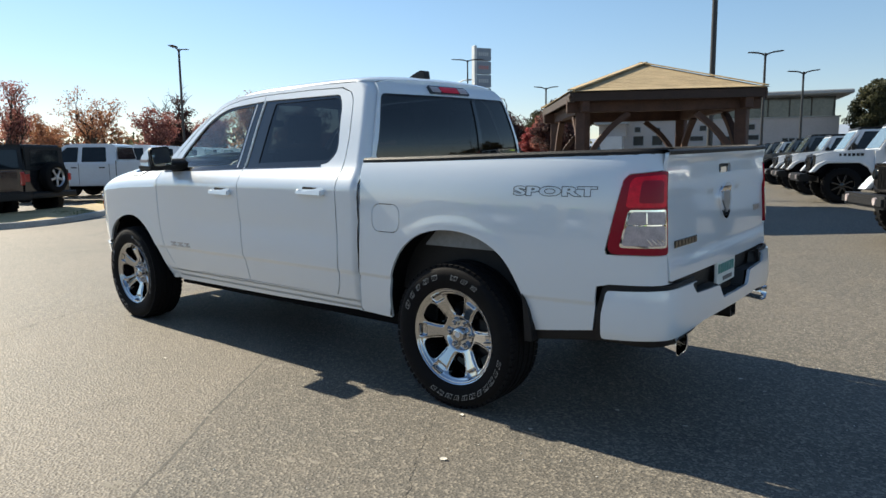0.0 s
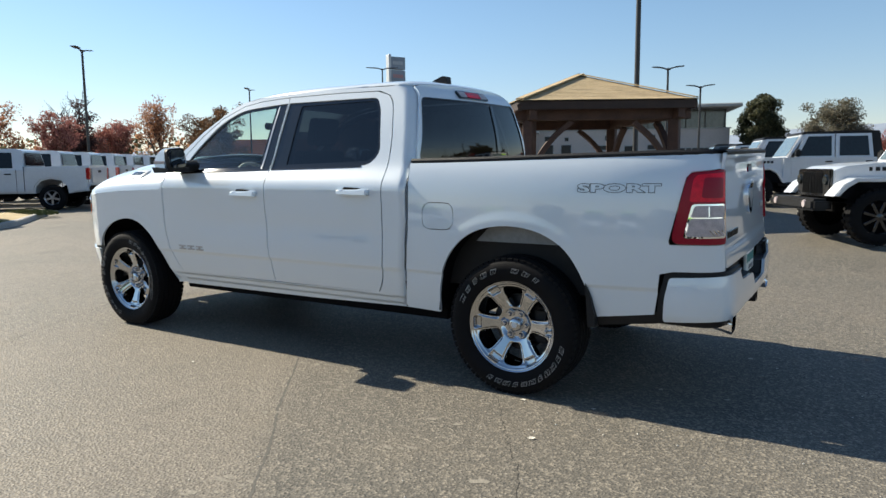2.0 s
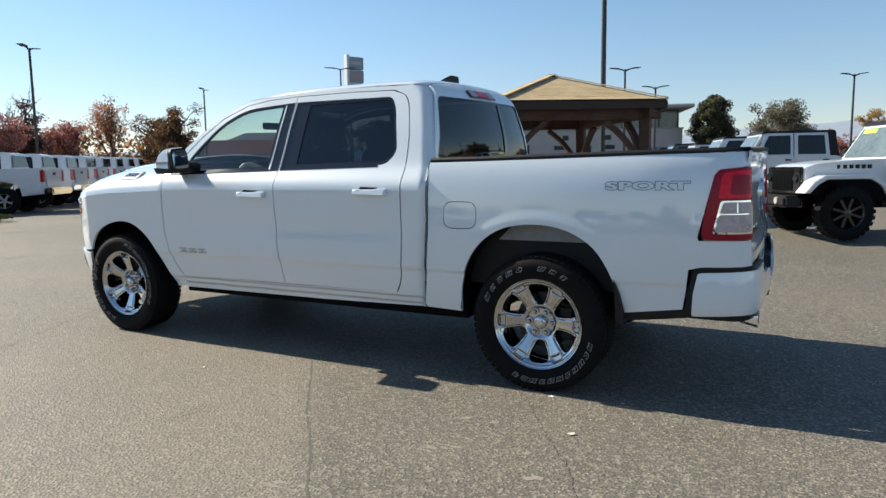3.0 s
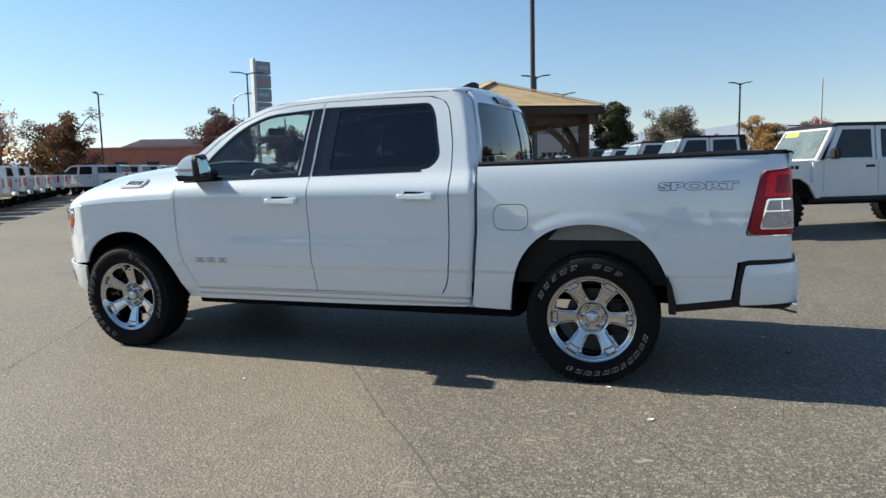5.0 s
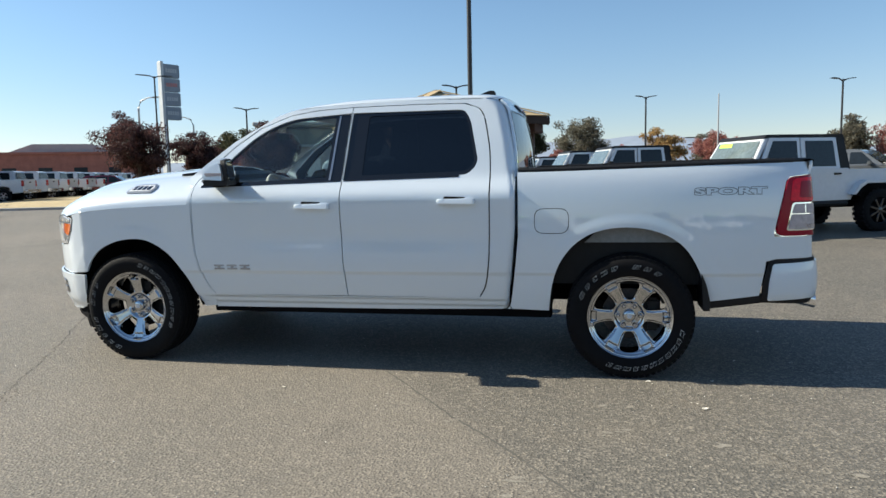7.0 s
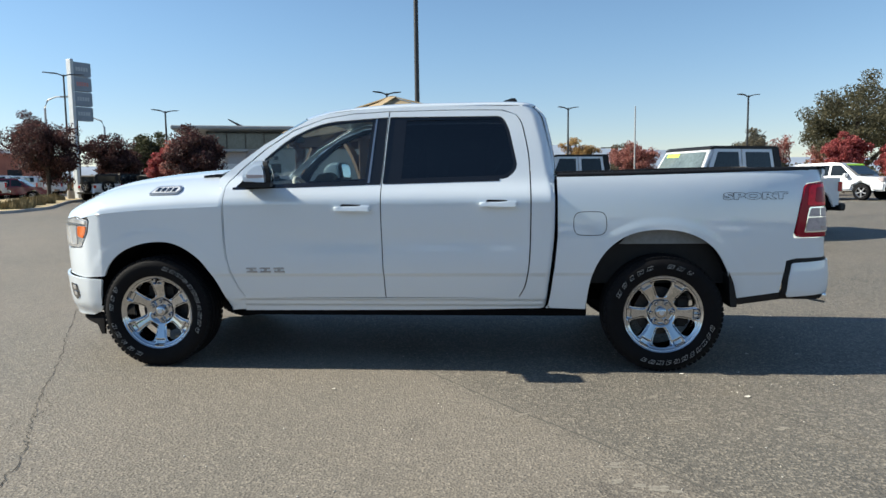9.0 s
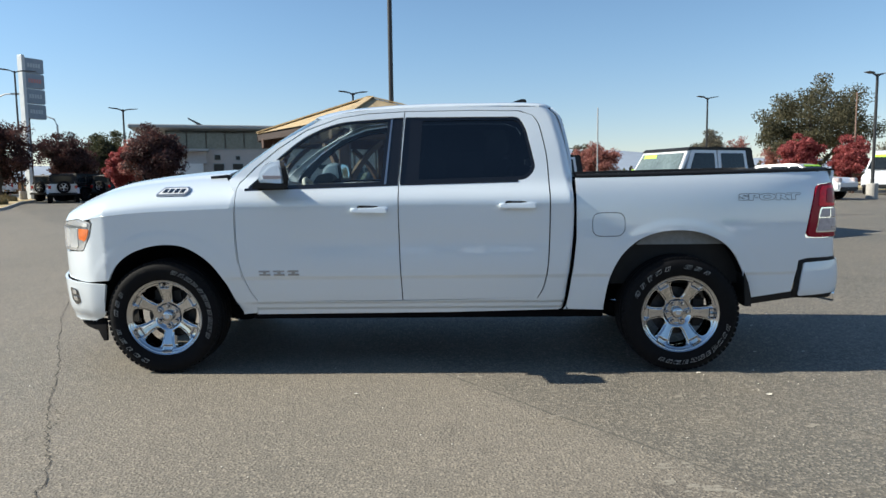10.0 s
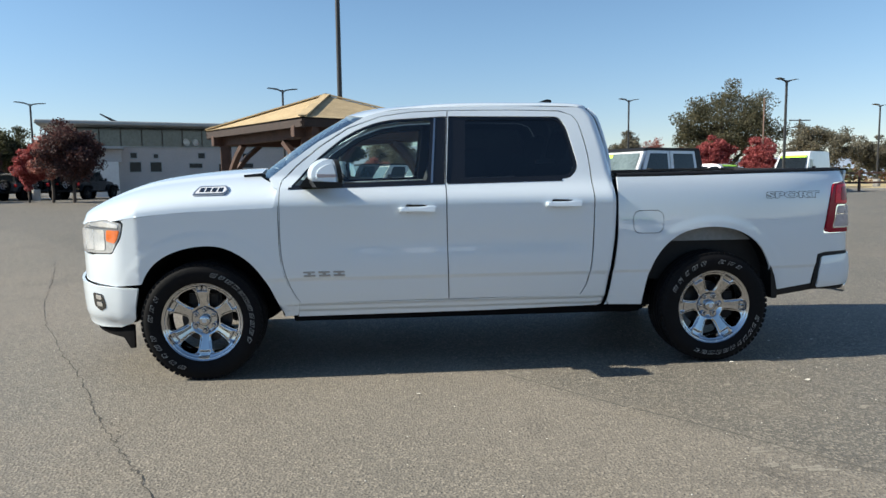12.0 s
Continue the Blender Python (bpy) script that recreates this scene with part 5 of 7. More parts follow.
def island(name, pts, top, label, height=0.13, kerb=0.16):
    """A planted island: a concrete kerb round a raised bed."""
    t = thing(name, label, "island", kind="structure")
    c = Vector((sum(p[0] for p in pts) / len(pts), sum(p[1] for p in pts) / len(pts)))
    line = [Vector(p) for p in rounded(pts, 0.7, 6)]
    bm = bmesh.new()
    rows = []
    for p in line:
        d = (c - p).normalized() * kerb
        z = ground_height(p.x, p.y)
        rows.append([bm.verts.new((p.x, p.y, z - 0.05)), bm.verts.new((p.x + d.x * 0.12, p.y + d.y * 0.12, z + height - 0.02)), bm.verts.new((p.x + d.x * 0.3, p.y + d.y * 0.3, z + height)), bm.verts.new((p.x + d.x, p.y + d.y, z + height)), bm.verts.new((p.x + d.x * 1.05, p.y + d.y * 1.05, z))])
    for i in range(len(rows)):
        a, b = rows[i - 1], rows[i]
        for k in range(4):
            bm.faces.new((a[k], b[k], b[k + 1], a[k + 1]))
    bmesh.ops.recalc_face_normals(bm, faces=bm.faces[:])
    part("kerb", bm, CONCRETE, t)
    bm = bmesh.new()
    vs = []
    for p in line:
        q = p + (c - p).normalized() * kerb
        vs.append(bm.verts.new((q.x, q.y, ground_height(q.x, q.y) + height - 0.02)))
    mid = bm.verts.new((c.x, c.y, ground_height(c.x, c.y) + height + 0.08))
    for i in range(len(vs)):
        bm.faces.new((vs[i - 1], vs[i], mid))
    part("bed", bm, top, t)
    return t


island("kerb_island", [(-13.6, -2.5), (-12.2, -2.0), (-12.1, 2.2), (-13.6, 4.0), (-16.7, 6.3), (-17.9, 6.7), (-17.6, 5.6), (-15.0, 3.2), (-13.8, 1.5)], STRAW, "concrete-kerbed island with a strip of green grass")
island("far_island", [(-20.6, 22.0), (-21.4, 26.0), (-25.8, 34.0), (-33.8, 50.5), (-42, 50.0), (-36, 34.0), (-27, 20.5)], STRAW, "long kerbed island of dry straw-coloured grass")


def tufts(name, cx, cy, rx, ry, n, h, mat, label, seed, cat="shrub"):
    """Small upright blades in a clump."""
    rng = random.Random(seed)
    bm = bmesh.new()
    for _ in range(n):
        a, r = rng.uniform(0, math.tau), math.sqrt(rng.random())
        x, y = cx + math.cos(a) * r * rx, cy + math.sin(a) * r * ry
        z = ground_height(x, y) + 0.10
        hh, b = h * rng.uniform(0.5, 1.0) * (1.15 - r * 0.5), rng.uniform(0, math.tau)
        w = h * 0.09
        dx, dy = math.cos(b) * w, math.sin(b) * w
        lx, ly = rng.uniform(-0.3, 0.3) * hh, rng.uniform(-0.3, 0.3) * hh
        v = [bm.verts.new(q) for q in ((x - dx, y - dy, z), (x + dx, y + dy, z), (x + dx * 0.7 + lx * 0.5, y + dy * 0.7 + ly * 0.5, z + hh * 0.6), (x + lx, y + ly, z + hh))]
        bm.faces.new(v)
    ob = mesh_object(name, bm, mat)
    tagged(ob, label, cat, kind="stuff")
    return ob


DRYLEAF = material("dry_shrub", (0.26, 0.20, 0.09), 0.9, vary=0.4, scale=3)
tufts("grass_strip", -16.2, 5.6, 1.1, 0.45, 900, 0.16, GRASS, "strip of green grass on the kerbed island", 1, "grass")
tufts("grass_strip", -14.0, 3.2, 0.9, 0.6, 300, 0.12, GRASS, "strip of green grass on the kerbed island", 2, "grass")
for k, (x, y, r, m) in enumerate([(-22.2, 24.5, 0.9, DRYLEAF), (-23.8, 27.8, 0.7, DRYLEAF), (-25.0, 30.2, 0.8, DRYLEAF), (-26.0, 32.0, 0.6, DRYLEAF), (-22.9, 26.0, 0.6, DRYLEAF), (-28.5, 36.5, 0.7, DRYLEAF)]):
    tufts("low_shrub", x, y, r, r, 500, 0.55, m, "low rounded shrub on the dry island", 10 + k)


# ---- lamp posts, sign, poles ----
def lamp_post(x, y, top, spread=0.95, turn=0.0, r=0.075):
    z = ground_height(x, y)
    t = thing("lamp_post", "dark bronze car-park lamp post with two flat heads", "lamp post", pose(x, y, z, 0, 0, turn), "car-park lamp posts")
    h = top - z
    bm = bmesh.new()
    tube(bm, [(0, 0, 0.5), (0, 0, h)], [r, r * 0.75], 10)
    part("pole", bm, POLE, t, "", True)
    bm = bmesh.new()
    lathe(bm, [(0.0005, 0.72), (0.23, 0.72), (0.25, 0.68), (0.25, 0.0)], 18, "z")
    bmesh.ops.recalc_face_normals(bm, faces=bm.faces[:])
    part("footing", bm, CONCRETE, t, "round concrete footing")
    for s in (-1, 1):
        bm = bmesh.new()
        tube(bm, [(0, 0, h - 0.12), (s * 0.18, 0, h - 0.02), (s * 0.36, 0, h + 0.02)], [0.045, 0.04, 0.035], 8)
        arm = part("arm", bm, POLE, t, "", True)
        bm = bmesh.new()
        prism(bm, rounded([(s * 0.32, h + 0.0), (s * spread, h + 0.06), (s * spread, h + 0.085), (s * 0.55, h + 0.075), (s * 0.32, h + 0.045)], 0.02, 2), -0.16, 0.16, 0.01)
        part("lamp_head", bm, POLE, arm)
    return t


for x, y, top, sp in ((-6.0, 34.8, 6.72, 0.85), (-5.5, 41.1, 6.3, 0.85), (-31.2, 16.4, 7.55, 0.8), (-40.9, 36.6, 8.0, 0.95), (16.9, 41.0, 6.85, 0.8), (5.7, 45.8, 6.8, 0.8), (-22.8, 40.9, 6.65, 0.9), (19.25, 26.2, 6.05, 0.65), (-30.3, 41.1, 9.4, 1.3), (36.6, 42.2, 6.6, 0.8)):
    lamp_post(x, y, top, sp, 20 if x > -20 else (118 if y < 38 and x < -30 else 40))


def plain_pole(name, x, y, top, r0, r1, mat, label, cat):
    z = ground_height(x, y)
    bm = bmesh.new()
    tube(bm, [(x, y, z), (x, y, top)], [r0, r1], 12)
    return tagged(mesh_object(name, bm, mat, None, "", True), label, cat)


plain_pole("tall_pole", -1.6, 13.45, 10.5, 0.072, 0.058, POLE, "tall straight black steel pole beside the pavilion", "pole")
plain_pole("flagpole", 11.1, 48.6, 7.1, 0.07, 0.045, material("grey_pole", (0.36, 0.36, 0.36), 0.5, vary=0.1), "thin grey flagpole without a flag", "flagpole")
plain_pole("flagpole", 24.66, 37.3, 6.6, 0.05, 0.035, material("brown_pole", (0.25, 0.16, 0.12), 0.6, vary=0.1), "thin brown pole among the red trees", "flagpole")


def street_lamp(x, y, top, turn):
    z = ground_height(x, y)
    t = thing("street_lamp", "pale steel street lamp with one curved arm", "street lamp", pose(x, y, z, 0, 0, turn))
    bm = bmesh.new()
    h = top - z
    tube(bm, [(0, 0, 0), (0, 0, h - 0.8), (0.25, 0, h - 0.25), (0.9, 0, h), (1.5, 0, h)], [0.11, 0.08, 0.07, 0.05, 0.04], 8)
    part("pole", bm, material("galvanised", (0.42, 0.43, 0.44), 0.45, metal=0.6, vary=0.15, scale=3), t, "", True)
    bm = bmesh.new()
    box(bm, 1.3, 2.0, -0.13, 0.13, h - 0.06, h + 0.05, 0.03, 2)
    part("lamp_head", bm, ROOFGREY, t)


street_lamp(-33.6, 43.6, 8.2, 0)
street_lamp(-35.0, 53.6, 7.6, 180)


def utility_pole(x, y, top):
    z = ground_height(x, y)
    t = thing("utility_pole", "weathered wooden utility pole with two crossarms", "utility pole", pose(x, y, z))
    h = top - z
    bm = bmesh.new()
    tube(bm, [(0, 0, 0), (0, 0, h)], [0.16, 0.11], 8)
    part("pole", bm, BARK, t, "", True)
    for k, w in ((0.15, 1.3), (0.95, 1.0)):
        bm = bmesh.new()
        beam(bm, (-w, 0, h - k), (w, 0, h - k), 0.1, 0.12)
        part("crossarm", bm, BARK, t)


utility_pole(48.2, 69.9, 8.1)
utility_pole(13.6, 75.0, 5.4)


def pylon_sign():
    t = thing("pylon_sign", "tall grey pylon sign with four stacked panels", "sign", pose(-30.6, 43.4, 0.4, 0, 0, 62) @ Matrix.Diagonal((0.7, 1, 1, 1)))
    bm = bmesh.new()
    box(bm, -1.10, -0.78, -0.30, 0.30, 0, 10.4, 0.03)
    part("mast", bm, material("pale_sign_metal", (0.55, 0.58, 0.60), 0.5, vary=0.1, scale=2), t, "pale grey sheet-metal mast")
    bm = bmesh.new()
    box(bm, -0.78, -0.55, -0.2, 0.2, 0, 6, 0.02)
    part("post", bm, POLE, t)
    for k in range(4):
        bm = bmesh.new()
        z0 = 5.95 + k * 1.09
        prism(bm, rounded([(-0.80, z0), (1.15, z0), (1.15, z0 + 1.02), (-0.80, z0 + 1.02)], 0.12, 4), -0.22, 0.22, 0.02)
        pn = part("panel", bm, material("sign_panel", (0.23, 0.27, 0.32), 0.45, vary=0.15, scale=2), t, "grey-blue sign panel")
        for j in range(5):
            bm = bmesh.new()
            box(bm, -0.5 + j * 0.27, -0.3 + j * 0.27, -0.235, -0.221, z0 + 0.38, z0 + 0.66)
            part("sign_bar", bm, material("sign_mark", (0.45, 0.20, 0.20) if k == 2 else (0.42, 0.46, 0.50), 0.5), pn)


pylon_sign()


# ---- timber pavilion ----
def pavilion():
    C = {"E": (0.79, 9.07, 2.58), "S": (-1.95, 7.12, 2.55), "W": (-4.42, 10.25, 2.54), "N": (-1.68, 12.20, 2.57)}
    peak = Vector((-1.68, 9.55, 3.24))
    order = ["S", "E", "N", "W"]
    cs = [Vector(C[k]) for k in order]
    mid = sum(cs, Vector()) / 4
    t = thing("pavilion", "open timber pavilion with a tan shingled hip roof", "pavilion", pose(mid.x, mid.y, ground_height(mid.x, mid.y)))
    inv = t.matrix_world.inverted()
    L = lambda v: inv @ Vector(v)
    foot = []
    for c in cs:
        p = c + (mid - c) * 0.16
        foot.append(p)
        bm = bmesh.new()
        beam(bm, L((p.x, p.y, ground_height(p.x, p.y))), L((p.x, p.y, c.z - 0.10)), 0.205, 0.205, 0.015)
        part("post", bm, TIMBER, t, "thick stained timber post")
        bm = bmesh.new()
        g = ground_height(p.x, p.y)
        q = L((p.x, p.y, g))
        box(bm, q.x - 0.17, q.x + 0.17, q.y - 0.17, q.y + 0.17, q.z, q.z + 0.10, 0.01)
        part("post_base", bm, CONCRETE, t)
    for i in range(4):
        a, b = foot[i], foot[(i + 1) % 4]
        d = (b - a).normalized()
        za, zb = cs[i].z - 0.24, cs[(i + 1) % 4].z - 0.24
        bm = bmesh.new()
        beam(bm, L((*(a - d * 0.30).xy, za)), L((*(b + d * 0.30).xy, zb)), 0.14, 0.22, 0.01)
        part("beam", bm, TIMBER, t)
        for p, s in ((a, 1), (b, -1)):
            bm = bmesh.new()
            pts = [(0.06, -0.92), (0.24, -0.62), (0.48, -0.34), (0.78, -0.10)]
            rows = []
            n = Vector((-d.y, d.x, 0))
            for k, (h, v) in enumerate(curve_through(pts, 5)):
                c0 = Vector((p.x, p.y, cs[i].z - 0.24)) + d * s * h + Vector((0, 0, v))
                o = d * s * 0.075 + Vector((0, 0, -0.065))
                rows.append([bm.verts.new(L(c0 + n * q + o * w)) for q, w in ((-0.06, 0), (0.06, 0), (0.06, 1), (-0.06, 1))])
            for r0, r1 in zip(rows, rows[1:]):
                for k in range(4):
                    bm.faces.new((r0[k], r0[(k + 1) % 4], r1[(k + 1) % 4], r1[k]))
            bm.faces.new(rows[0])
            bm.faces.new(rows[-1][::-1])
            bmesh.ops.recalc_face_normals(bm, faces=bm.faces[:])
            part("brace", bm, TIMBER, t)
    # roof boards and shingle courses
    bm = bmesh.new()
    vs = [bm.verts.new(L(c - Vector((0, 0, 0.05)))) for c in cs]
    top = bm.verts.new(L(peak - Vector((0, 0, 0.05))))
    for i in range(4):
        bm.faces.new((vs[i], vs[(i + 1) % 4], top))
    lo = [bm.verts.new(v.co - Vector((0, 0, 0.03))) for v in vs]
    lt = bm.verts.new(top.co - Vector((0, 0, 0.04)))
    for i in range(4):
        bm.faces.new((lo[(i + 1) % 4], lo[i], lt))
        bm.faces.new((vs[(i + 1) % 4], vs[i], lo[i], lo[(i + 1) % 4]))
    part("roof_deck", bm, TIMBERDARK, t)
    for i in range(4):
        a, b = cs[i], cs[(i + 1) % 4]
        bm = bmesh.new()
        beam(bm, L(a - Vector((0, 0, 0.09))), L(b - Vector((0, 0, 0.09))), 0.04, 0.15)
        part("fascia", bm, TIMBERDARK, t, "dark brown fascia board")
        n = (b - a).cross(peak - a).normalized()
        rows = 18
        out = (a + b) / 2 - mid
        for k in range(rows):
            s0, s1 = k / rows, (k + 1.25) / rows
            s1 = min(s1, 1.0)
            bm = bmesh.new()
            ext = 1.03
            q = []
            for s, lift in ((s0, 0.008), (s1, 0.004)):
                for e in (a, b):
                    p = e + (peak - e) * s + out * (0.03 if s == 0 else 0.0) * ext
                    q.append(p + n * lift)
            under = [q[0] - n * 0.007, q[1] - n * 0.007]
            v = [bm.verts.new(L(p)) for p in (q[0], q[1], q[3], q[2])]
            u = [bm.verts.new(L(p)) for p in under]
            bm.faces.new(v)
            bm.faces.new((u[0], u[1], v[1], v[0]))
            part("shingle_course", bm, SHINGLE, t)
    for i in range(4):
        bm = bmesh.new()
        beam(bm, L(cs[i] + Vector((0, 0, 0.035))), L(peak + Vector((0, 0, 0.03))), 0.16, 0.025)
        part("ridge_cap", bm, SHINGLE, t)
    # rafters seen from below
    for i in range(4):
        bm = bmesh.new()
        beam(bm, L(cs[i] - Vector((0, 0, 0.13))), L(peak - Vector((0, 0, 0.15))), 0.08, 0.13)
        part("rafter", bm, TIMBERDARK, t)
        m2 = (cs[i] + cs[(i + 1) % 4]) / 2
        bm = bmesh.new()
        beam(bm, L(m2 - Vector((0, 0, 0.13))), L(peak - Vector((0, 0, 0.15))), 0.06, 0.12)
        part("rafter", bm, TIMBERDARK, t)


pavilion()


# ---- buildings ----
def showroom():
    g = 0.45
    t = thing("showroom_building", "long pale dealership building with a dark glass band", "building", pose(-15.84, 52.8, g, 0, 0, 19.3) @ Matrix.Diagonal((0.9, 1, 1, 1)))
    h = 5.55

    def add(name, x0, x1, y0, y1, z0, z1, mat, parent=None, label="", bev=0.0):
        bm = bmesh.new()
        box(bm, x0, x1, y0, y1, z0, z1, bev)
        return part(name, bm, mat, parent or t, label)
    add("wall", -8.6, 11.5, 0, 12, 0, 3.95, GREYWALL, label="pale stucco wall")
    add("upper_wall", -9.6, 11.3, 0.8, 11.5, 3.95, h, BANDGLASS, label="band of dark glass")
    for k in range(13):
        x = -9.5 + k * 1.72
        add("mullion", x, x + 0.09, 0.72, 0.80, 3.95, h, POLE)
    add("sill_ledge", -9.7, 11.6, -0.10, 0.85, 3.93, 4.02, ROOFGREY)
    r = add("roof", -12.4, 12.2, -1.6, 13.0, h, h + 0.32, ROOFGREY, label="grey flat roof with a deep overhang", bev=0.08)
    add("parapet", -8, 9, 3, 10, h + 0.32, h + 0.62, ROOFGREY, r)
    add("annex", -8.4, -6.3, -1.4, 3.0, 0, 2.75, STUCCO, label="lower white annex")
    add("annex_upper", -7.6, -6.0, -0.8, 3.0, 2.75, 3.75, GREYWALL)
    add("annex_roof", -8.7, -5.8, -1.6, 3.2, 3.75, 3.92, ROOFGREY)
    for x, z0, w, hh in ((-5.4, 2.0, 0.9, 0.75), (-3.7, 2.0, 0.9, 0.75), (-0.4, 2.3, 1.1, 0.35), (2.2, 1.7, 0.9, 0.9), (4.3, 2.3, 1.0, 0.35), (7.2, 1.6, 0.42, 0.75), (7.75, 1.6, 0.42, 0.75), (8.3, 1.6, 0.42, 0.75), (8.85, 1.6, 0.42, 0.75), (9.4, 1.6, 0.42, 0.75), (9.95, 1.6, 0.42, 0.75), (-5.3, 3.1, 0.5, 0.4), (-3.4, 3.1, 0.35, 0.3), (0.4, 3.1, 0.55, 0.4), (4.4, 3.1, 0.55, 0.4)):
        wdw = add("window", x, x + w, -0.03, 0.05, z0, z0 + hh, WINDOWDARK)
        for a, b, c, d in ((x - 0.06, x, z0 - 0.06, z0 + hh + 0.06), (x + w, x + w + 0.06, z0 - 0.06, z0 + hh + 0.06), (x, x + w, z0 - 0.06, z0), (x, x + w, z0 + hh, z0 + hh + 0.06)):
            add("frame", a, b, -0.06, 0.02, c, d, ROOFGREY, wdw)
    bm = bmesh.new()
    tube(bm, [(-5.6, 2, h + 0.3), (-6.4, 2, h + 0.55), (-7.6, 2, h + 1.15)], [0.10, 0.12, 0.05], 8)
    part("roof_boom", bm, POLE, t, "dark slanted boom on the roof")
    for x, y in ((-2.0, 1.2), (-1.2, 1.2)):
        bm = bmesh.new()
        bmesh.ops.create_cone(bm, cap_ends=True, segments=16, radius1=0.32, radius2=0.20, depth=0.12, matrix=Matrix.Translation((x + 1.5, 0.6, 4.45)) @ pose(0, 0, 0, 75, 0, 20))
        part("dish", bm, STUCCO, t)
    for x in (3.4, 3.6):
        add("vent_pipe", x, x + 0.06, 4, 4.06, h + 0.3, h + 1.0, ROOFGREY, r)


showroom()


def brick_building():
    t = thing("brick_building", "low red brick building with a grey hipped roof light", "building", pose(-57, 61, 0.6, 0, 0, 28))
    bm = bmesh.new()
    box(bm, -11, 9, 0, 14, 0, 4.3)
    part("wall", bm, BRICKRED, t, "red brick wall")
    bm = bmesh.new()
    box(bm, -11.2, 9.2, -0.2, 14.2, 4.3, 4.55)
    part("coping", bm, BRICKRED, t)
    bm = bmesh.new()
    prism(bm, [(-5.5, 4.55), (5.5, 4.55), (3.4, 5.55), (-2.8, 5.55)], 2, 12)
    part("roof", bm, ROOFGREY, t, "grey hipped roof")
    for k in range(5):
        bm = bmesh.new()
        box(bm, -9 + k * 3.6, -7.6 + k * 3.6, -0.04, 0.05, 1.2, 2.8)
        part("window", bm, WINDOWDARK, t)


brick_building()


# ---- hills and far woods ----
def far_hills():
    # distance haze is painted into the hills' blue-grey base
    mat = material("haze_tinted_hills", (0.24, 0.285, 0.36), 1.0, vary=0.12, scale=0.004)
    bm = bmesh.new()
    rows = []
    for i in range(121):
        a = radians(-100 + i * 200 / 120)
        d = 1900
        n = noise.noise((a * 3.1, 1.3, 0)) * 0.5 + noise.noise((a * 9.0, 4.1, 0)) * 0.25
        east = math.exp(-((a - 0.05) / 0.35) ** 2)
        h = 44 + 58 * (n + 0.45) * (0.35 + east)
        rows.append([bm.verts.new((math.sin(a) * d * k, math.cos(a) * d * k, z)) for k, z in ((0.8, -20), (0.93, h * 0.55), (1.0, max(10, h)), (1.2, -20))])
    for a, b in zip(rows, rows[1:]):
        for k in range(3):
            bm.faces.new((a[k], a[k + 1], b[k + 1], b[k]))
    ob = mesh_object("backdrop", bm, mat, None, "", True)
    tagged(ob, "low hills on the horizon, tinted blue-grey for haze", "hills", kind="structure")


far_hills()


def leaf_material(name, a, b, c=None):
    m = bpy.data.materials.new(name)
    m.use_nodes = True
    t = m.node_tree
    p = t.nodes["Principled BSDF"]
    geo, ramp = t.nodes.new("ShaderNodeNewGeometry"), t.nodes.new("ShaderNodeValToRGB")
    ramp.color_ramp.elements[0].color, ramp.color_ramp.elements[1].color = (*a, 1), (*b, 1)
    if c:
        e = ramp.color_ramp.elements.new(0.5)
        e.color = (*c, 1)
    t.links.new(geo.outputs["Random Per Island"], ramp.inputs[0])
    t.links.new(ramp.outputs[0], p.inputs["Base Color"])
    p.inputs["Roughness"].default_value = 0.7
    tr, ad = t.nodes.new("ShaderNodeBsdfTranslucent"), t.nodes.new("ShaderNodeMixShader")
    t.links.new(ramp.outputs[0], tr.inputs[0])
    ad.inputs[0].default_value = 0.42
    out = t.nodes["Material Output"]
    t.links.new(p.outputs[0], ad.inputs[1])
    t.links.new(tr.outputs[0], ad.inputs[2])
    t.links.new(ad.outputs[0], out.inputs[0])
    return m


LEAF = {
    "red": leaf_material("red_leaves", (0.20, 0.070, 0.062), (0.46, 0.22, 0.17), (0.32, 0.13, 0.11)),
    "orange": leaf_material("orange_leaves", (0.25, 0.10, 0.06), (0.50, 0.27, 0.14), (0.37, 0.18, 0.10)),
    "purple": leaf_material("maroon_leaves", (0.032, 0.017, 0.019), (0.13, 0.058, 0.052), (0.062, 0.032, 0.030)),
    "brown": leaf_material("bronze_leaves", (0.05, 0.035, 0.018), (0.18, 0.085, 0.035), (0.10, 0.055, 0.025)),
    "green": leaf_material("dark_green_leaves", (0.026, 0.034, 0.017), (0.12, 0.115, 0.055), (0.06, 0.065, 0.032)),
    "oak": leaf_material("olive_leaves", (0.045, 0.048, 0.026), (0.16, 0.14, 0.075), (0.095, 0.09, 0.05)),
    # oak leaves for far trees, paled: distance haze is in the colour
    "haze": leaf_material("haze_paled_leaves", (0.085, 0.082, 0.062), (0.24, 0.21, 0.15), (0.15, 0.14, 0.10)),
    "yellow": leaf_material("yellow_leaves", (0.24, 0.15, 0.05), (0.52, 0.36, 0.15), (0.38, 0.24, 0.09)),
    "crimson": leaf_material("crimson_leaves", (0.20, 0.035, 0.038), (0.46, 0.14, 0.13), (0.32, 0.07, 0.07)),
    "pink": leaf_material("pale_red_leaves", (0.24, 0.07, 0.06), (0.45, 0.20, 0.16), (0.33, 0.12, 0.10)),
}


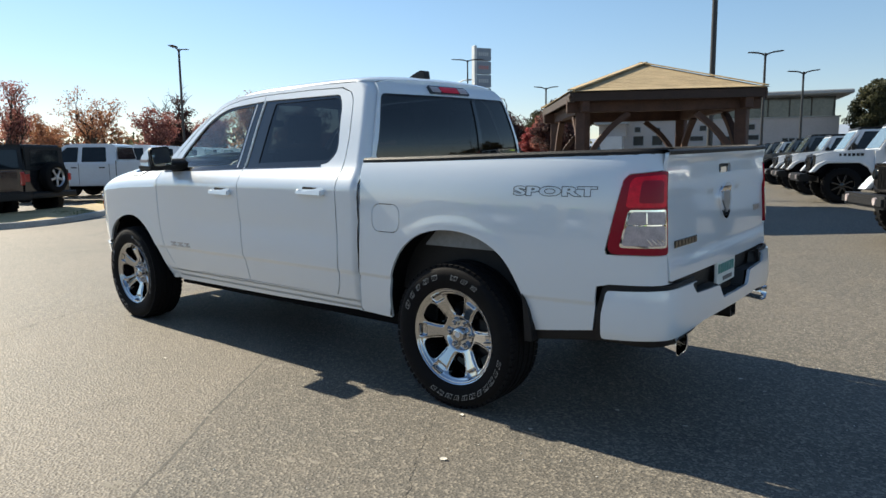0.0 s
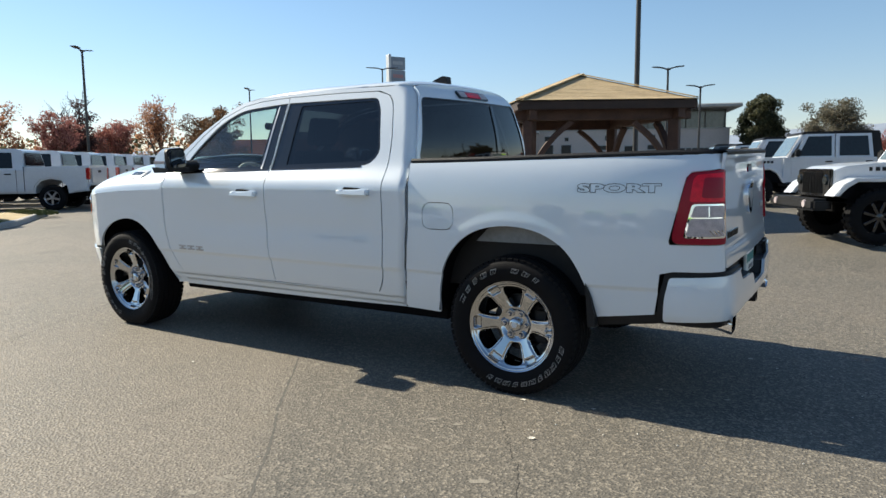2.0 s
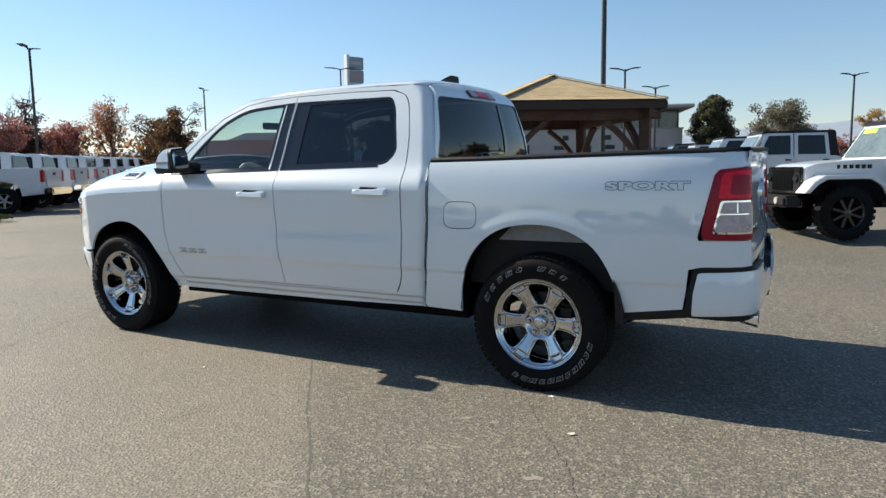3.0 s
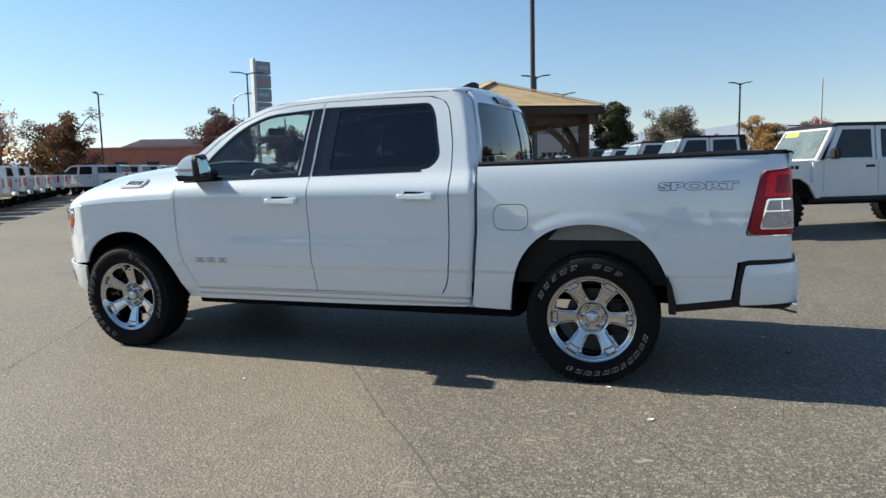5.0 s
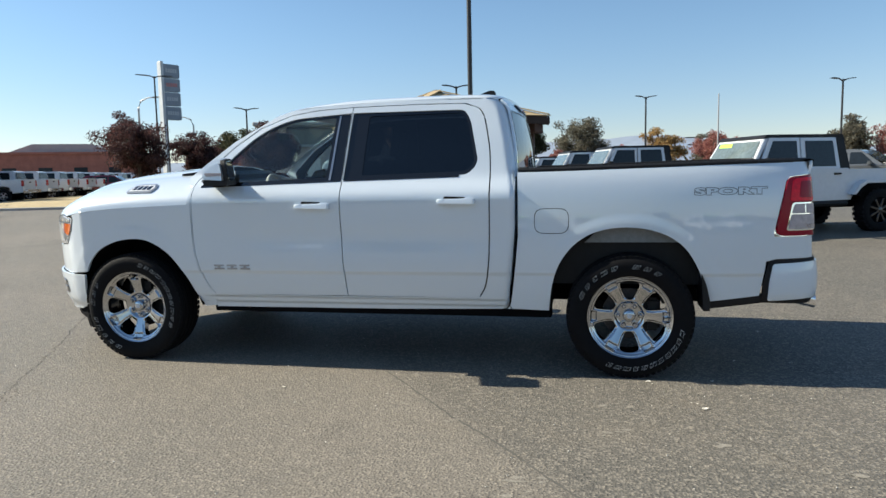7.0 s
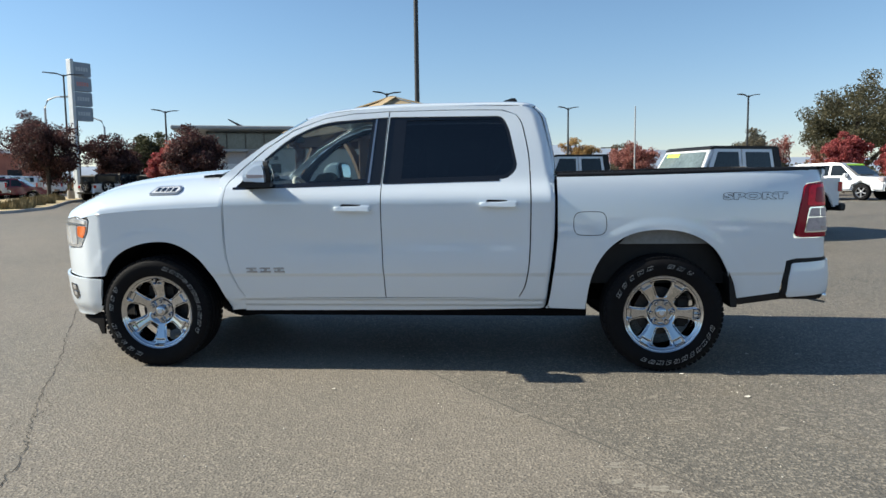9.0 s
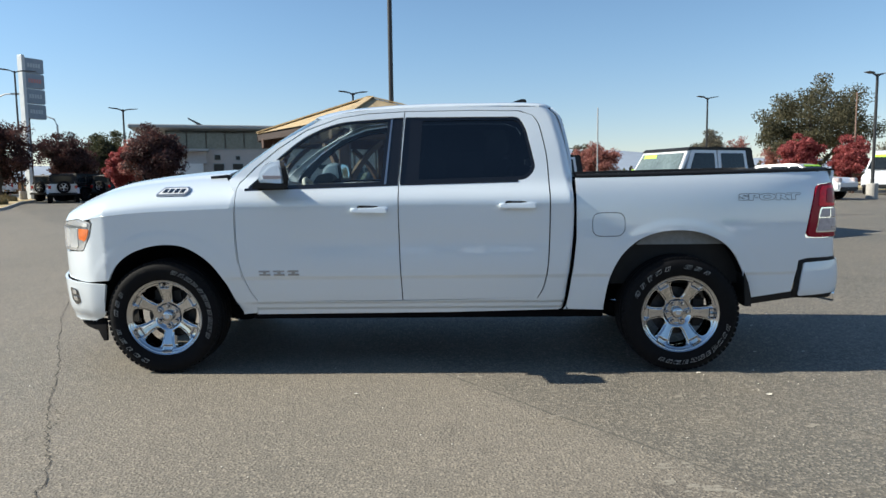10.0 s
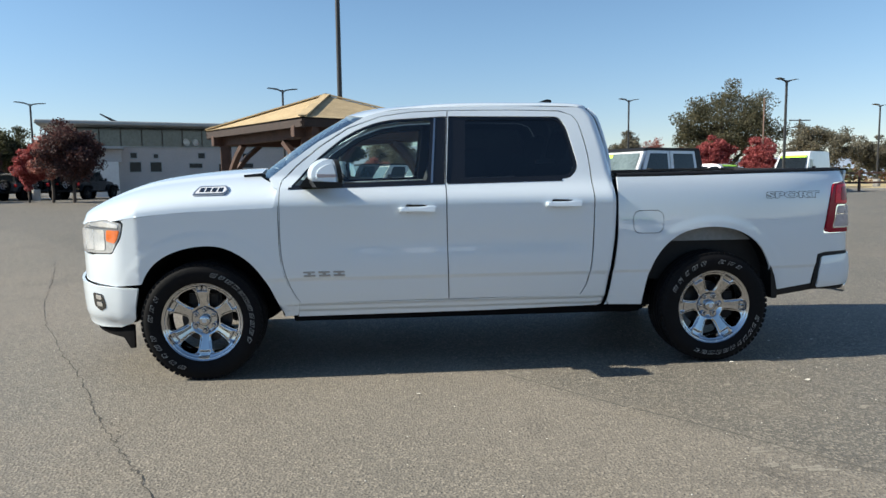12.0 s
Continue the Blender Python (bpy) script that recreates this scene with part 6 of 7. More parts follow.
def tree(x, y, top, width, leaf, label, seed, density=1.0, bare=0.0, low=0.22, category="tree", base=None, leaf_size=0.11):
    """A trunk with forking limbs and a crown of many small leaves gathered on the twigs."""
    rng = random.Random(seed)
    airy = leaf in ("red", "orange", "pink") and bare >= 0.1
    z0 = ground_height(x, y) if base is None else base
    H = top - z0
    t = thing("tree", label, category, pose(x, y, z0), "trees round the lot")
    bm = bmesh.new()
    tips = []

    def limb(p, d, length, r, depth):
        mid = p + d * length * 0.5 + Vector((rng.uniform(-1, 1), rng.uniform(-1, 1), 0)) * length * 0.08
        e = p + d * length
        tube(bm, [p, mid, e], [r, r * 0.8, r * 0.55], 6 if depth < 2 else 4, False)
        if depth >= (5 if bare > 0.5 else 5 if airy else 3) or length < 0.2:
            tips.append((e, d, length))
            return
        if depth >= 1:
            tips.append((mid, d, length * 0.7))
        for _ in range(rng.choice((2, 3, 3)) if depth else rng.choice((4, 5))):
            q = Vector((rng.gauss(0, 1), rng.gauss(0, 1), rng.gauss(0.35, 0.6))).normalized()
            nd = (d * 0.85 + q * 0.60).normalized() if airy else (d * 0.62 + q * 0.80).normalized()
            nd.x *= min(1.6, max(0.6, width / H * 1.15))
            nd.y *= min(1.6, max(0.6, width / H * 1.15))
            limb(e if rng.random() < 0.6 else mid, nd, length * rng.uniform(0.62, 0.86), r * 0.55, depth + 1)
    limb(Vector((0, 0, -0.1)), Vector((0, 0, 1)), H * low + 0.1, max(0.05, H * 0.022), 0)
    zmax = max(e.z for e, _, _ in tips)
    k = (H * 0.97) / zmax
    wx = max(max(abs(e.x) for e, _, _ in tips), max(abs(e.y) for e, _, _ in tips))
    kw = (width * 0.5) / wx
    for v in bm.verts:
        f = ease((v.co.z - 0.2) / (zmax * 0.3))
        v.co.z *= k
        v.co.x *= 1 + (kw - 1) * f
        v.co.y *= 1 + (kw - 1) * f
    part("trunk", bm, BARK, t, "", True)
    full = leaf in ("oak", "haze", "purple", "green", "crimson")
    n = int((150 if full else 17 if airy else 120) * density)
    places = [Vector((e.x * kw, e.y * kw, e.z * k)) for e, _, _ in tips]
    places = [c for c in places if rng.random() >= bare * (0.4 + 0.9 * c.z / H)]
    if bare < 0.5:
        for _ in range(70 if full else 12 if airy else 34):
            q = Vector((rng.gauss(0, 1), rng.gauss(0, 1), rng.gauss(0, 1))).normalized() * rng.uniform(0.3, 1.0) ** 0.6
            lump = 0.95 + 0.3 * noise.noise((q.x * 1.6 + seed, q.y * 1.6, q.z * 1.6))
            places.append(Vector((q.x * width * 0.43 * lump, q.y * width * 0.43 * lump, H * 0.60 + q.z * H * 0.33 * lump)))
    nr = np.random.default_rng(seed)
    centre = np.repeat(np.array([tuple(c) for c in places]), n, axis=0)
    m = len(centre)
    size = np.repeat(nr.uniform(0.6, 1.2, len(places)), n)[:, None] * min(H, width * 1.2) * (0.115 if full else 0.085 if airy else 0.105)
    ball = nr.normal(size=(m, 3))
    ball /= np.linalg.norm(ball, axis=1)[:, None]
    o = centre + ball * nr.uniform(0.0, 1.0, (m, 1)) ** 0.5 * size * np.array((1.15, 1.15, 0.8))
    o = o[o[:, 2] > H * 0.12]
    m = len(o)
    a = nr.normal(size=(m, 3))
    a /= np.linalg.norm(a, axis=1)[:, None]
    b = np.cross(a, nr.normal(size=(m, 3)))
    b /= np.linalg.norm(b, axis=1)[:, None]
    s = nr.uniform(0.6, 1.35, (m, 1)) * leaf_size
    cs = np.stack((o - a * s, o + b * s * 0.55, o + a * s, o - b * s * 0.55), axis=1).reshape(-1, 3)
    fs = np.arange(m * 4).reshape(-1, 4)
    me = bpy.data.meshes.new("crown")
    me.from_pydata(cs.tolist(), [], fs.tolist())
    me.materials.append(LEAF[leaf])
    cr = new("crown", me)
    cr.parent = t
    return t


TREES = [
    (-38.7, 9.9, 6.0, 3.8, "red", "young red maple with thinning leaves behind the parked trucks", 1.0, 0.25),
    (-37.1, 14.2, 5.7, 4.0, "orange", "orange-red autumn tree behind the parked trucks", 1.2, 0.25),
    (-39.6, 20.4, 6.9, 4.2, "purple", "nearly bare tree with fine grey twigs", 0.6, 0.86),
    (-34.8, 16.6, 4.8, 3.2, "red", "small crimson autumn tree behind the parked trucks", 1.3, 0.1),
    (-35.5, 23.7, 6.2, 3.6, "orange", "rust-coloured autumn tree behind the parked trucks", 1.1, 0.25),
    (-38.9, 30.6, 6.0, 4.2, "brown", "bronze autumn tree behind the parked trucks", 1.1, 0.15),
    (-46.5, 27.0, 4.4, 4.5, "green", "dark green tree far behind the parked trucks", 1.0, 0.0),
    (-42.0, 24.5, 5.0, 3.8, "red", "red tree far behind the parked trucks", 1.1, 0.2),
    (-44.0, 13.5, 4.6, 5.0, "orange", "orange tree far behind the parked trucks", 1.1, 0.1),
    (-36.4, 29.6, 5.8, 4.2, "brown", "bronze-brown tree beside the lamp post", 1.2, 0.1),
    (-29.0, 36.9, 6.4, 5.6, "purple", "dark maroon plum tree beside the lamp post", 1.5, 0.06),
    (-29.7, 46.1, 5.4, 4.4, "purple", "dark maroon plum tree beside the drive", 1.4, 0.06),
    (-32.5, 56.0, 6.4, 4.0, "green", "green tree beyond the drive", 1.1, 0.0),
    (-17.6, 34.2, 5.0, 4.2, "purple", "round red-purple tree before the showroom", 1.8, 0.02),
    # added red crown: sunlit side of the red-purple tree, put into leaf colour
    (-18.9, 34.6, 4.6, 2.8, "red", "red crown for the lit side of the tree before the showroom", 1.6, 0.0),
    (-20.7, 35.7, 3.7, 1.9, "crimson", "small bright red tree before the showroom", 1.4, 0.0),
    (-3.8, 55.0, 6.9, 3.5, "green", "dense dark green tree beside the showroom", 2.0, 0.0),
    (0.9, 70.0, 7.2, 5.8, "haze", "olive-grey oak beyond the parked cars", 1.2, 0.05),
    (25.0, 43.2, 8.45, 8.0, "oak", "large spreading olive-grey oak", 2.2, 0.0),
    (22.1, 38.9, 4.2, 2.5, "crimson", "small bright red tree under the oak", 1.6, 0.0),
    (24.6, 37.5, 3.9, 2.3, "crimson", "small bright red tree under the oak", 1.6, 0.0),
    (12.4, 53.1, 4.5, 4.0, "red", "rust-red round tree beyond the parked cars", 1.4, 0.05),
    (10.3, 74.2, 6.2, 5.0, "yellow", "golden autumn tree beyond the parked cars", 1.4, 0.05),
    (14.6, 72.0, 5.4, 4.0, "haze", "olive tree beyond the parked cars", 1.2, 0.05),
    (13.2, 63.7, 4.9, 3.6, "red", "red autumn tree beyond the parked cars", 1.3, 0.1),
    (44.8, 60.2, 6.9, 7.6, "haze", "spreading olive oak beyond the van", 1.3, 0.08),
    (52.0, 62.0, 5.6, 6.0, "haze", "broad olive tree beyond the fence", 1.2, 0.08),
    (26.4, 58.9, 5.6, 3.2, "pink", "thin pale-red tree beyond the parked cars", 0.8, 0.5),
    (23.8, 59.9, 6.0, 3.8, "haze", "small grey-green oak beyond the parked cars", 1.1, 0.05),
    (5.0, 66.0, 4.4, 4.0, "pink", "pale-red tree beyond the parked cars", 1.0, 0.2),
    (-1.0, 60.0, 3.6, 3.0, "red", "red shrub-like tree beside the showroom", 1.3, 0.05),
    (33.0, 66.0, 5.0, 5.0, "red", "red tree beyond the van", 1.0, 0.3),
]
for k, (x, y, top, w, leaf, label, dens, bare) in enumerate(TREES):
    far = math.hypot(x, y) > 60
    tree(x, y, top, w, leaf, label, 40 + k, dens, bare, low=0.16 if leaf in ("purple", "green", "red") else 0.2, leaf_size=(0.046 + 0.0010 * math.hypot(x, y)) * (0.80 if leaf in ("oak", "haze", "purple", "green") else 0.75))


def far_woods():
    """One low band of far trees round the horizon."""
    rng = random.Random(5)
    for leaf, n, label in (("green", 5200, "distant dark green woods"), ("brown", 4400, "distant bronze autumn woods"), ("orange", 700, "distant orange autumn trees")):
        cs, fs = [], []
        for _ in range(n):
            # full circle: the unseen stretch behind is added to darken the horizon
            a = radians(rng.uniform(-180, 180) if leaf != "orange" else rng.uniform(-120, -25))
            d = rng.uniform(105, 150)
            hz = (2.2 + 2.0 * (noise.noise((a * 7, d * 0.02, 3.0)) + 0.4)) * (1.9 if radians(-115) < a < radians(-38) else 1.0)
            c = Vector((math.sin(a) * d, math.cos(a) * d, rng.uniform(0.3, max(1.0, hz))))
            for _ in range(5):
                o = c + Vector((rng.gauss(0, 0.8), rng.gauss(0, 0.8), rng.gauss(0, 0.5)))
                u = Vector((rng.gauss(0, 1), rng.gauss(0, 1), rng.gauss(0, 1))).normalized() * rng.uniform(0.25, 0.5)
                w = u.cross(Vector((rng.gauss(0, 1), rng.gauss(0, 1), rng.gauss(0, 1)))).normalized() * 0.3
                i = len(cs)
                cs += [o - u, o + w, o + u, o - w]
                fs.append((i, i + 1, i + 2, i + 3))
        me = bpy.data.meshes.new("far_woods")
        me.from_pydata([tuple(c) for c in cs], [], fs)
        me.materials.append(LEAF[leaf])
        tagged(new("far_woods", me), label, "woods", kind="stuff")


far_woods()


def rail_fence():
    a, b = Vector((24.5, 37.0)), Vector((50.0, 30.0))
    n = 9
    d = (b - a) / n
    for k in range(n):
        p = a + d * k
        z = ground_height(p.x, p.y)
        t = thing("rail_fence", "brown wooden rail fence panel before dry grass", "fence", pose(p.x, p.y, z, 0, 0, math.degrees(math.atan2(d.y, d.x))), "fence along the dry field")
        bm = bmesh.new()
        box(bm, -0.07, 0.07, -0.07, 0.07, 0, 1.35, 0.01)
        part("post", bm, TIMBER, t)
        for h in (0.55, 1.15):
            bm = bmesh.new()
            box(bm, 0.07, d.length - 0.07, -0.03, 0.03, h - 0.06, h + 0.06, 0.008)
            part("rail", bm, TIMBER, t)


rail_fence()


def dry_field():
    bm = bmesh.new()
    pts = [(23.5, 39.0), (52.0, 31.0), (160, 30), (160, 160), (60, 160), (30, 75)]
    bm.faces.new([bm.verts.new((x, y, ground_height(x, y) + 0.14)) for x, y in pts])
    ob = mesh_object("dry_field", bm, STRAW)
    tagged(ob, "dry straw-coloured field behind a kerb", "field", kind="structure")
    bm = bmesh.new()
    for a, b in zip(pts[:3], pts[1:3]):
        beam(bm, (a[0], a[1], ground_height(*a) + 0.05), (b[0], b[1], ground_height(*b) + 0.05), 0.2, 0.22)
    tagged(mesh_object("field_kerb", bm, CONCRETE), "concrete kerb along the dry field", "kerb", kind="structure")


dry_field()


# ---- parked vehicles ----
CARGLASS = material("car_glass_far", (0.014, 0.018, 0.021), 0.05, spec=0.35, coat=0.1, vary=0.3, scale=2)
CARGLASS_PALE = material("windscreen_far", (0.13, 0.165, 0.165), 0.05, coat=0.7, vary=0.4, scale=2)
STICKER = material("yellow_green_sticker", (0.42, 0.75, 0.05), 0.6)
ALLOY = material("silver_alloy", (0.55, 0.55, 0.57), 0.3, metal=0.9, vary=0.1, scale=10)
PAINT_BLACK = material("black_car_paint", (0.012, 0.012, 0.014), 0.2, coat=1.0, vary=0.2, scale=1)
PAINT_GREY = material("dark_grey_car_paint", (0.08, 0.085, 0.09), 0.25, coat=1.0, vary=0.1, scale=1)
PAINT_MAROON = material("maroon_car_paint", (0.14, 0.012, 0.022), 0.22, coat=1.0, vary=0.1, scale=1)
PAINT_BROWN = material("dark_brown_car_paint", (0.035, 0.020, 0.017), 0.25, coat=1.0, vary=0.1, scale=1)
FARRED = material("far_red_lens", (0.40, 0.012, 0.012), 0.15, coat=1.0)


def far_wheel(parent, x, y, r, width, rim_mat, rim=0.62, knob=False):
    s = -1 if y < 0 else 1
    w = new("wheel")
    w.parent = parent
    w.matrix_basis = Matrix.Translation((x, y, r))
    bm = bmesh.new()
    h = width / 2
    lathe(bm, [(r * rim, -h * 0.9), (r * 0.8, -h), (r * 0.94, -h * 0.92), (r, -h * 0.7), (r, h * 0.7), (r * 0.94, h * 0.92), (r * 0.8, h), (r * rim, h * 0.9)], 32)
    bmesh.ops.recalc_face_normals(bm, faces=bm.faces[:])
    tyre = part("tyre", bm, RUBBER, w, "", True, 40)
    if knob:
        bm = bmesh.new()
        for k in range(26):
            for sd in (-1, 1):
                box(bm, r - 0.03, r + 0.012, sd * h * 0.62 - 0.035, sd * h * 0.62 + 0.035, -0.028, 0.028, 0, 1, Matrix.Rotation((k + 0.25 * sd) * math.tau / 26, 4, "Y"))
        tagged(part("tread", bm, RUBBER, tyre), kind="stuff")
    bm = bmesh.new()
    o = s * h * 0.72
    lathe(bm, [(r * rim, s * h * 0.9), (r * rim * 0.93, o * 1.05), (r * rim * 0.88, o * 0.75)], 28)
    arms, half = (8, 0.06) if rim_mat is GLOSSBLACK else (5, 0.075)
    for k in range(arms):
        m = Matrix.Rotation(k * math.tau / arms + 0.3, 4, "Y")
        box(bm, r * 0.06, r * rim * 0.93, o - 0.02, o + 0.01, -r * half, r * half, 0.008, 1, m)
    lathe(bm, [(0.0005, o + s * 0.03), (r * 0.13, o + s * 0.02), (r * 0.15, o - s * 0.03)], 14)
    bmesh.ops.recalc_face_normals(bm, faces=bm.faces[:])
    part("rim", bm, rim_mat, w, "", True, 40)
    bm = bmesh.new()
    lathe(bm, [(0.0005, o - s * 0.06), (r * rim * 0.95, o - s * 0.06)], 20)
    part("wheel_back", bm, DARK, w)
    return w


def taper(bm, z0, k, mid=0.0):
    """Leans the upper sides inward."""
    for v in bm.verts:
        if v.co.z > z0:
            v.co.y -= math.copysign(min(abs(v.co.y), (v.co.z - z0) * k), v.co.y)


def offroader(paint, top, label, m, gladiator=False, sticker=False, fender=None, rim_mat=None, lettering_bars=True, spare=True, detail=True):
    """A boxy four-door off-road car; front to -x."""
    t = thing("off_road_car", label, "off-road car", m, "row of off-road cars")
    FXj, RXj = -1.50, (1.99 if gladiator else 1.51)
    R = 0.41
    tail = 2.95 if gladiator else 2.22
    cab = 1.35 if gladiator else tail
    arch = [(RXj - 0.56, 0.62), (RXj - 0.50, 0.80), (RXj - 0.32, 0.93), (RXj + 0.32, 0.93), (RXj + 0.50, 0.80), (RXj + 0.56, 0.62)]
    bm = bmesh.new()
    prism(bm, [(-0.85, 0.60)] + arch + [(tail, 0.62), (tail + 0.02, 1.20), (cab, 1.20), (cab, 1.22), (-0.72, 1.23), (-0.85, 1.20)], -0.79, 0.79, 0.03)
    part("body", bm, paint, t, "", True, 40)
    bm = bmesh.new()
    prism(bm, rounded([(-2.02, 0.70), (-0.80, 0.62), (-0.76, 1.235), (-1.3, 1.215), (-1.85, 1.16), (-2.02, 1.10)], 0.03, 3), -0.74, 0.74, 0.03)
    for v in bm.verts:
        f = ease((-0.8 - v.co.x) / 1.2)
        v.co.y *= 1 - 0.20 * f
    hood = part("hood", bm, paint, t, "", True, 40)
    if lettering_bars:
        for s in (-1, 1):
            for k in range(6):
                bm = bmesh.new()
                x = -1.55 + k * 0.085
                yy = 0.74 * (1 - 0.20 * ease((-0.8 - x) / 1.2)) + 0.004
                box(bm, x, x + 0.06, s * yy - 0.003, s * yy + 0.003, 1.085, 1.145)
                part("hood_bar", bm, BLACK, hood)
    # grille with seven slots, lamps
    bm = bmesh.new()
    box(bm, -2.075, -2.0, -0.56, 0.56, 0.68, 1.12, 0.02, 2)
    gr = part("grille", bm, GLOSSBLACK, t)
    for k in range(7):
        bm = bmesh.new()
        y = (k - 3) * 0.098
        box(bm, -2.095, -2.07, y - 0.036, y - 0.026, 0.74, 1.07, 0.003)
        box(bm, -2.095, -2.07, y + 0.026, y + 0.036, 0.74, 1.07, 0.003)
        part("slot", bm, BLACK, gr)
    for s in (-1, 1):
        bm = bmesh.new()
        bmesh.ops.create_cone(bm, cap_ends=True, segments=20, radius1=0.085, radius2=0.070, depth=0.03, matrix=Matrix.Translation((-2.09, s * 0.46, 0.95)) @ pose(0, 0, 0, 0, -90, 0))
        part("headlamp", bm, CARGLASS, gr)
    bm = bmesh.new()
    box(bm, -2.42, -2.16, -0.82, 0.82, 0.50, 0.68, 0.04, 2)
    box(bm, -2.2, -1.95, -0.40, -0.30, 0.50, 0.62)
    box(bm, -2.2, -1.95, 0.30, 0.40, 0.50, 0.62)
    bp = part("front_bumper", bm, BLACK, t, "black steel front bumper", True, 40)
    for s in (-1, 1):
        bm = bmesh.new()
        bmesh.ops.create_cone(bm, cap_ends=True, segments=14, radius1=0.06, radius2=0.055, depth=0.03, matrix=Matrix.Translation((-2.42, s * 0.55, 0.60)) @ pose(0, 0, 0, 0, -90, 0))
        part("fog_lamp", bm, CLEARLENS, bp)
    # flared wings
    for cx in (FXj, RXj):
        for s in (-1, 1):
            bm = bmesh.new()
            o = [(cx - 0.66, 0.72), (cx - 0.52, 0.90), (cx - 0.36, 0.985), (cx + 0.36, 0.985), (cx + 0.54, 0.86), (cx + 0.70, 0.60)]
            i = [(cx + 0.62, 0.60), (cx + 0.48, 0.83), (cx + 0.32, 0.93), (cx - 0.32, 0.93), (cx - 0.46, 0.85), (cx - 0.58, 0.72)]
            prism(bm, o + i, s * 0.60, s * 0.935, 0.012)
            part("wing", bm, fender or paint, t, "", True, 40)
            bm = bmesh.new()
            prism(bm, [(x, z - 0.012) for x, z in i][::-1] + [(cx - 0.50, 0.62), (cx + 0.54, 0.5)], s * 0.45, s * 0.90)
            bm.faces.ensure_lookup_table()
            part("wing_liner", bm, DARK, t)
    # windscreen
    bm = bmesh.new()
    prism(bm, [(-0.78, 1.20), (-0.70, 1.20), (-0.32, 1.80), (-0.42, 1.80)], -0.73, 0.73, 0.012)
    taper(bm, 1.2, 0.14)
    fr = part("windscreen_frame", bm, paint, t)
    bm = bmesh.new()
    n = Vector((-0.6, 0, 0.37)).normalized()
    q = [(-0.745, -0.655, 1.265), (-0.745, 0.655, 1.265), (-0.455, 0.59, 1.745), (-0.455, -0.59, 1.745)]
    bm.faces.new([bm.verts.new(Vector(p) + Vector((-0.012, 0, 0))) for p in q])
    part("windscreen", bm, CARGLASS_PALE, fr)
    if sticker:
        bm = bmesh.new()
        q = [(-0.49, 0.15, 1.66), (-0.49, 0.52, 1.66), (-0.455, 0.52, 1.73), (-0.455, 0.15, 1.73)]
        bm.faces.new([bm.verts.new(Vector(p) + Vector((-0.03, 0, 0))) for p in q])
        part("price_sticker", bm, STICKER, fr, "yellow-green price sticker")
    # upper cab
    for s in (-1, 1):
        def wall(name, pts, mat, par, y0=0.70, y1=0.755):
            b = bmesh.new()
            prism(b, pts, s * y0, s * y1, 0.006)
            taper(b, 1.2, 0.14)
            return part(name, b, mat, par)
        d1 = wall("door", [(-0.62, 1.18), (0.32, 1.18), (0.32, 1.80), (-0.34, 1.80)], paint, t)
        wall("side_window", [(-0.50, 1.26), (0.25, 1.26), (0.25, 1.74), (-0.27, 1.74)], CARGLASS, d1, 0.755, 0.760)
        d2 = wall("door", [(0.34, 1.18), (1.20, 1.18), (1.14, 1.80), (0.34, 1.80)], paint, t)
        wall("side_window", [(0.43, 1.26), (1.10, 1.26), (1.06, 1.74), (0.43, 1.74)], CARGLASS, d2, 0.755, 0.760)
        if gladiator:
            wall("rear_quarter", [(1.20, 1.20), (1.42, 1.20), (1.32, 1.80), (1.14, 1.80)], top, t)
        else:
            wq = wall("rear_quarter", [(1.20, 1.20), (2.20, 1.20), (2.08, 1.80), (1.14, 1.80)], top, t)
            wall("side_window", [(1.30, 1.28), (2.06, 1.28), (1.98, 1.73), (1.28, 1.73)], CARGLASS, wq, 0.755, 0.760)
        for x, dd in ((0.10, d1), (1.00, d2)):
            b = bmesh.new()
            box(b, x, x + 0.16, s * 0.795, s * 0.825, 1.10, 1.135, 0.008)
            part("door_handle", b, BLACK, dd)
        for x0, x1, dd in ((-0.66, 0.33, d1), (0.34, 1.02, d2)):
            b = bmesh.new()
            prism(b, rounded([(x0, 0.70), (x1, 0.70), (x1, 1.215), (x0, 1.215)], 0.04, 3), s * 0.788, s * 0.803, 0.004)
            part("door_skin", b, paint, dd)
        b = bmesh.new()
        box(b, -0.62, -0.50, s * 0.84, s * 1.02, 1.24, 1.42, 0.03, 2)
        box(b, -0.60, -0.54, s * 0.74, s * 0.86, 1.26, 1.30, 0.01)
        part("door_mirror", b, BLACK, t, "", True, 50)
        b = bmesh.new()
        tube(b, [(-0.95, s * 0.80, 0.56), (1.0 if not gladiator else 1.3, s * 0.80, 0.56)], 0.05, 8)
        part("side_step", b, BLACK, t, "", True)
    bm = bmesh.new()
    prism(bm, rounded([(-0.46, 1.79), (cab if gladiator else 2.12, 1.79), ((cab if gladiator else 2.10) - 0.04, 1.865), (-0.36, 1.86)], 0.02, 2), -0.66, 0.66, 0.02)
    part("hardtop", bm, top, t, "", True, 40)
    bm = bmesh.new()
    x = cab - 0.02 if gladiator else tail - 0.06
    box(bm, x - 0.02, x + 0.02, -0.66, 0.66, 1.22, 1.80)
    bk = part("back_panel", bm, top, t)
    bm = bmesh.new()
    box(bm, x + 0.02, x + 0.026, -0.50, 0.50, 1.32, 1.72)
    part("rear_window", bm, CARGLASS, bk)
    bm = bmesh.new()
    box(bm, tail + 0.03, tail + 0.22, -0.80, 0.80, 0.50, 0.66, 0.03)
    part("rear_bumper", bm, BLACK, t)
    for s in (-1, 1):
        bm = bmesh.new()
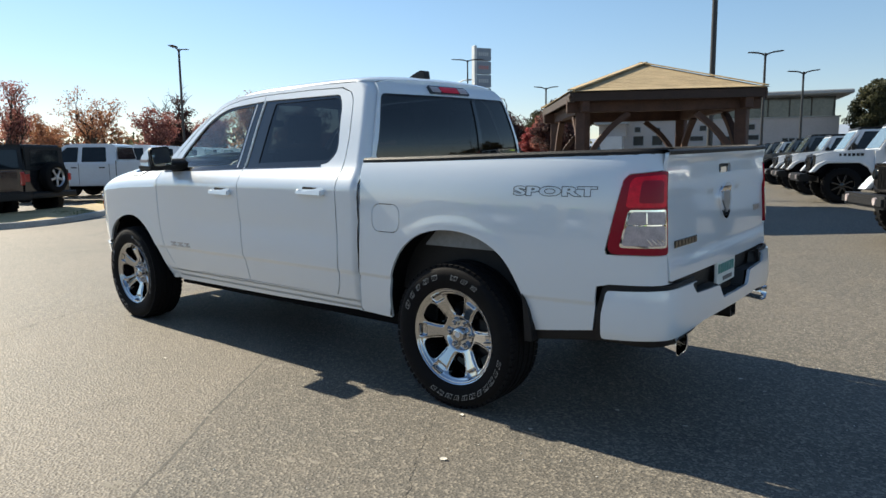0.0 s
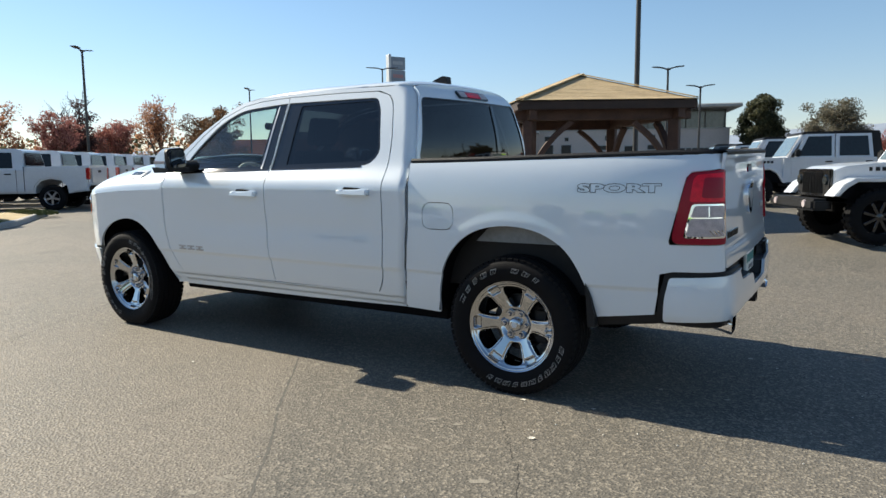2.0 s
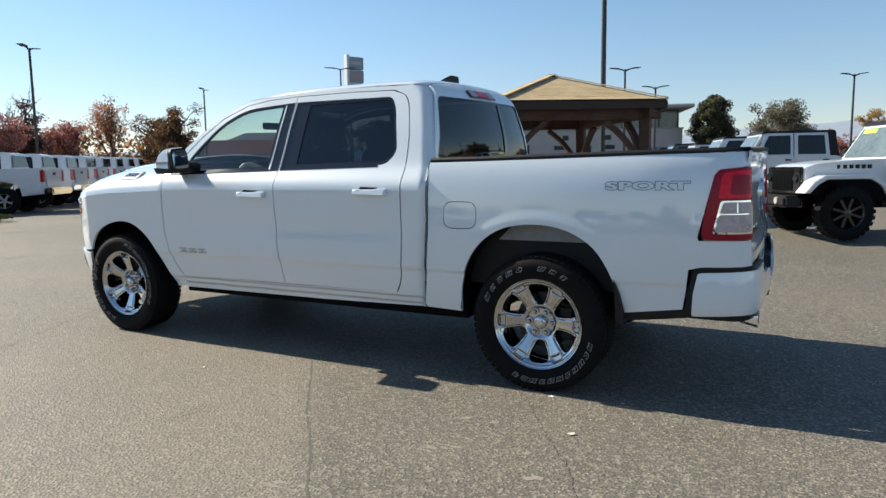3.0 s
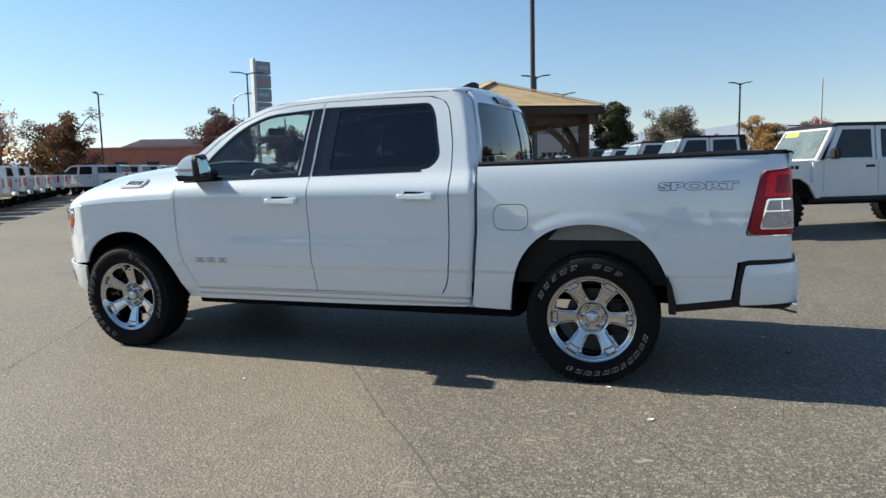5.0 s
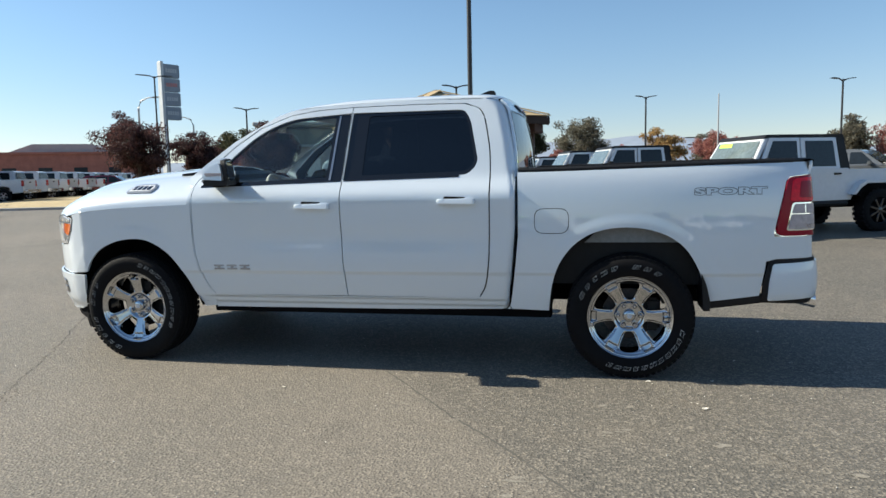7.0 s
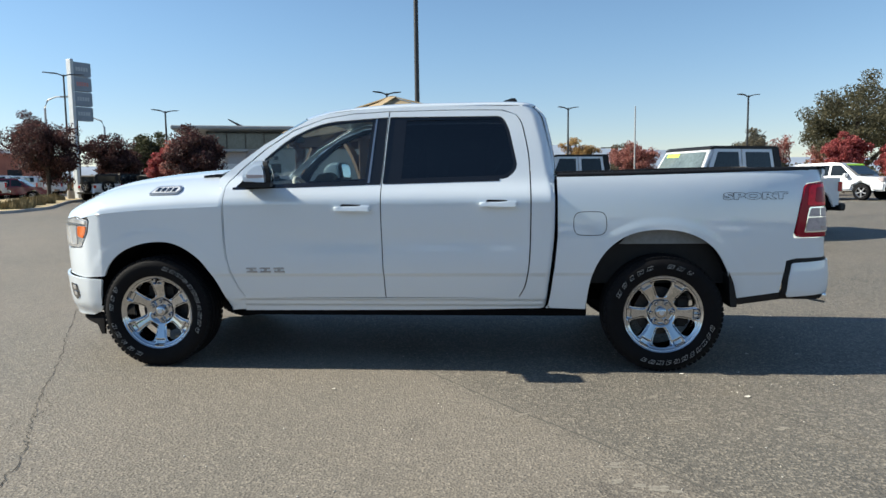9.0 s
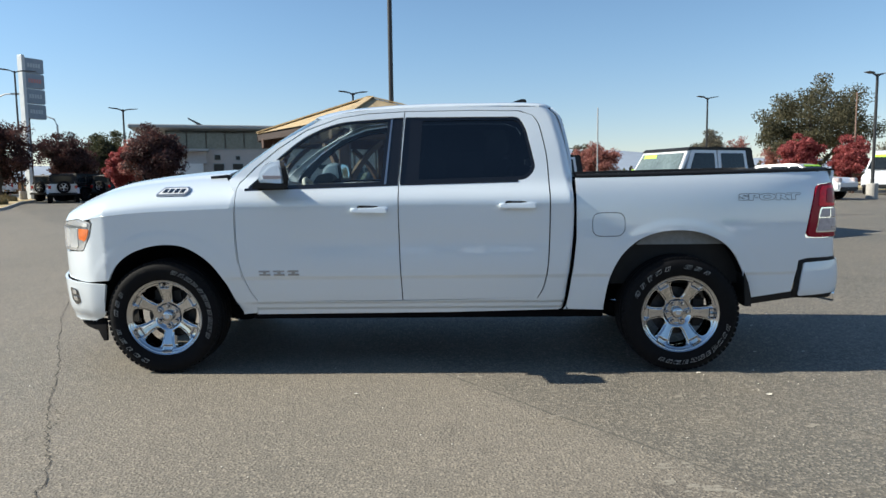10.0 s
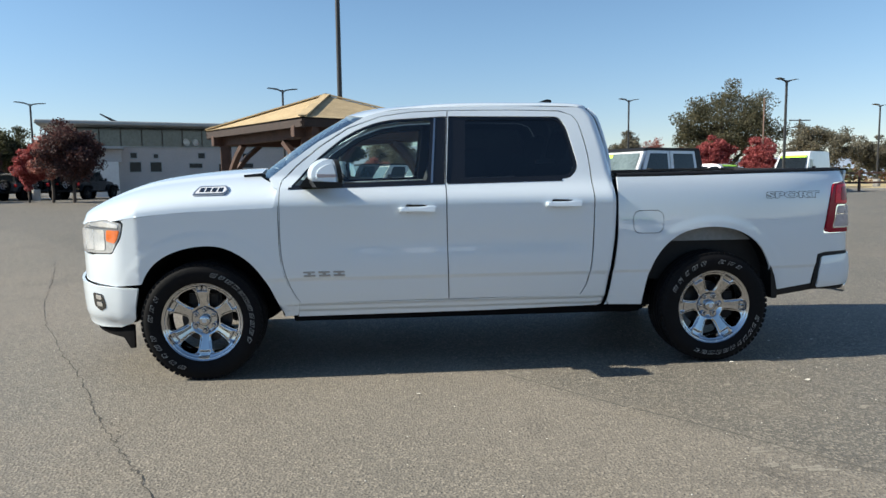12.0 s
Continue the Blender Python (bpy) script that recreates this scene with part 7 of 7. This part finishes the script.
        box(bm, tail - 0.04, tail + 0.06, s * 0.66, s * 0.82, 0.92, 1.12, 0.01)
        part("tail_lamp", bm, FARRED, t)
    if gladiator:
        bm = bmesh.new()
        box(bm, cab + 0.05, tail - 0.05, -0.70, 0.70, 1.08, 1.10)
        part("bed_floor", bm, BLACK, t)
    elif spare:
        w = far_wheel(t, 0, 0.01, 0.40, 0.25, ALLOY)
        w.matrix_basis = Matrix.Translation((tail + 0.16, 0.05, 1.02)) @ pose(0, 0, 0, 0, 0, -90)
    bm = bmesh.new()
    box(bm, -1.9, tail - 0.2, -0.42, 0.42, 0.46, 0.62)
    part("chassis", bm, DARK, t)
    for cx in (FXj, RXj):
        for s in (-1, 1):
            far_wheel(t, cx, s * 0.80, R, 0.27, rim_mat or GLOSSBLACK, knob=detail)
    return t


def park(wheel_x, wheel_y, fx, heading):
    """The pose of a car whose front left wheel stands at a place and that faces along heading."""
    h = Vector(heading).normalized()
    ang = math.atan2(-h.y, -h.x)
    r = Matrix.Rotation(ang, 4, "Z")
    o = Vector((wheel_x, wheel_y, 0)) - r @ Vector((fx, -0.8, 0))
    return Matrix.Translation((o.x, o.y, ground_height(o.x, o.y))) @ r


def slot(x, y, turn, scale):
    return Matrix.Translation((x, y, ground_height(x, y))) @ Matrix.Rotation(turn, 4, "Z") @ Matrix.Scale(scale, 4)


offroader(PAINT_FAR, BLACK, "white off-road pickup with a black hardtop and a green windscreen sticker", slot(4.63, 7.87, 0.456, 0.93), gladiator=True, sticker=True)
proto_g = offroader(PAINT_FAR, BLACK, "white off-road pickup with a black hardtop, parked in a row", slot(2.41, 14.55, 0.339, 0.95), gladiator=True)
proto_w = offroader(PAINT_FAR, BLACK, "white off-road car with a black hardtop, parked in a row", slot(1.21, 17.75, 0.339, 0.95))
proto_k = offroader(PAINT_GREY, BLACK, "dark grey off-road car with black wings, parked in a row", slot(-1.19, 24.15, 0.339, 0.95), fender=BLACK, lettering_bars=False)
for k in (2, 4, 5, 6, 7, 8, 9):
    copy_thing(proto_w if k in (2, 5, 8) else proto_k, slot(2.41 - 1.2 * k, 14.55 + 3.2 * k, 0.339, 0.95))
proto_b = offroader(PAINT_BLACK, BLACK, "black off-road car with a spare wheel on its back", park(-18.0, 0.76, -1.5, (-0.86, -0.5)), fender=BLACK, lettering_bars=False)
tagged(proto_b, group="cars on the far side")
copy_thing(proto_w, park(-26.5, 38.0, -1.5, (-0.5, 0.86)))


def work_pickup(label, m, paint=PAINT_FAR):
    """A plain white heavy-duty crew-cab pickup; front to -x."""
    t = thing("work_pickup", label, "pickup truck", m, "row of white work pickups")
    R, fx, rx = 0.41, -2.0, 2.0
    arch = lambda c: [(c - 0.50, 0.55), (c - 0.46, 0.78), (c - 0.30, 0.95), (c, 1.01), (c + 0.30, 0.95), (c + 0.46, 0.78), (c + 0.50, 0.55)]
    bm = bmesh.new()
    prism(bm, [(-2.95, 0.60)] + arch(fx) + arch(rx) + [(3.12, 0.62), (3.16, 1.42), (1.22, 1.40), (1.22, 1.30), (-1.15, 1.30), (-1.4, 1.36), (-2.6, 1.26), (-2.98, 1.15)], -0.98, 0.98, 0.05)
    for v in bm.verts:
        v.co.y *= 1 - 0.12 * ease((-2.4 - v.co.x) / 0.6)
    part("body", bm, paint, t, "", True, 40)
    bm = bmesh.new()
    prism(bm, rounded([(-1.35, 1.28), (1.18, 1.28), (1.10, 1.93), (0.9, 1.98), (-0.3, 1.98), (-0.62, 1.93)], 0.06, 4), -0.90, 0.90, 0.03)
    taper(bm, 1.3, 0.30)
    cab = part("cab", bm, paint, t, "", True, 40)

    def wdw(pts, s):
        b = bmesh.new()
        prism(b, rounded(pts, 0.03, 3), s * 0.895, s * 0.905)
        taper(b, 1.3, 0.30)
        part("side_window", b, CARGLASS, cab)
    for s in (-1, 1):
        wdw([(-1.08, 1.36), (-0.12, 1.36), (-0.12, 1.86), (-0.50, 1.86)], s)
        wdw([(0.02, 1.36), (0.86, 1.36), (0.80, 1.86), (0.02, 1.86)], s)
        for x in (-0.30, 0.65):
            b = bmesh.new()
            box(b, x, x + 0.2, s * 0.985, s * 1.01, 1.15, 1.19, 0.01)
            part("door_handle", b, BLACK, t)
        for x in (-1.20, -0.05, 0.98):
            b = bmesh.new()
            box(b, x, x + 0.012, s * 0.978, s * 0.984, 0.60, 1.30)
            part("shut_line", b, DARK, t)
        b = bmesh.new()
        box(b, 1.205, 1.225, s * 0.975, s * 0.984, 0.62, 1.40)
        part("shut_line", b, DARK, t)
        b = bmesh.new()
        box(b, -1.0, -0.85, s * 1.0, s * 1.22, 1.32, 1.58, 0.03, 2)
        part("door_mirror", b, BLACK, t, "", True, 50)
        b = bmesh.new()
        box(b, 3.05, 3.175, s * 0.84, s * 0.99, 0.98, 1.36, 0.02)
        part("tail_lamp", b, FARRED, t)
        b = bmesh.new()
        box(b, -2.99, -2.80, s * 0.60, s * 0.89, 0.95, 1.15, 0.03)
        part("headlamp", b, CLEARLENS, t)
    bm = bmesh.new()
    q = [(1.185, -0.72, 1.45), (1.185, 0.72, 1.45), (1.13, 0.62, 1.86), (1.13, -0.62, 1.86)]
    bm.faces.new([bm.verts.new(Vector(p) + Vector((0.012, 0, 0))) for p in q])
    part("rear_window", bm, CARGLASS, cab)
    bm = bmesh.new()
    q = [(-1.27, -0.76, 1.38), (-1.27, 0.76, 1.38), (-0.72, 0.66, 1.87), (-0.72, -0.66, 1.87)]
    bm.faces.new([bm.verts.new(Vector(p) + Vector((-0.02, 0, 0.012))) for p in q])
    part("windscreen", bm, CARGLASS_PALE, cab)
    bm = bmesh.new()
    box(bm, 3.14, 3.42, -0.98, 0.98, 0.58, 0.80, 0.04, 2)
    part("rear_bumper", bm, CHROME if paint is PAINT_FAR else BLACK, t, "rear step bumper", True)
    bm = bmesh.new()
    box(bm, 3.155, 3.175, -0.72, 0.72, 0.86, 1.38, 0.008)
    g = part("tailgate", bm, paint, t)
    bm = bmesh.new()
    box(bm, 3.175, 3.185, -0.14, 0.14, 1.20, 1.28)
    part("tailgate_handle", bm, BLACK, g)
    bm = bmesh.new()
    box(bm, -3.2, -2.9, -0.88, 0.88, 0.55, 0.80, 0.05, 2)
    part("front_bumper", bm, BLACK, t, "", True)
    bm = bmesh.new()
    box(bm, -2.4, 2.9, -0.45, 0.45, 0.42, 0.62)
    part("chassis", bm, DARK, t)
    for c in (fx, rx):
        for s in (-1, 1):
            far_wheel(t, c, s * 0.86, R, 0.26, ALLOY, 0.58)
    return t


def park_tail(x, y, heading):
    h = Vector(heading).normalized()
    r = Matrix.Rotation(math.atan2(-h.y, -h.x), 4, "Z")
    o = Vector((x, y, 0)) - r @ Vector((3.15, 0, 0))
    return Matrix.Translation((o.x, o.y, ground_height(o.x, o.y))) @ r


TAILS = (-0.755, -0.656)
first = work_pickup("plain white work pickup parked in a row, tail outward", park_tail(-18.4, 9.0, TAILS))
for k in range(1, 9):
    copy_thing(first, park_tail(-18.4 - 2.03 * k, 9.0 + 2.34 * k, TAILS))
for k in range(9):
    copy_thing(first, park_tail(-32.6 - 0.9 * k, 31.0 + 2.95 * k, (-0.93, -0.36)))


def rounded_car(name, paint, label, m, van=False, sticker=False):
    """A white van with a high roof, or a rounded sport utility car; front to -x."""
    t = thing(name, label, "van" if van else "car", m)
    R = 0.36
    fx, rx = (-1.9, 1.9) if van else (-1.35, 1.35)
    arch = lambda c: [(c - 0.42, 0.42), (c - 0.36, 0.64), (c, 0.80), (c + 0.36, 0.64), (c + 0.42, 0.42)]
    hw = 1.0 if van else 0.92
    low = [(-2.85, 0.45)] + arch(fx) + arch(rx) + [(2.95, 0.5), (3.0, 1.3), (-2.0, 1.3), (-2.7, 1.15), (-2.9, 0.9)] if van else [(-2.25, 0.40)] + arch(fx) + arch(rx) + [(2.25, 0.45), (2.30, 1.05), (-1.15, 1.05), (-2.0, 0.98), (-2.28, 0.75)]
    bm = bmesh.new()
    prism(bm, low, -hw, hw, 0.06)
    for v in bm.verts:
        v.co.y *= 1 - 0.14 * ease((-v.co.x - 1.6) / 0.7)
    part("body", bm, paint, t, "", True, 45)
    up = [(-2.05, 1.25), (3.0, 1.25), (2.95, 2.45), (2.8, 2.55), (-0.9, 2.5), (-1.25, 2.3)] if van else [(-1.2, 1.0), (2.28, 1.0), (1.95, 1.52), (1.75, 1.64), (0.0, 1.68), (-0.35, 1.62)]
    bm = bmesh.new()
    prism(bm, rounded(up, 0.10, 5), -hw * 0.97, hw * 0.97, 0.04)
    taper(bm, up[0][1], 0.10 if van else 0.28)
    cab = part("cabin", bm, paint, t, "", True, 45)
    z0 = up[0][1]
    k = 0.10 if van else 0.28
    wins = [[(-1.55, 1.38), (-0.75, 1.38), (-0.75, 2.0), (-1.2, 2.0)]] if van else [[(-0.85, 1.08), (0.05, 1.08), (0.05, 1.55), (-0.35, 1.55)], [(0.15, 1.08), (1.05, 1.08), (1.0, 1.55), (0.15, 1.55)], [(1.15, 1.10), (1.85, 1.10), (1.62, 1.52), (1.12, 1.55)]]
    for s in (-1, 1):
        for w in wins:
            b = bmesh.new()
            prism(b, rounded(w, 0.04, 3), s * (hw * 0.97 - 0.005), s * (hw * 0.97 + 0.006))
            taper(b, z0, k)
            part("side_window", b, CARGLASS, cab)
        b = bmesh.new()
        box(b, fx + 0.55, fx + 0.70, s * hw, s * (hw + 0.2), z0 + 0.02, z0 + (0.35 if van else 0.18), 0.03, 2)
        part("door_mirror", b, BLACK if van else paint, t, "", True)
        b = bmesh.new()
        box(b, low[0][0] + 0.02, low[0][0] + 0.35, s * 0.52, s * (hw * 0.86), 0.78, 0.98, 0.03)
        part("headlamp", b, CLEARLENS, t)
        b = bmesh.new()
        box(b, (2.9 if van else 2.2), (3.02 if van else 2.32), s * (hw - 0.16), s * (hw - 0.02), 0.9, 1.2, 0.02)
        part("tail_lamp", b, FARRED, t)
    bm = bmesh.new()
    q = [(-2.03, -0.80, 1.40), (-2.03, 0.80, 1.40), (-1.30, 0.74, 2.22), (-1.30, -0.74, 2.22)] if van else [(-1.10, -0.80, 1.10), (-1.10, 0.80, 1.10), (-0.42, 0.64, 1.58), (-0.42, -0.64, 1.58)]
    bm.faces.new([bm.verts.new(Vector(p) + Vector((-0.06, 0, 0.035))) for p in q])
    ws = part("windscreen", bm, CARGLASS, cab)
    if sticker:
        bm = bmesh.new()
        a, b2, c, d = (Vector(p) + Vector((-0.07, 0, 0.045)) for p in q)
        lo, hi = 0.82, 0.98
        bm.faces.new([bm.verts.new(p) for p in (a.lerp(d, lo), b2.lerp(c, lo), b2.lerp(c, hi), a.lerp(d, hi))])
        part("price_sticker", bm, STICKER, ws)
    bm = bmesh.new()
    x = low[0][0]
    box(bm, x - 0.06, x + 0.2, -hw * 0.8, hw * 0.8, 0.38, 0.62, 0.05, 2)
    part("front_bumper", bm, BLACK, t, "", True)
    for cx in (fx, rx):
        for s in (-1, 1):
            far_wheel(t, cx, s * (hw - 0.13), R, 0.23, ALLOY, 0.64)
    return t


def stand(x, y, heading):
    h = Vector(heading).normalized()
    return Matrix.Translation((x, y, ground_height(x, y))) @ Matrix.Rotation(math.atan2(-h.y, -h.x), 4, "Z")


for x, y, q in ((-27.6, 41.6, proto_w), (-26.1, 42.2, proto_b), (-24.2, 42.9, proto_k), (-22.5, 43.6, proto_b), (-20.8, 44.1, proto_b)):
    copy_thing(q, stand(x, y, (0.2, 1.0)))


rounded_car("parked_van", PAINT_FAR, "white high-roof delivery van with a green windscreen strip", stand(25.5, 34.5, (-0.75, -0.66)), van=True, sticker=True)
proto_s = rounded_car("parked_car", PAINT_FAR, "white sport utility car parked across the lot", stand(16.29, 26.9, (0.55, -0.83)), sticker=True)
copy_thing(proto_s, stand(11.5, 36.0, (-0.9, -0.4)))
copy_thing(proto_s, stand(17.0, 33.8, (-0.9, -0.4)))
rounded_car("parked_car", PAINT_GREY, "grey sport utility car parked across the lot", stand(13.2, 27.6, (0.80, -0.6)) @ Matrix.Scale(1.08, 4))
mar = rounded_car("parked_car", PAINT_MAROON, "maroon car parked beyond the dry island", stand(-36.0, 43.0, (0.9, 0.4)))
copy_thing(mar, stand(-52, 52, (0.9, 0.4)))
copy_thing(proto_s, stand(-39.5, 42.0, (0.9, 0.4)))
brown = work_pickup("dark brown pickup parked beside the kerb island", stand(-16.6, 0.45, (-0.86, -0.5)) @ Matrix.Scale(0.88, 4), PAINT_BROWN)
tagged(brown, group="cars on the far side")
# unseen row behind the viewpoint, added for the truck's flank to mirror
for k in range(9):
    copy_thing(proto_s if k % 3 else proto_k, stand(-13.5 + k * 3.0, -19.0, (0.12, 1.0)))
